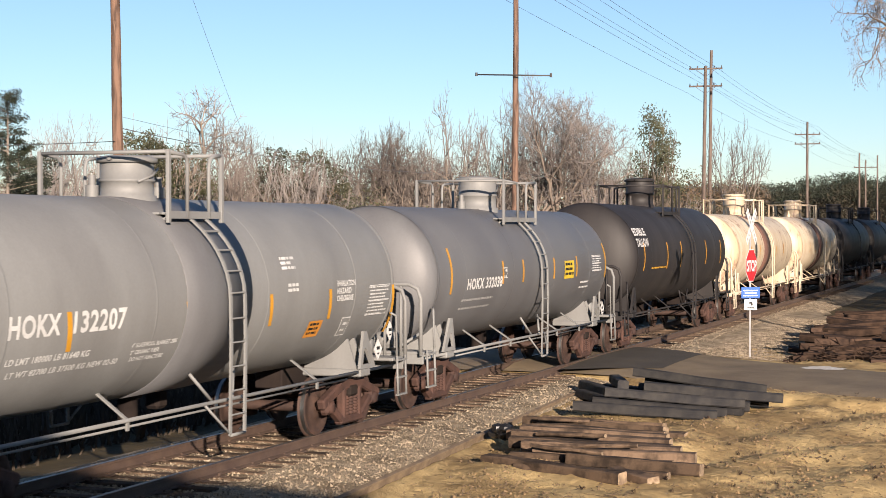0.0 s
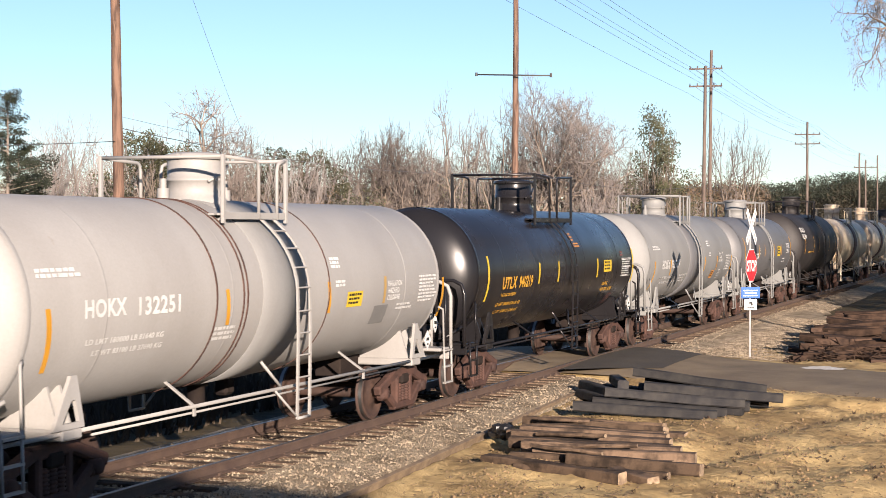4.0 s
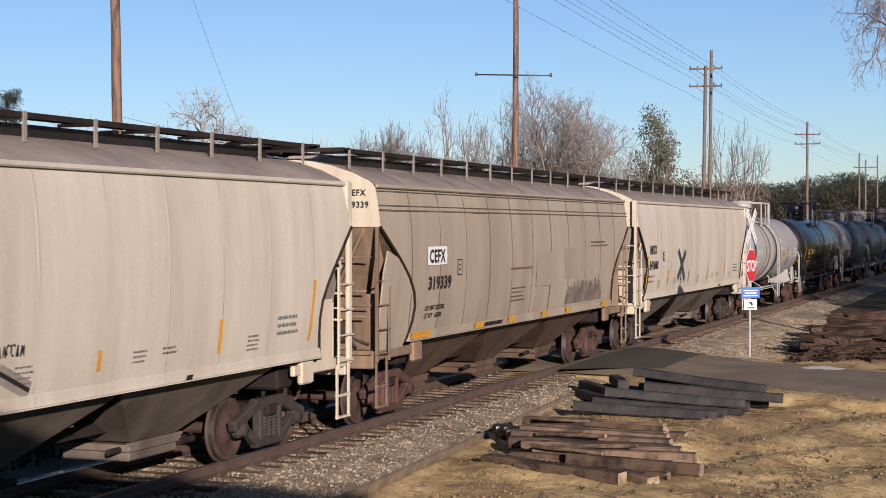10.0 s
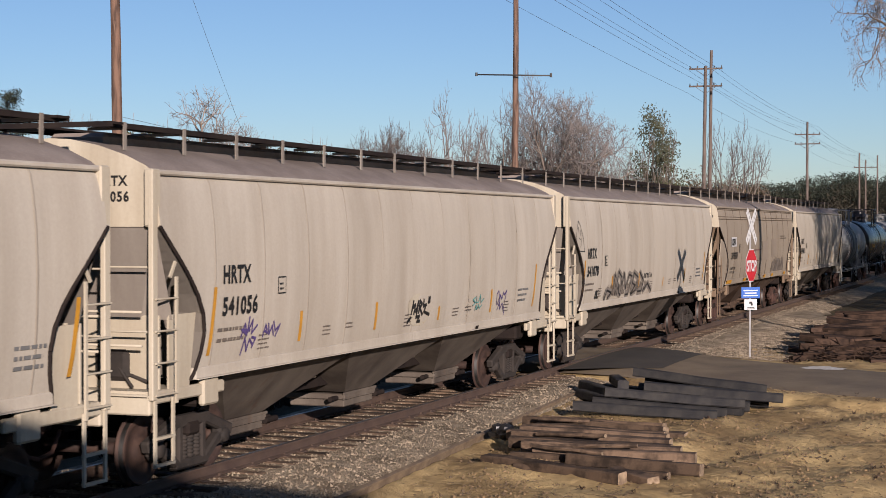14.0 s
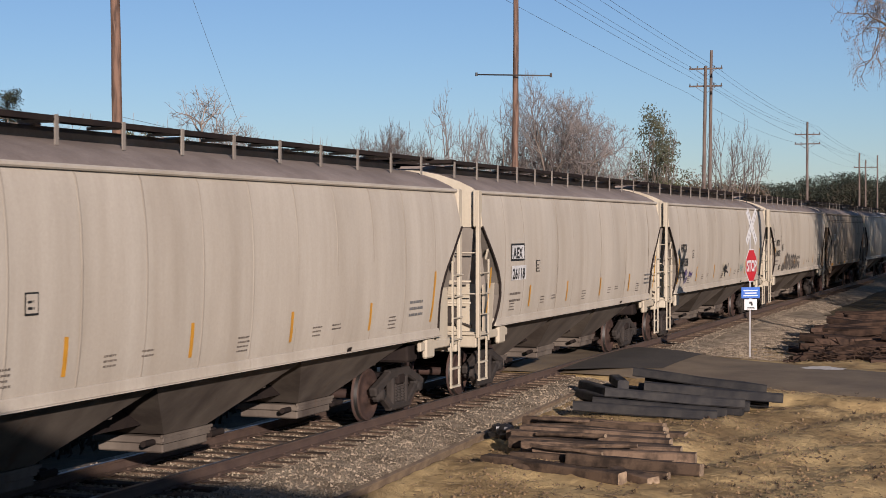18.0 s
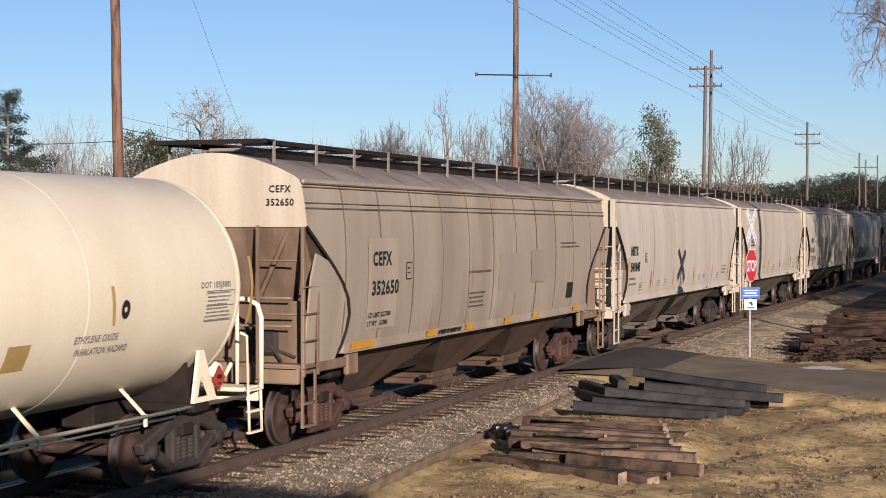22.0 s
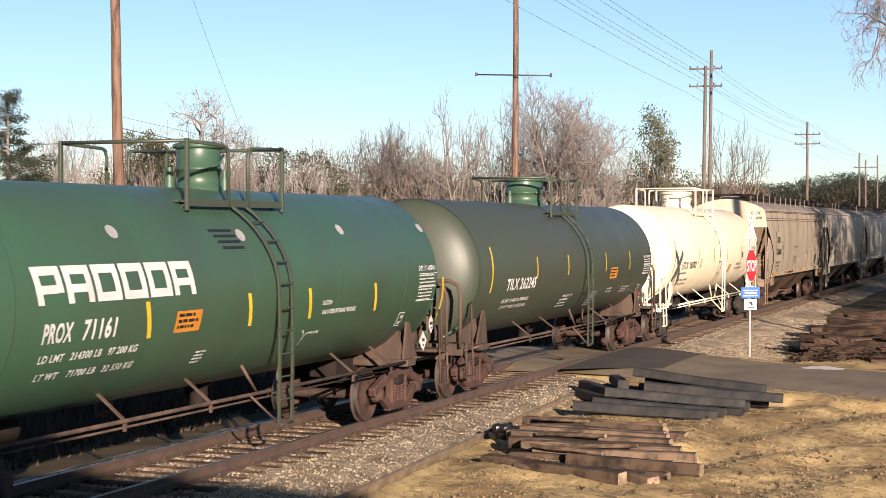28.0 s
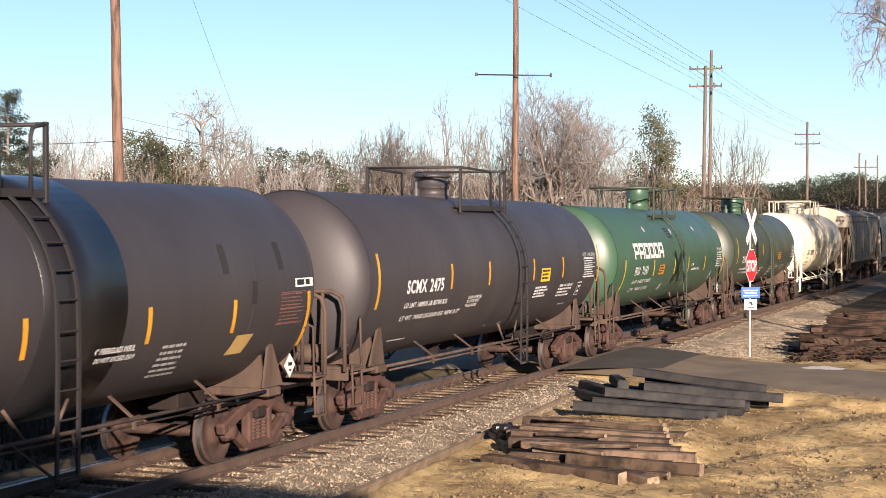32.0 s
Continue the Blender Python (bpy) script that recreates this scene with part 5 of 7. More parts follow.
octo = [(0.44 * math.cos(radians(22.5 + 45 * k)) / math.cos(radians(22.5)), 0.44 * math.sin(radians(22.5 + 45 * k)) / math.cos(radians(22.5))) for k in range(8)]
for face in (0,):
    at = pose(0, 0, 2.49, 0, 0, -9) @ pose(0, -0.03, 0)
    st = plate(octo, 0.004, at, M_SIGNWHITE, "stop_plate", "white-edged red stop sign")
    inner = plate([(a * 0.95, b * 0.95) for a, b in octo], 0.004, at @ pose(0, -0.006, 0), M_SIGNRED, "stop_face", "red octagon")
    vs, fs = glyphs("STOP", 0.3, 0.95, 0.82)
    wd = max(v[0] for v in vs)
    part("stop_word", Mesh().add([(a - wd / 2, -0.018, b - 0.15) for a, b in vs], fs), M_SIGNWHITE, sign, "white word STOP", at)
    at2 = pose(0, 0, 0, 0, 0, -52) @ pose(0, -0.03, 0)
    bl = plate([(-0.28, 1.6), (0.28, 1.6), (0.28, 1.9), (-0.28, 1.9)], 0.004, at2, M_SIGNBLUE, "blue_plate", "small blue notice plate")
    wb = Mesh()
    for k in range(3):
        wb.box((0, -0.009, 1.67 + 0.07 * k), (0.44 - 0.08 * (k % 2), 0.002, 0.03))
    part("notice_bars", wb, M_SIGNWHITE, sign, "", at2)
    wp = plate([(-0.19, 1.28), (0.19, 1.28), (0.19, 1.57), (-0.19, 1.57)], 0.004, at2, M_SIGNWHITE, "white_plate", "small white notice plate")
    part("notice_mark", Mesh().box((0, -0.009, 1.48), (0.1, 0.002, 0.06)).box((0.03, -0.009, 1.43), (0.06, 0.002, 0.06)).box((0, -0.009, 1.35), (0.22, 0.002, 0.02)).box((0, -0.009, 1.31), (0.26, 0.002, 0.02)), M_BLACKP, sign, "", at2)
    for a in (45, -45):
        at3 = pose(0, 0, 3.55, 0, 0, -7) @ pose(0, -0.03 - 0.008 * (a > 0), 0, 0, a, 0)
        cb = plate([(-0.61, -0.11), (0.61, -0.11), (0.61, 0.11), (-0.61, 0.11)], 0.004, at3, M_SIGNWHITE, "crossbuck_blade", "white crossbuck blade, weathered")
        mk = Mesh()
        for k in range(7):
            if k != 3:
                mk.box((-0.5 + k * 0.167, -0.009, 0), (0.055, 0.002, 0.09))
        part("crossbuck_letters", mk, M_GREYP, cb, "faded lettering")

# ---- pole lines ----


def utility_pole(x, y, h, d, material, label, lean=(0, 0), arms=(), armlen=2.4, turn=0.0):
    p = empty("utility_pole", pose(x, y, -0.5, lean[0], lean[1], turn), label, "utility pole", "poles along the track")
    m = Mesh()
    n = 12
    for k in range(n):
        z0, z1 = h * k / n, h * (k + 1) / n
        m.rod((0.01 * math.sin(k * 1.7), 0.01 * math.cos(k * 2.3), z0), (0.01 * math.sin((k + 1) * 1.7), 0.01 * math.cos((k + 1) * 2.3), z1), d / 2 * (1 - 0.35 * k / n), 12, d / 2 * (1 - 0.35 * (k + 1) / n))
    part("pole", m, material, p)
    for z in arms:
        part("crossarm", Mesh().box((0.12, 0, z), (0.1, armlen, 0.12), None, 0.01).rod((0.12, -armlen * 0.3, z - 0.05), (0.1, 0, z - 0.6), 0.02, 4).rod((0.12, armlen * 0.3, z - 0.05), (0.1, 0, z - 0.6), 0.02, 4), M_POLEG, p)
        for k in (-0.47, -0.25, 0.25, 0.47):
            part("insulator", Mesh().lathe([(0.05, 0.0), (0.05, 0.03), (0.12, 0.06), (0.16, 0.035), (0.2, 0.06), (0.24, 0.0)], "z", (0.12, armlen * k, z), 8), M_IRON, p)
    return p


UP = "tall reddish treated timber utility pole"
UG = "tall grey weathered timber utility pole with crossarms"
utility_pole(40.2, 13, 15.5, 0.36, M_POLE, UP, (0.0, -1.6))
utility_pole(76.8, 13, 16.5, 0.38, M_POLE, UP, (0.0, 0.9), (), 2.4)
utility_pole(123.9, 13.0, 16.4, 0.36, M_POLEG, UG, (0.3, 2.0), (16.2, 14.85), 2.6)
utility_pole(125.9, 12.9, 17.8, 0.34, M_POLEG, "tall grey timber utility pole beside its twin", (0.2, 1.6))
utility_pole(182, 13, 15.6, 0.36, M_POLEG, UG, (0, 0), (14.2, 13.15), 2.8)
utility_pole(235.2, 13, 14.45, 0.36, M_POLEG, "plain grey timber utility pole by the track")
utility_pole(243.6, 13, 13.8, 0.34, M_POLEG, UG, (0, 0), (12.7,), 3.4)
utility_pole(261.3, 13, 15.2, 0.34, M_POLEG, "plain grey timber utility pole far down the track")
utility_pole(330, 13, 15.0, 0.34, M_POLEG, UG, (0, 0), (13.0, 11.8), 2.8)
arm = empty("signal_arm", pose(76.6, 13, 10.95), "thin steel crossarm bolted to the tall timber pole", "crossarm")
part("arm_bar", Mesh().tube([(0, -1.95, -0.08), (0, 1.95, 0.1)], 0.035).rod((0, -1.95, -0.16), (0, -1.95, 0.04), 0.06).rod((0, 1.95, 0.02), (0, 1.95, 0.2), 0.06), M_IRON, arm)


def wire(pts, sag, r=0.012, label="thin sagging overhead wire"):
    line = [Vector(pts[0])]
    for p, q in zip(pts, pts[1:]):
        p, q = Vector(p), Vector(q)
        for k in range(1, 17):
            t = k / 16
            line.append(p.lerp(q, t) - Vector((0, 0, sag * 4 * t * (1 - t))))
    m = Mesh().tube(line, r, 4)
    return tagged(part("overhead_wire", m, M_WIRE, None), label, "wire", "overhead wires")


for dy in (-1.2, -0.65, 0.65, 1.2):
    wire([(30, 13 + dy, 19.5), (123.9, 13 + dy, 15.6), (182, 13 + dy, 14.5), (236, 13 + dy, 13.6), (330, 13 + dy, 12.8)], 0.5, 0.0095)
for dy in (-1.2, 1.2):
    wire([(30, 13 + dy, 17.5), (123.9, 13 + dy, 13.8), (182, 13 + dy, 12.8), (236, 13 + dy, 12.0), (330, 13 + dy, 11.4)], 0.5, 0.0095)
wire([(8, 13, 4.6), (40.2, 13, 5.85)], 0.3, 0.014, "thick sagging telephone cable")
wire([(40.2, 13, 6.22), (76.8, 13, 6.2), (124, 13, 6.6), (182, 13, 6.2)], 0.55, 0.014, "thick sagging telephone cable")
wire([(40.2, 13, 6.55), (76.8, 13, 5.7)], 0.35, 0.007)
wire([(44.2, 13, 10.7), (47.6, 13, 6.6)], 0.05, 0.005, "thin slanting guy wire beside the pole")


# ---- woods ----
def bare_tree(seed, h, r, low, levels=6, stems=1, thin=0.011, spread=32, lean=0.0, buds=0, droop=0.0):
    """A leafless tree as two meshes, limbs and twigs: forking branches fitted to height h, crown radius r and lowest twigs at low."""
    rng = random.Random(seed)
    pos, par = [Vector((0, 0, 0))], [-1]

    def grow(k, d, ln, level):
        n = 4 if level < 2 else 3
        side = []
        for i in range(n):
            wob = 0.07 + 0.035 * level
            d = (d + Vector((rng.gauss(0, wob), rng.gauss(0, wob), rng.gauss(0, wob * 0.6) + 0.05 - 0.05 * droop * level))).normalized()
            pos.append(pos[k] + d * ln / n)
            par.append(k)
            k = len(pos) - 1
            if level >= 1 and i in (1, 2) and rng.random() < 0.6:
                side.append((k, d.copy()))
        if level >= levels:
            return
        az = rng.uniform(0, 6.28)
        forks = [(k, d, az + j * 2.4, rng.uniform(0.6, 1.15)) for j in range(3 if level < 2 else 2)] + [(q, e, rng.uniform(0, 6.28), rng.uniform(1.2, 1.7)) for q, e in side]
        for q, e, a, wide in forks:
            u = e.orthogonal().normalized()
            w = e.cross(u)
            ang = radians(spread * wide)
            grow(q, (e * math.cos(ang) + (u * math.cos(a) + w * math.sin(a)) * math.sin(ang)).normalized(), ln * rng.uniform(0.58, 0.82), level + 1)

    for st in range(stems):
        a = 6.28 * st / stems + rng.uniform(-0.5, 0.5)
        t = 0.0 if stems == 1 else rng.uniform(0.12, 0.4)
        grow(0, Vector((math.cos(a) * t + lean, math.sin(a) * t, 1)).normalized(), 1.0 if stems == 1 else rng.uniform(0.75, 1.05), 0 if stems < 3 else 1)
    arr = np.array(pos)
    kids = set(par)
    tips = arr[[k for k in range(1, len(pos)) if k not in kids]]
    zlo, zhi = tips[:, 2].min(), tips[:, 2].max()
    wide = np.percentile(np.hypot(tips[:, 0] - tips[:, 0].mean(), tips[:, 1] - tips[:, 1].mean()), 92)
    z = arr[:, 2]
    arr[:, 2] = np.where(z < zlo, z / zlo * low, low + (z - zlo) / (zhi - zlo) * (h - low))
    arr[:, :2] *= r / wide
    pos = [Vector(p) for p in arr]
    load = [0.0] * len(pos)
    for k in range(len(pos) - 1, 0, -1):
        load[k] += 1.0 if k not in kids else 0.0
        load[par[k]] += load[k]
    limbs, twigs = Mesh(), Mesh()
    for k in range(1, len(pos)):
        r1, r0 = thin * load[k] ** 0.42, thin * load[par[k]] ** 0.42
        r0 = min(r0, r1 * 1.5)
        (limbs if r1 > 0.03 else twigs).rod(pos[par[k]], pos[k], r0, 6 if r1 > 0.05 else 3, r1, False)
        if k not in kids and rng.random() * 100 < buds:
            leaf_cloud(twigs, pos[k], 0.16, 5, 0.035, rng)
    return limbs, twigs


def leaf_cloud(m, c, rad, count, size, rng, flat=1.0):
    for _ in range(count):
        d = Vector((rng.gauss(0, 1), rng.gauss(0, 1), rng.gauss(0, 1) * flat))
        d = d.normalized() * rad * rng.random() ** 0.4
        p = c + Vector((d.x, d.y, d.z * flat))
        a = Vector((rng.uniform(-1, 1), rng.uniform(-1, 1), rng.uniform(-1, 1))).normalized()
        b = a.orthogonal().normalized()
        s = size * rng.uniform(0.6, 1.3)
        m.add([p - a * s, p + b * s * 0.45, p + a * s, p - b * s * 0.45], [(0, 1, 2, 3)])


def pine(seed, h, r):
    rng = random.Random(seed)
    t, lv = Mesh(), Mesh()
    t.rod((0, 0, 0), (0.2, 0.1, h), 0.2, 8, 0.04)
    for k in range(30):
        z = h * (0.2 + 0.78 * k / 29)
        a = rng.uniform(0, 6.28)
        ln = r * (1.15 - 0.75 * (k / 29)) * rng.uniform(0.45, 1.2)
        c = Vector((0.2 * z / h, 0.1 * z / h, z))
        e = c + Vector((math.cos(a) * ln, math.sin(a) * ln, ln * rng.uniform(0.05, 0.35)))
        t.rod(c, e, 0.05, 4, 0.015, False)
        for f in (0.3, 0.45, 0.6, 0.75, 0.9, 1.0):
            if rng.random() < 0.75:
                q = c.lerp(e, f) + Vector((rng.uniform(-0.3, 0.3), rng.uniform(-0.3, 0.3), 0.1))
                leaf_cloud(lv, q, rng.uniform(0.45, 1.0), 120, 0.09, rng, 0.75)
    return t, lv


def leafy(seed, h, r, n=54, size=0.085, per=80):
    rng = random.Random(seed)
    limbs, twigs = bare_tree(seed, h, r * 0.8, h * 0.25, 4, 1, 0.016)
    lv = Mesh()
    for _ in range(n):
        z = h * rng.uniform(0.25, 0.98)
        k = 1 - abs(z / h - 0.5) * 1.2
        a = rng.uniform(0, 6.28)
        d = r * k * rng.random() ** 0.5
        leaf_cloud(lv, Vector((math.cos(a) * d, math.sin(a) * d, z)), rng.uniform(0.4, 0.8), per, size, rng)
    limbs.add(twigs.v, twigs.f, False)
    return limbs, lv


def put_tree(name, meshes, mats, parts, at, label, category, group):
    ob = empty(name, at, label, category, group)
    for pn, me, mt in zip(parts, meshes, mats):
        o = part(pn, me, mt, ob)
        if pn != "trunk":
            o["kind"] = "stuff"
    return ob


def ray_at(u, dist):
    """A place dist metres off, u the tangent to the right of the camera's aim."""
    a = YAW - math.atan(u)
    return EYE[0] + dist * math.cos(a), EYE[1] + dist * math.sin(a)


WINTER = "leafless grey winter tree at the wood's edge"
BARE = [put_tree("bare_tree", bare_tree(40 + k, *args), (M_BARK, mt), ("trunk", "twig_crown"), pose(*ray_at(0, 200 + 8 * k), -0.6), WINTER, "tree", "bare winter trees")
        for k, (mt, args) in enumerate(((M_GREYTWIG, (14.4, 4.6, 4.6, 7, 2, 0.0056, 30)),          # wide dome on many stems
                                        (M_GREYTWIG, (12.8, 3.0, 8.2, 5, 1, 0.0095, 48)),      # umbrella on a tall trunk
                                        (M_TWIG, (12.6, 2.3, 3.4, 5, 1, 0.009, 46)),          # tall and narrow
                                        (M_TWIG, (11.2, 3.2, 2.4, 6, 2, 0.0075, 40)),         # middling, spreading
                                        (M_GREYTWIG, (10.4, 2.7, 1.6, 6, 3, 0.007, 32)),      # upright bushy
                                        (M_GREYTWIG, (9.0, 3.0, 1.6, 5, 2, 0.0105, 44))))]    # low, pale and crooked
PINE = [put_tree("pine_tree", pine(60 + k, h, r), (M_BARK, M_PINE), ("trunk", "needles"), pose(*ray_at(-0.3, 220 + 8 * k), -0.6), "dark green pine with ragged crown", "tree", "pines") for k, (h, r) in enumerate(((13, 4.0), (15, 4.2)))]
LEAF = [put_tree("leafy_tree", leafy(70 + k, h, r), (M_BARK, M_OLIVE), ("trunk", "leaves"), pose(*ray_at(-0.1, 220 + 8 * k), -0.6), "half-bare tree with dull olive leaves", "tree", "leafy trees") for k, (h, r) in enumerate(((11, 2.2), (8, 3.0)))]
rng = random.Random(31)


def stand(src, u, dist, size=1.0):
    """A copy of a tree where the view's tangent u runs at dist."""
    x, y = ray_at(u, dist)
    ob = copy_thing(src, pose(x, y, -0.6, 0, 0, rng.uniform(0, 360)))
    if src in BARE:
        size *= 1.09
    ob.scale = (size * rng.uniform(0.92, 1.08), size * rng.uniform(0.92, 1.08), size)
    return ob


PX = 1 / 2856.5
# trees that stand out, from the near end of the wood to the far one
for u, dist, src, size in ((14, 88, PINE[0], 0.83), (30, 92, PINE[1], 0.58), (60, 96, PINE[0], 0.5), (85, 100, PINE[0], 0.42), (118, 115, BARE[4], 1.08), (150, 118, BARE[4], 0.95), (90, 118, BARE[4], 1.0), (196, 110, PINE[1], 0.45),
                           (250, 104, LEAF[1], 1.24), (285, 102, LEAF[1], 1.16), (318, 104, LEAF[1], 1.12), (240, 108, BARE[5], 1.18), (275, 106, BARE[5], 1.15), (305, 108, BARE[5], 1.12), (362, 112, BARE[1], 0.98), (388, 116, BARE[1], 0.84), (410, 108, BARE[3], 0.78), (445, 114, BARE[3], 0.98), (425, 118, BARE[4], 0.82),
                           (505, 112, LEAF[1], 1.16), (555, 114, LEAF[1], 1.15), (525, 110, BARE[5], 1.1), (570, 116, BARE[5], 1.08), (590, 118, BARE[5], 0.85),
                           (640, 120, BARE[3], 1.0), (668, 124, BARE[4], 0.98), (700, 122, BARE[3], 1.0), (740, 118, BARE[3], 0.92), (772, 125, BARE[4], 0.82), (815, 116, BARE[2], 1.06), (850, 122, BARE[5], 0.95), (868, 120, BARE[2], 1.04), (890, 124, BARE[3], 0.95), (800, 126, BARE[5], 0.95),
                           (945, 121, BARE[3], 1.08), (992, 122, BARE[0], 1.0), (1048, 124, BARE[0], 0.86), (925, 126, BARE[4], 1.0), (1085, 126, BARE[3], 0.82), (1070, 116, BARE[5], 0.82), (1105, 128, BARE[5], 0.95),
                           (1155, 122, LEAF[0], 1.18), (1178, 124, LEAF[0], 1.02), (1130, 126, BARE[5], 1.05), (1292, 150, BARE[2], 1.06), (1327, 152, BARE[2], 1.06), (1280, 150, BARE[5], 0.6), (1215, 135, BARE[5], 0.8)):
    stand(src, (u - 784) * PX, dist, size)
for k in range(24):
    u = rng.uniform(-40, 1240)
    stand(rng.choice(BARE[3:]), (u - 784) * PX, rng.uniform(122, 160), rng.uniform(0.55, 0.8))
for k in range(16):
    u = rng.uniform(-40, 1240)
    stand(rng.choice((LEAF[1], LEAF[0], PINE[0])), (u - 784) * PX, rng.uniform(128, 170), rng.uniform(0.45, 0.62))
# brush along the wood's foot and the far tree line
brush = Mesh()
for k in range(14000):
    u = rng.uniform(-150, 1300)
    d = rng.uniform(86, 130)
    x, y = ray_at((u - 784) * PX, d)
    h = rng.uniform(0.8, 4.6) * (0.6 + 0.4 * noise.noise(Vector((x * 0.1, y * 0.1, 0))))
    p = Vector((x, y, -0.7))
    brush.rod(p, p + Vector((rng.uniform(-0.9, 0.9), rng.uniform(-0.9, 0.9), max(0.6, h * 1.5))), 0.022, 3, 0.008, False)
tagged(part("brush", brush, M_BRUSH, None), "tangled russet winter brush below the trees", "brush", "", "stuff")
under, russet = Mesh(), Mesh()
for k in range(4200):
    u = rng.uniform(-150, 1330)
    d = rng.uniform(94, 150)
    x, y = ray_at((u - 784) * PX, d)
    n = noise.noise(Vector((x * 0.11, y * 0.11, 4)))
    leaf_cloud(under if n + rng.uniform(-0.3, 0.3) > -0.05 else russet, Vector((x, y, rng.uniform(-0.4, (3.6 + 3.4 * noise.noise(Vector((u * 0.025, d * 0.05, 7)))) * (0.7 + d / 280)))), rng.uniform(0.5, 1.1), 30, 0.095, rng)
tagged(part("undergrowth", under, M_OLIVE, None), "dull olive undergrowth at the wood's edge", "undergrowth", "", "stuff")
tagged(part("dead_leaves", russet, M_BRUSH, None), "russet dead leaves in the undergrowth", "undergrowth", "", "stuff")
far, farlow = Mesh(), Mesh()
for k in range(8000):
    u = rng.uniform(1150, 1800)
    d = rng.uniform(330, 460)
    x, y = ray_at((u - 784) * PX, d)
    top = 12.3 + 1.2 * noise.noise(Vector((u * 0.011, 0, 0))) + 1.3 * sm(1375, 1430, u) + 0.9 * noise.noise(Vector((u * 0.06, 2, 0)))
    if k % 2:
        leaf_cloud(far, Vector((x, y, top * rng.uniform(0.62, 1.0))), 1.4, 36, 0.22, rng, 0.8)
    else:
        leaf_cloud(farlow, Vector((x, y, top * rng.uniform(0, 0.84))), 1.8, 34, 0.28, rng)
tagged(part("far_woods", far, M_PINE, None), "dark evergreen treetops along the horizon", "woods", "", "stuff")
tagged(part("far_brush", farlow, M_FARBRUSH, None), "brown brush below the far treetops", "brush", "", "stuff")
back = Mesh()
for k in range(6000):
    u = rng.uniform(-250, 1350)
    d = rng.uniform(165, 230)
    x, y = ray_at((u - 784) * PX, d)
    leaf_cloud(back, Vector((x, y, rng.uniform(-0.5, 8.6 + 3.0 * noise.noise(Vector((u * 0.02, 5, 0)))))), 1.4, 26, 0.15, rng)
tagged(part("deep_woods", back, M_BRUSH, None), "brown and olive wood behind the first trees", "woods", "", "stuff")

# the tree beside the track whose boughs hang into the view and shade the train
near_tree = put_tree("overhanging_tree", bare_tree(91, 13.0, 3.4, 4.5, 4, 2, 0.018, 36), (M_BARK, M_TWIG), ("trunk", "twig_crown"), pose(69, -10.6, -0.55), "bare tree with overhanging twigs beside the track", "tree", "bare winter trees")
for x, y, s in ((64, -13.0, 0.9), (75, -10.0, 0.9), (83, -11.2, 1.0), (92, -10.2, 0.9), (101, -11.5, 1.0)):
    o = copy_thing(near_tree, pose(x, y, -0.55, 0, 0, x * 7))
    o.scale = (s, s, s)
hx, hy = ray_at((1668 - 784) * PX, 52)
hang = put_tree("overhanging_tree", bare_tree(95, 15.5, 2.95, 8.1, 7, 1, 0.0046, 44, 0.0, 34, 0.1), (M_BARK, M_GREYTWIG), ("trunk", "twig_crown"), pose(hx, hy, -0.55), "tall bare tree whose twigs overhang the road", "tree", "bare winter trees")
for k, (x, y, sc) in enumerate(((79, -13.4, 0.85), (81, -13.5, 1.0), (88, -11.5, 0.9), (96, -12.5, 1.0), (104, -11.5, 0.95), (112, -13, 1.1), (122, -12, 1.0))):
    o = copy_thing((PINE[k % 2], LEAF[0])[k % 3 == 1], pose(x, y, -0.55, 0, 0, x * 11))
    o.scale = (sc, sc, sc)
for k in range(9):
    o = copy_thing(LEAF[1], pose(71.5 + 4.6 * k, -10.2 - 0.8 * (k % 3), -0.55, 0, 0, 67 * k))
    sc = 0.95 + 0.1 * (k % 4)
    o.scale = (sc, sc, sc)


# ---- the train ----
def tapes(car, skin, xs, h0, h1, material=M_YELLOW, w=0.1, slant=0.0):
    for x in xs:
        skin.decal(car, "reflective_strip", x, h0, w, h1 - h0, material, "amber reflective strip", slant)


def boxed_mark(car, skin, x0, x1, h0, h1, material, face, print_):
    """A small outlined square with a few marks in it."""
    skin.decal(car, "stencil_box", x0, h0, x1 - x0, h1 - h0, material, slant=-0.05)
    skin.decal(car, "stencil_face", x0 + 0.02, h0 + 0.02, x1 - x0 - 0.04, h1 - h0 - 0.04, face, slant=-0.05, lift=0.008)
    skin.bars(car, "stencil_marks", x0 + 0.06, h0 + 0.6 * (h1 - h0), x1 - x0 - 0.13, 2, 0.05, 0.07, print_, seed=int(h1 * 90), lift=0.011)


def fitted(car, skin, text, x0, x1, h0, h1, material, spacing=1.1):
    """Letters that fill the given stretch of the side."""
    vs, fs = glyphs(text, h1 - h0, spacing)
    lo, hi = min(v[0] for v in vs), max(v[0] for v in vs)
    k = (x1 - x0) / (hi - lo)
    return part("lettering", Mesh().add([skin.fn(x0 + (a - lo) * k, h0 + b, 0.007) for a, b in vs], fs), material, car)


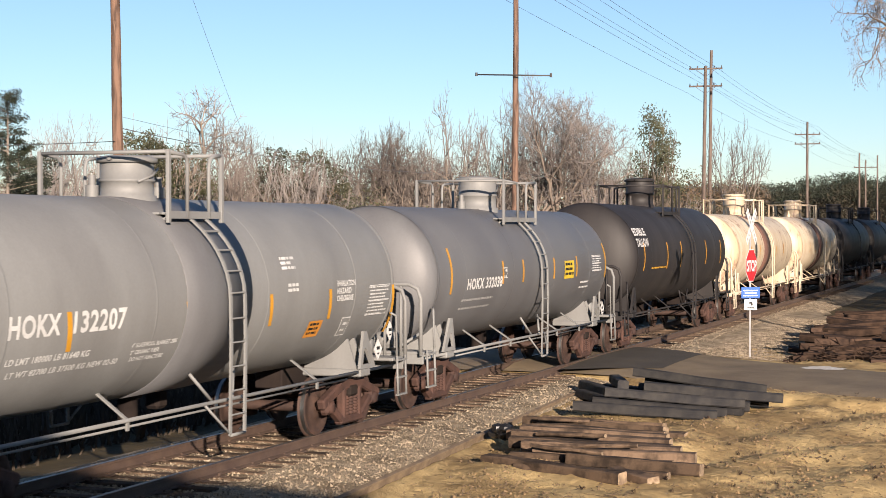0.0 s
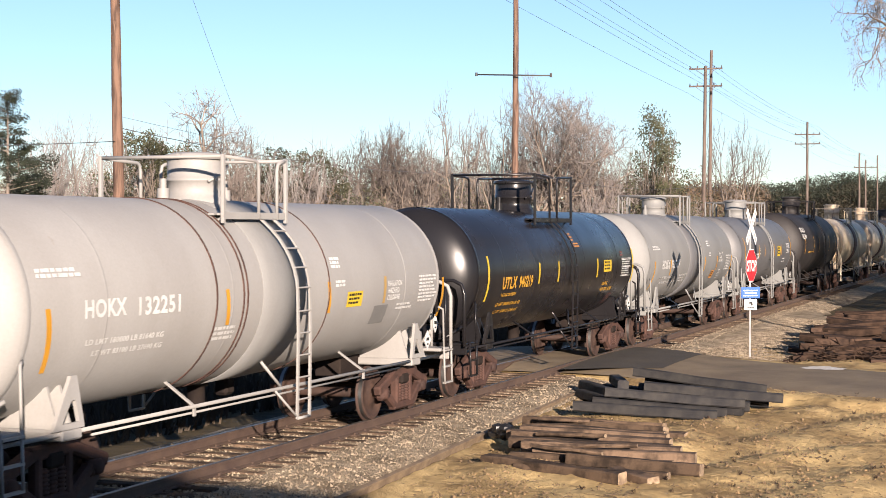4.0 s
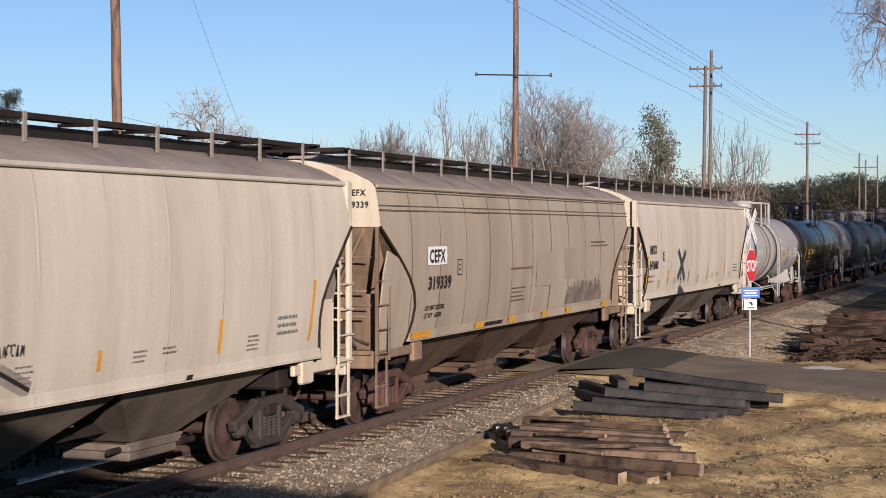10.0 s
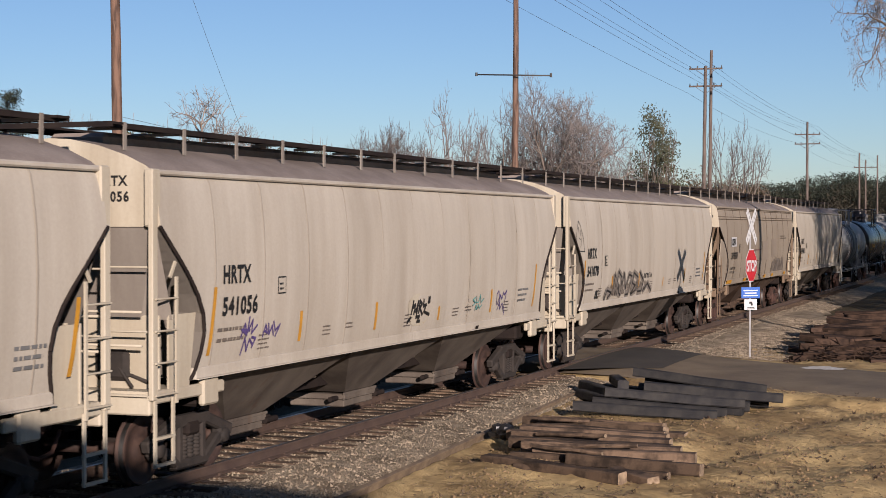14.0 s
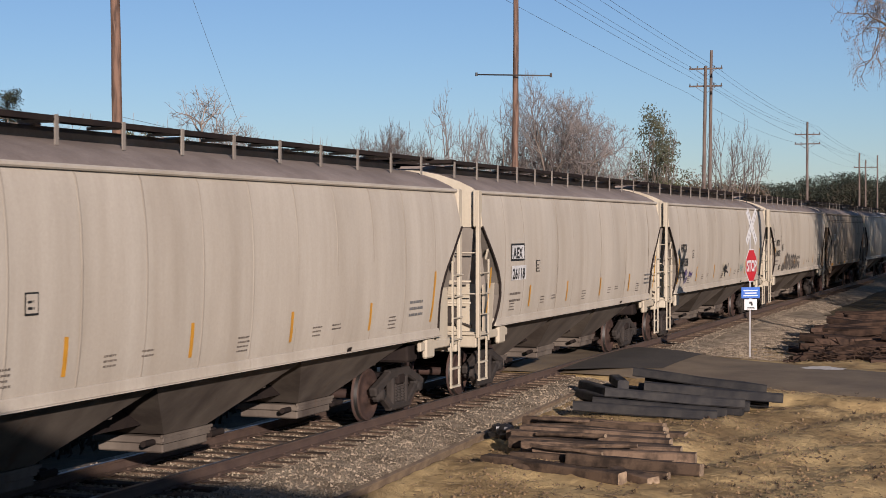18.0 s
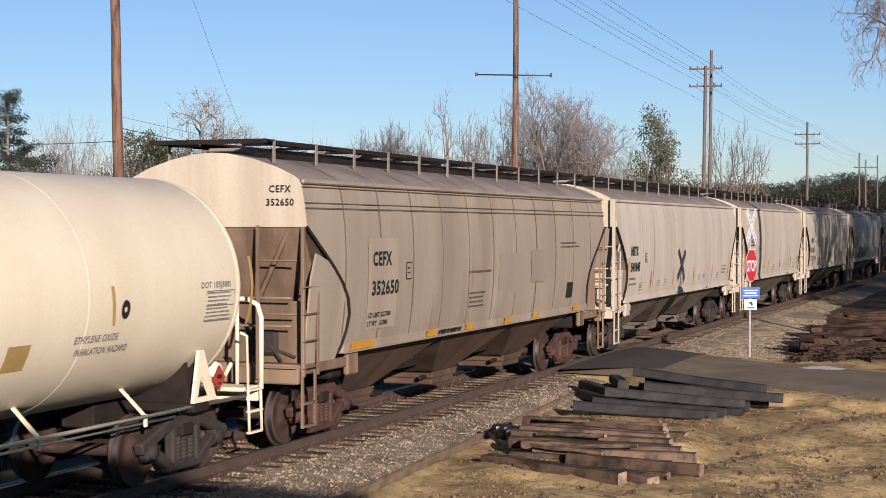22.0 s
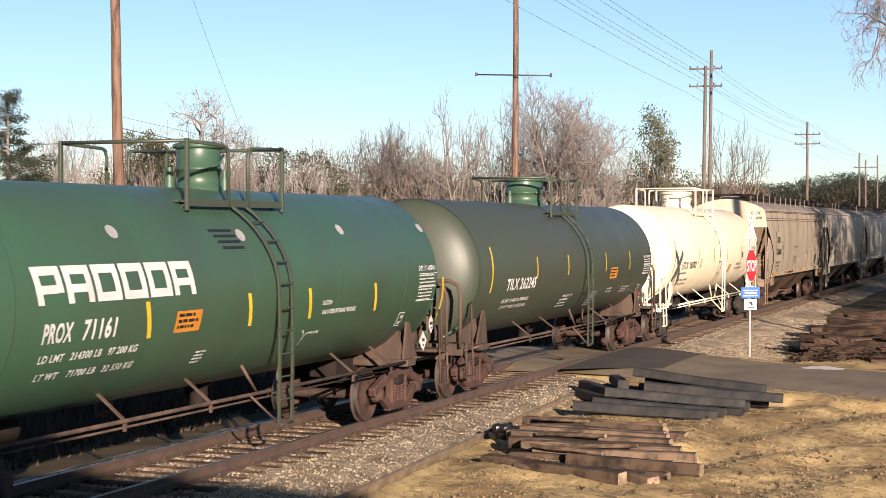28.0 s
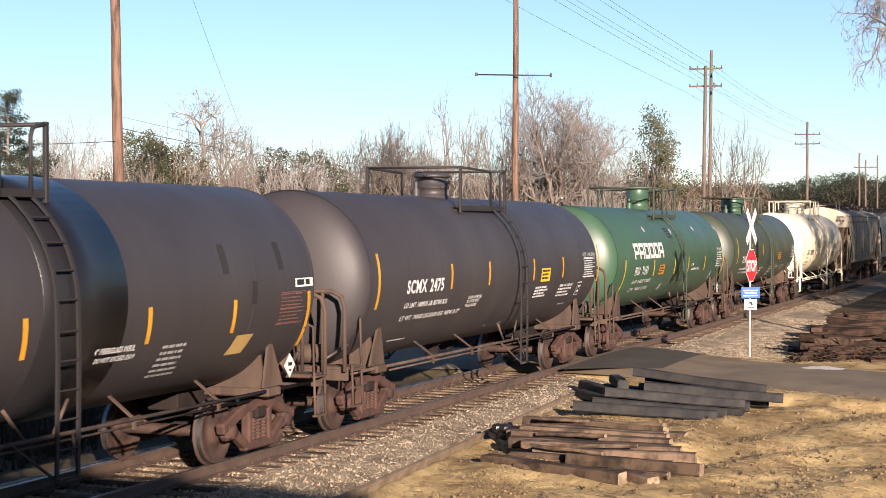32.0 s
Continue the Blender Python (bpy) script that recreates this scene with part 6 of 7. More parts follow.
def stencil(car, skin, x0, x1, h0, h1, material, seed, rows=7):
    """A framed table of small print: thin border lines and rows of marks."""
    m = Mesh()
    w = 0.012
    for a, b, c, d in ((x0, x1, h0, h0 + w), (x0, x1, h1 - w, h1), (x0, x0 + w, h0, h1), (x1 - w, x1, h0, h1), (x0, x1, (h0 + h1) / 2, (h0 + h1) / 2 + w)):
        m.add([skin.fn(a, c, 0.006), skin.fn(b, c, 0.006), skin.fn(b, d, 0.006), skin.fn(a, d, 0.006)], [(0, 1, 2, 3)])
    o = part("stencil_table", m, material, car, "small printed table")
    skin.bars(car, "table_print", x0 + 0.03, h1 - (h1 - h0) / rows * 0.8, x1 - x0 - 0.06, rows, (h1 - h0) / rows * 0.42, (h1 - h0) / rows * 0.58, material, seed=seed)
    return o


def haz(car, half, r, material, label):
    for s in (-1, 1):
        diamond(car, s * (half - 1.75) if s > 0 else -half + 0.35, -1.4 if s > 0 else -0.75, 1.33 if s > 0 else 1.5, 0.36, material, label)


CARS = []


def add(pair):
    CARS.append(pair[0])
    return pair


B = [124.0, 107.0, 90.2, 74.0, 57.6, 41.6, 27.0, 12.45, -2.54, -17.58, -35.48, -53.48, -71.58, -90.05, -106.68, -124.88, -143.38, -160.83, -177.98, -194.73, -211.13, -228.63]
MID = [(a + b) / 2 for a, b in zip(B, B[1:])]
LEN = [a - b for a, b in zip(B, B[1:])]
for k in (0, 1):
    c, s = add(tank_car("tank_car", "grimy black tank car far ahead in the train", MID[k], LEN[k], 1.42, 2.5, M_BLACKW, M_BLACKW))
for k in (2, 3):
    c, s = add(tank_car("tank_car", "cream tank car with rusty brown spill bands", MID[k], LEN[k], 1.4, 2.48, M_CREAM, M_CREAM, band_at=((-0.2, M_SPILL, 1.5),)))
    tapes(c, s, (-4, -2, 2, 4), -0.3, 0.2)
c, s = add(tank_car("tank_car", "weathered black tank car lettered for edible tallow", MID[4], LEN[4], 1.5, 2.55, M_BLACKW, M_BLACKW))
fitted(c, s, "EDIBLE", -6.3, -4.9, 0.62, 0.85, M_WHITEP)
fitted(c, s, "TALLOW", -6.3, -4.9, 0.3, 0.53, M_WHITEP)
s.bars(c, "data_lettering", -4.6, -0.35, 1.8, 1, 0.2, 0.1, M_GOLDP, seed=2)
tapes(c, s, (-5.6, -2.7, -0.8, 3.0, 5.5), -0.38, 0.4)

c, s = add(tank_car("tank_car", "dark grey pressure tank car with white lettering", MID[5], LEN[5], 1.36, 2.42, M_DGREY, M_GREY, lad_x=0.42, dome=(0.42, 0.62), end=0.75))
fitted(c, s, "HOKX 332038", -4.45, -2.3, -0.26, -0.05, M_WHITEP)
s.bars(c, "data_lettering", -4.6, -0.5, 2.3, 2, 0.09, 0.09, M_GREYP, seed=3)
tapes(c, s, (-5.4, 5.95), -0.32, 0.57)
tapes(c, s, (-2.3, -0.92, 1.4, 3.28), -0.22, 0.26)
s.decal(c, "warning_panel", 2.3, -0.25, 0.8, 0.42, M_LEMON, "yellow warning panel")
stencil(c, s, 4.7, 5.6, -0.13, 0.26, M_WHITEP, 5)
s.bars(c, "notice_lettering", 3.8, -0.4, 0.9, 2, 0.08, 0.05, M_WHITEP, seed=14)
boxed_mark(c, s, -2.2, -1.95, -0.1, 0.12, M_WHITEP, M_DGREY, M_WHITEP)
haz(c, LEN[5] / 2, 1.36, M_WHITEP, "white hazard diamond")

c, s = add(tank_car("tank_car", "grey pressure tank car with a darker band at the ladder", MID[6], LEN[6], 1.36, 2.42, M_GREY, M_GREY, lad_x=0.5, platform=-0.08, band_at=((0.1, M_DGREY, 1.84),), dome=(0.37, 0.48), end=0.5, deck=(0.05, 0.73), struts=(-2.0, 3.55)))
head_number(c, s, "132207", M_WHITEP)
fitted(c, s, "HOKX", -4.7, -3.7, -0.27, -0.02, M_WHITEP)
fitted(c, s, "132207", -3.44, -2.3, -0.27, -0.02, M_WHITEP)
fitted(c, s, "LD LMT 180000 LB 81640 KG", -4.63, -2.97, -0.59, -0.51, M_WHITEP)
fitted(c, s, "LT WT 82700 LB 37500 KG NEW 02-50", -4.52, -2.24, -0.76, -0.68, M_WHITEP)
fitted(c, s, "4\" GLASSWOOL BLANKET 2000", -2.03, -0.92, -0.56, -0.5, M_WHITEP)
fitted(c, s, "2\" CERAMIC FIBER", -2.0, -1.3, -0.66, -0.6, M_WHITEP)
fitted(c, s, "DO NOT PUNCTURE", -1.95, -1.15, -0.76, -0.7, M_WHITEP)
s.bars(c, "notice_lettering", -5.8, 0.37, 0.95, 2, 0.045, 0.03, M_WHITEP, seed=14)
s.bars(c, "notice_lettering", 2.05, 0.48, 0.48, 3, 0.045, 0.03, M_WHITEP, seed=15)
s.bars(c, "notice_lettering", 2.18, 0.07, 0.42, 2, 0.045, 0.03, M_WHITEP, seed=16)
fitted(c, s, "INHALATION", 3.95, 4.66, 0.02, 0.11, M_WHITEP)
fitted(c, s, "HAZARD", 3.95, 4.5, -0.1, -0.01, M_WHITEP)
fitted(c, s, "CHLORINE", 3.95, 4.6, -0.22, -0.13, M_WHITEP)
tapes(c, s, (-5.55,), -0.92, -0.03, slant=-0.15)
tapes(c, s, (6.5,), -0.94, -0.03, slant=-0.28)
tapes(c, s, (-3.5, -0.74, 1.68, 3.74), -0.5, -0.02, slant=-0.1)
s.decal(c, "warning_panel", 3.12, -0.8, 0.5, 0.29, M_ORANGE, "orange warning panel")
boxed_mark(c, s, 4.4, 4.74, -0.86, -0.51, M_WHITEP, M_GREY, M_WHITEP)
stencil(c, s, 5.25, 6.15, -0.53, -0.01, M_WHITEP, 6, 9)
haz(c, LEN[6] / 2, 1.36, M_WHITEP, "white hazard diamond")
# rusty run of spilt product down the rear head
tl, hd, rr, zc = s.head
run = Mesh()
vs = []
for i in range(9):
    z = -0.15 - 0.8 * i / 8
    w = 0.14 + 0.16 * math.sin(i / 8 * 3.1)
    for k in (0, 1, 2):
        y = -0.3 + w * (1 - k)
        r = math.hypot(y, z) / rr
        vs.append((-tl + hd * (1 - math.sqrt(1 - r * r)) - 0.006, y, zc + z))
run.add(vs, [(3 * i + j, 3 * i + j + 1, 3 * i + j + 4, 3 * i + j + 3) for i in range(8) for j in range(2)], True)
part("spill_stain", run, M_SPILL, c, "rusty brown stain on the tank head")

c, s = add(tank_car("tank_car", "glossy black tank car with yellow lettering", MID[7], LEN[7], 1.36, 2.42, M_BLACK, M_BLACK, lad_x=0.26, platform=0.08, dome=(0.43, 0.62), end=0.7, deck=(0.06, 1.48), rail_h=0.8, struts=(-2.2, 3.4)))
head_number(c, s, "940219", M_GOLDP)
fitted(c, s, "UTLX", -4.76, -3.8, -0.33, -0.08, M_GOLDP)
fitted(c, s, "940219", -3.63, -2.68, -0.33, -0.09, M_GOLDP)
fitted(c, s, "THE TANK CAR PEOPLE", -4.72, -3.72, -0.5, -0.43, M_GOLDP)
fitted(c, s, "LD LMT 180000 LB 81640 KG", -4.8, -3.17, -0.72, -0.64, M_GOLDP)
fitted(c, s, "LT WT  83000 LB 37650 KG", -4.67, -3.1, -0.91, -0.83, M_GOLDP)
tapes(c, s, (-5.74,), -0.57, 0.38, M_LEMON)
tapes(c, s, (6.4,), -0.55, 0.4, M_LEMON, slant=-0.08)
tapes(c, s, (-2.25, -0.74, 2.7), -0.3, 0.17, M_LEMON)
s.decal(c, "warning_panel", 3.35, -0.18, 0.76, 0.3, M_LEMON, "yellow warning panel")
stencil(c, s, 5.15, 6.17, -0.34, 0.14, M_WHITEP, 23, 8)
s.bars(c, "notice_lettering", 5.02, 0.28, 0.4, 2, 0.045, 0.03, M_FADEDRED, seed=123)
s.bars(c, "notice_lettering", 4.6, -0.85, 0.4, 5, 0.04, 0.04, M_FADEDRED, seed=124)
fitted(c, s, "CHLORINE", 3.44, 3.97, -0.53, -0.44, M_GOLDP)
fitted(c, s, "INHALATION HAZARD", 3.5, 4.62, -0.7, -0.6, M_GOLDP)
s.bars(c, "notice_lettering", 0.75, 0.82, 0.3, 3, 0.045, 0.04, M_ORANGE, seed=24)
s.bars(c, "notice_lettering", 0.72, 0.56, 0.68, 2, 0.04, 0.03, M_ORANGE, seed=25)
haz(c, LEN[7] / 2, 1.36, M_WHITEP, "white hazard diamond")

c, s = add(tank_car("tank_car", "light grey tank car with rusty double bands", MID[8], LEN[8], 1.36, 2.42, M_LGREY, M_LGREY, lad_x=0.7, platform=-0.24, band_at=((-2.08, M_TRUCK, 0.03), (-1.3, M_TRUCK, 0.03), (-1.18, M_TRUCK, 0.03), (0.0, M_GREY, 1.4), (1.58, M_TRUCK, 0.02)), dome=(0.42, 0.6), end=0.6, plat_half=1.0, struts=(-2.4, 3.3)))
head_number(c, s, "132251", M_WHITEP)
fitted(c, s, "HOKX", -5.3, -4.38, -0.11, 0.1, M_WHITEP)
fitted(c, s, "132251", -4.1, -3.07, -0.13, 0.09, M_WHITEP)
fitted(c, s, "LD LMT 180000 LB 81640 KG", -5.2, -3.4, -0.45, -0.38, M_WHITEP)
fitted(c, s, "LT WT 83100 LB 37690 KG", -4.99, -3.37, -0.6, -0.53, M_WHITEP)
s.bars(c, "notice_lettering", -6.2, 0.45, 0.9, 2, 0.045, 0.02, M_WHITEP, seed=29)
s.bars(c, "notice_lettering", -2.04, -0.46, 0.75, 3, 0.045, 0.03, M_WHITEP, seed=28)
tapes(c, s, (-1.75, 1.6), -0.4, 0.1, slant=-0.08)
tapes(c, s, (3.82,), -0.34, 0.12, M_FADED)
tapes(c, s, (-5.95, 6.75), -0.75, 0.03, slant=-0.15)
s.decal(c, "warning_panel", 2.3, -0.34, 0.62, 0.25, M_LEMON, "yellow warning panel")
s.decal(c, "paint_patch", 3.5, -0.71, 0.6, 0.34, M_DULL, "dull grey paint patch")
fitted(c, s, "INHALATION", 3.98, 4.61, -0.05, 0.04, M_WHITEP)
fitted(c, s, "HAZARD", 4.0, 4.5, -0.17, -0.08, M_WHITEP)
fitted(c, s, "CHLORINE", 4.0, 4.55, -0.29, -0.2, M_WHITEP)
s.bars(c, "notice_lettering", 4.49, -0.41, 0.72, 2, 0.04, 0.03, M_WHITEP, seed=30)
s.bars(c, "test_stencil", 5.45, 0.06, 0.9, 8, 0.035, 0.028, M_WHITEP, seed=26)
s.bars(c, "notice_lettering", 1.72, 0.44, 0.4, 3, 0.045, 0.02, M_WHITEP, seed=27)
s.bars(c, "notice_lettering", 1.82, 0.07, 0.42, 2, 0.04, 0.02, M_WHITEP, seed=37)
haz(c, LEN[8] / 2, 1.36, M_WHITEP, "white hazard diamond")

PALE = "pale covered hopper with smooth sides, dusty roof"


def pale_hopper(k, lines, extra="", boxed=False):
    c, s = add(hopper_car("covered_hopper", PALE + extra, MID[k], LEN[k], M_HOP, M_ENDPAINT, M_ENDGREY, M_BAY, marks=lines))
    x = -7.03 if not boxed else -5.85
    if boxed:
        s.decal(c, "name_box", x - 0.1, 2.68, 0.9, 0.36, M_BLACKP)
        s.decal(c, "name_field", x - 0.06, 2.72, 0.82, 0.28, M_WHITEP, "white painted field", lift=0.007)
        s.decal(c, "number_field", x - 0.06, 2.28, 0.98, 0.3, M_WHITEP, "white painted field", lift=0.005)
    for i, ln in enumerate(lines):
        o = fitted(c, s, ln, x, x + (0.8 if i == 0 else 1.02) * (0.8 if boxed else 1), 2.63 - 0.43 * i + 0.11 * boxed, 2.87 - 0.43 * i + 0.09 * boxed, M_BLACKP)
        o.location.y = -0.005
    s.bars(c, "data_lettering", x - 0.1, 1.98, 0.9, 2, 0.06, 0.08, M_CLOUD, seed=k)
    s.decal(c, "stencil_box", x + 1.65, 2.42, 0.26, 0.25, M_BLACKP)
    s.decal(c, "stencil_face", x + 1.67, 2.44, 0.22, 0.21, M_HOP, lift=0.008)
    s.bars(c, "stencil_marks", x + 1.7, 2.55, 0.14, 2, 0.03, 0.04, M_BLACKP, seed=3, lift=0.01)
    tapes(c, s, (-7.37, 6.95), 1.68, 2.58, M_YELLOW, 0.085, 0.1)
    tapes(c, s, (-4.6, -1.73, 1.22, 4.15), 1.69, 2.14, M_YELLOW, 0.085)
    for i, xx in enumerate((-5.9, -3.75, -2.9, -0.4, 2.0, 2.7, 5.0)):
        s.bars(c, "notice_lettering", xx, 1.85, 0.36, 4 - i % 3, 0.022, 0.04, M_CLOUD, seed=30 + i)
    s.bars(c, "notice_lettering", 5.9, 2.05, 0.7, 3, 0.05, 0.06, M_DULL, seed=50 + k)
    s.decal(c, "plate_holder", 3.3, 1.4, 0.16, 0.07, M_UNDER, lift=0.075)
    return c, s


TAN = "tan-brown ribbed covered hopper, rusty ends"


def tan_hopper(k, lines, extra="", boxed=True):
    c, s = add(hopper_car("covered_hopper", TAN + extra, MID[k], LEN[k], M_HOPTAN, M_ENDPAINT, M_ENDRUSTSHADE, M_BAYTAN, True, 11, marks=lines, frame_paint=M_ENDRUSTSHADE, bow=1.6))
    if boxed:
        s.decal(c, "name_field", -6.26, 2.7, 0.98, 0.33, M_SIGNWHITE, "white painted field")
    else:
        s.decal(c, "paint_patch", -6.35, 1.7, 1.25, 1.5, M_TANPALE, "paler repainted patch")
    fitted(c, s, lines[0], -6.18, -5.38, 2.75, 2.98, M_BLACKP).location.y = -0.006
    fitted(c, s, lines[1], -6.2, -5.05, 2.27, 2.5, M_BLACKP).location.y = -0.006
    fitted(c, s, "LD LMT 223700", -6.3, -5.35, 1.9, 1.98, M_BLACKP).location.y = -0.006
    fitted(c, s, "LT WT   62300", -6.3, -5.45, 1.76, 1.84, M_BLACKP).location.y = -0.006
    s.decal(c, "stencil_box", -4.7, 2.48, 0.26, 0.3, M_BLACKP)
    s.decal(c, "stencil_face", -4.68, 2.5, 0.22, 0.26, M_HOPTAN, lift=0.008)
    s.bars(c, "stencil_marks", -4.65, 2.66, 0.14, 2, 0.03, 0.05, M_BLACKP, seed=3, lift=0.01)
    for x, w in ((-6.95, 0.93), (-3.6, 0.48), (-1.55, 0.48), (0.8, 0.48), (2.7, 0.42), (5.85, 0.5)):
        s.decal(c, "reflective_strip", x, 1.42, w, 0.12, M_YELLOW, "amber reflective strip", lift=0.075)
    s.bars(c, "sill_lettering", -3.0, 1.43, 1.2, 1, 0.08, 0.05, M_BLACKP, seed=k, lift=0.075)
    s.bars(c, "notice_lettering", 4.7, 3.0, 1.6, 2, 0.035, 0.05, M_SEAM, seed=k + 3)
    s.bars(c, "notice_lettering", -1.4, 2.1, 0.95, 4, 0.03, 0.055, M_SEAM, seed=k + 5)
    s.bars(c, "notice_lettering", -1.5, 2.5, 1.7, 1, 0.07, 0.05, M_FADEDRED, seed=k + 6)
    s.decal(c, "paint_patch", 2.5, 2.2, 1.1, 0.7, M_TANPATCH, "slightly darker repaired patch")
    s.decal(c, "paint_patch", 0.3, 2.1, 1.3, 0.75, M_TANPATCH, "slightly darker repaired patch")
    return c, s


c, s = pale_hopper(9, ("HRTX", "541060"))
c, s = tan_hopper(10, ("CEFX", "319339"), " and grey graffiti")
for grow, mt, lift, lab in ((0.03, M_TANPALE, 0.004, "pale spray-paint outline"), (0.0, M_CLOUD, 0.007, "grey spray-paint cloud")):
    cl = Mesh()
    vs = []
    for i in range(49):
        xx = 2.7 - grow + (3.2 + 2 * grow) * i / 48
        rise = 0.34 + 0.2 * abs(math.sin(i * 0.55 + noise.noise(Vector((i * 0.2, 0, 0))) * 2)) + 0.16 * noise.noise(Vector((i * 0.33, 3, 0))) + grow
        vs += [s.fn(xx, 1.6 - grow + j * (rise + grow) / 3 * min(1, (i + 1) / 4, (49 - i) / 4), lift) for j in range(4)]
    cl.add(vs, [(4 * i + j, 4 * i + 4 + j, 4 * i + 5 + j, 4 * i + 1 + j) for i in range(48) for j in range(3)])
    part("graffiti", cl, mt, c, lab)
c, s = pale_hopper(11, ("HRTX", "541078"), " and black graffiti")
s.scrawl(c, -6.15, 1.6, 0.36, 0.24, M_BLACKP, 25, "black spray-paint scrawl", 0.025)
s.strokes(c, -5.2, 1.57, (((0, 0), (1.6, 2.2), (6.3, 1.5), (3.2, 0.2)), ((8.2, 1), (8.4, 6), (9.8, 5.1), (10.3, 0.9)),
                          ((10.7, 0.7), (12.3, 6.6), (15.7, 5.2), (16, 0.4), (14.1, 1.1), (12.4, 3.4), (12, 0.7))), M_BLACKP, "black angular spray-paint lettering", 0.05, M_ENDGREY)
s.strokes(c, -3.63, 1.6, (((0, 1.1), (2.4, 5.8), (5.1, 1.8), (7.7, 5.3), (10.9, 4.8), (8.3, 0.1), (5.6, 0.1)),
                          ((11.5, 0.2), (15.4, 2.2), (11.7, 3), (13.1, 5.6), (17.7, 4.4), (16.6, 1), (11.9, 0))), M_BLACKP, "black angular spray-paint lettering", 0.05, M_ENDGREY)
s.strokes(c, -1.78, 1.6, (((0, 0.9), (1.4, 5.5), (5.8, 3.3), (4.8, 0.5), (0.4, 0.4)), ((6.6, 0.4), (11.1, 2.3), (16.8, 0))), M_BLACKP, "black angular spray-paint lettering", 0.05, M_ENDGREY)
s.scrawl(c, -5.0, 1.62, 4.2, 0.3, M_CLOUD, 55, "grey spray-paint shading", 0.03, True)
s.scrawl(c, -1.2, 1.98, 0.95, 0.14, M_BLACKP, 15, "black spray-paint scrawl", 0.022)
s.strokes(c, -8.05, 2.8, (((2.4, 7.2), (1.2, 5.5), (0.1, 3.8), (1, 0.8), (2.7, 0.1), (7.2, 0), (6, 3.4), (3.8, 6.4), (2.4, 7.2)), ((2.2, 5.8), (2.4, 4.2)), ((3.9, 5.1), (3.8, 3.9)), ((2.3, 3.2), (3.5, 2.9)), ((4.5, 3), (3.9, 1.4), (3.3, 1.1))), M_BLACKP, "thin black spray-paint outline", 0.022)
c, s = pale_hopper(12, ("HRTX", "541056"), " and small graffiti tags")
s.strokes(c, -6.48, 1.61, (((0.3, 2.6), (1.4, 4.4), (2.0, 2.8), (0.4, 3.6), (2.8, 3.4)), ((2.6, 5.2), (2.2, 3.2), (3.6, 4.8), (3.4, 3.0), (5.0, 4.0)), ((0.8, 0.2), (1.6, 2.4), (2.4, 0.6), (3.0, 2.2), (4.2, 1.2)), ((3.6, 2.4), (4.8, 2.2), (4.0, 1.0))), M_PURPLE, "purple spray-paint tag", 0.035)
s.strokes(c, -5.79, 1.8, (((0, 0.4), (0.8, 2.0), (1.4, 0.8), (0.4, 1.2)), ((1.6, 2.1), (2.0, 0.6), (2.8, 1.8), (3.4, 0.4)), ((3.2, 2.3), (3.8, 1.0), (5.3, 1.8), (4.0, 0.2))), M_PURPLE, "purple spray-paint tag", 0.035)
halo = Mesh()
halo.add([s.fn(0.3 + 0.56 * math.cos(a) * (1 + 0.1 * math.sin(3 * a)), 1.93 + 0.33 * math.sin(a) * (1 + 0.12 * math.cos(2 * a)), 0.004) for a in (math.tau * k / 28 for k in range(28))], [tuple(range(28))])
part("graffiti", halo, M_ENDPAINT, c, "pale spray-paint cloud")
s.strokes(c, -0.25, 1.72, (((1.4, 1.6), (2.0, 3.6), (1.9, 2.6), (3.0, 3.0), (2.6, 1.5)), ((3.4, 1.8), (4.4, 3.5), (3.9, 1.4), (3.4, 2.2)), ((4.8, 1.6), (5.2, 3.6), (6.2, 3.0), (5.2, 2.4), (6.6, 1.2)), ((7.0, 3.7), (6.9, 2.6), (8.2, 2.8), (7.4, 1.6), (10, 1.0)), ((9.4, 4.0), (9.2, 3.2)), ((10, 4.0), (9.8, 3.2)), ((0, 0.1), (1.2, 0.8)), ((3.8, 0.8), (5.4, 0.9), (4.6, 0), (5.8, 0))), M_BLACKP, "black spray-paint tag", 0.06)
s.strokes(c, 3.08, 1.76, (((1.4, 2.6), (0.2, 2.2), (1.6, 1.6), (0.2, 1.1)), ((2.2, 2.8), (2.2, 1.6), (3.2, 1.6)), ((3.4, 1.6), (4.2, 3.0), (4.8, 1.5), (6.3, 2.2)), ((1.8, 0.2), (2.2, 1.1), (2.8, 0.2)), ((3.2, 0.4), (3.4, 1.2), (4.2, 0.4), (5.4, 1.0))), M_TEAL, "teal spray-paint tag", 0.025)
s.strokes(c, 4.5, 1.6, (((0.4, 2.2), (0.2, 4.4), (1.2, 5.0), (1.8, 3.6), (1.0, 2.2)), ((2.0, 2.0), (2.4, 4.2), (3.4, 3.2), (4.2, 4.6), (5.0, 4.0), (6.2, 4.8), (5.2, 1.4)), ((1.2, 1.2), (2.2, 2.6), (2.8, 1.2), (4.0, 2.4), (5.0, 1.0)), ((5.6, 1.4), (5.8, 0))), M_PURPLE, "purple spray-paint tag", 0.028)
c, s = pale_hopper(13, ("AEX", "26118"), boxed=True)
c, s = pale_hopper(14, ("HRTX", "541045"))
c, s = tan_hopper(15, ("CEFX", "352650"), boxed=False)
s.decal(c, "old_box", 5.3, 1.75, 0.5, 0.36, M_BLACKP)

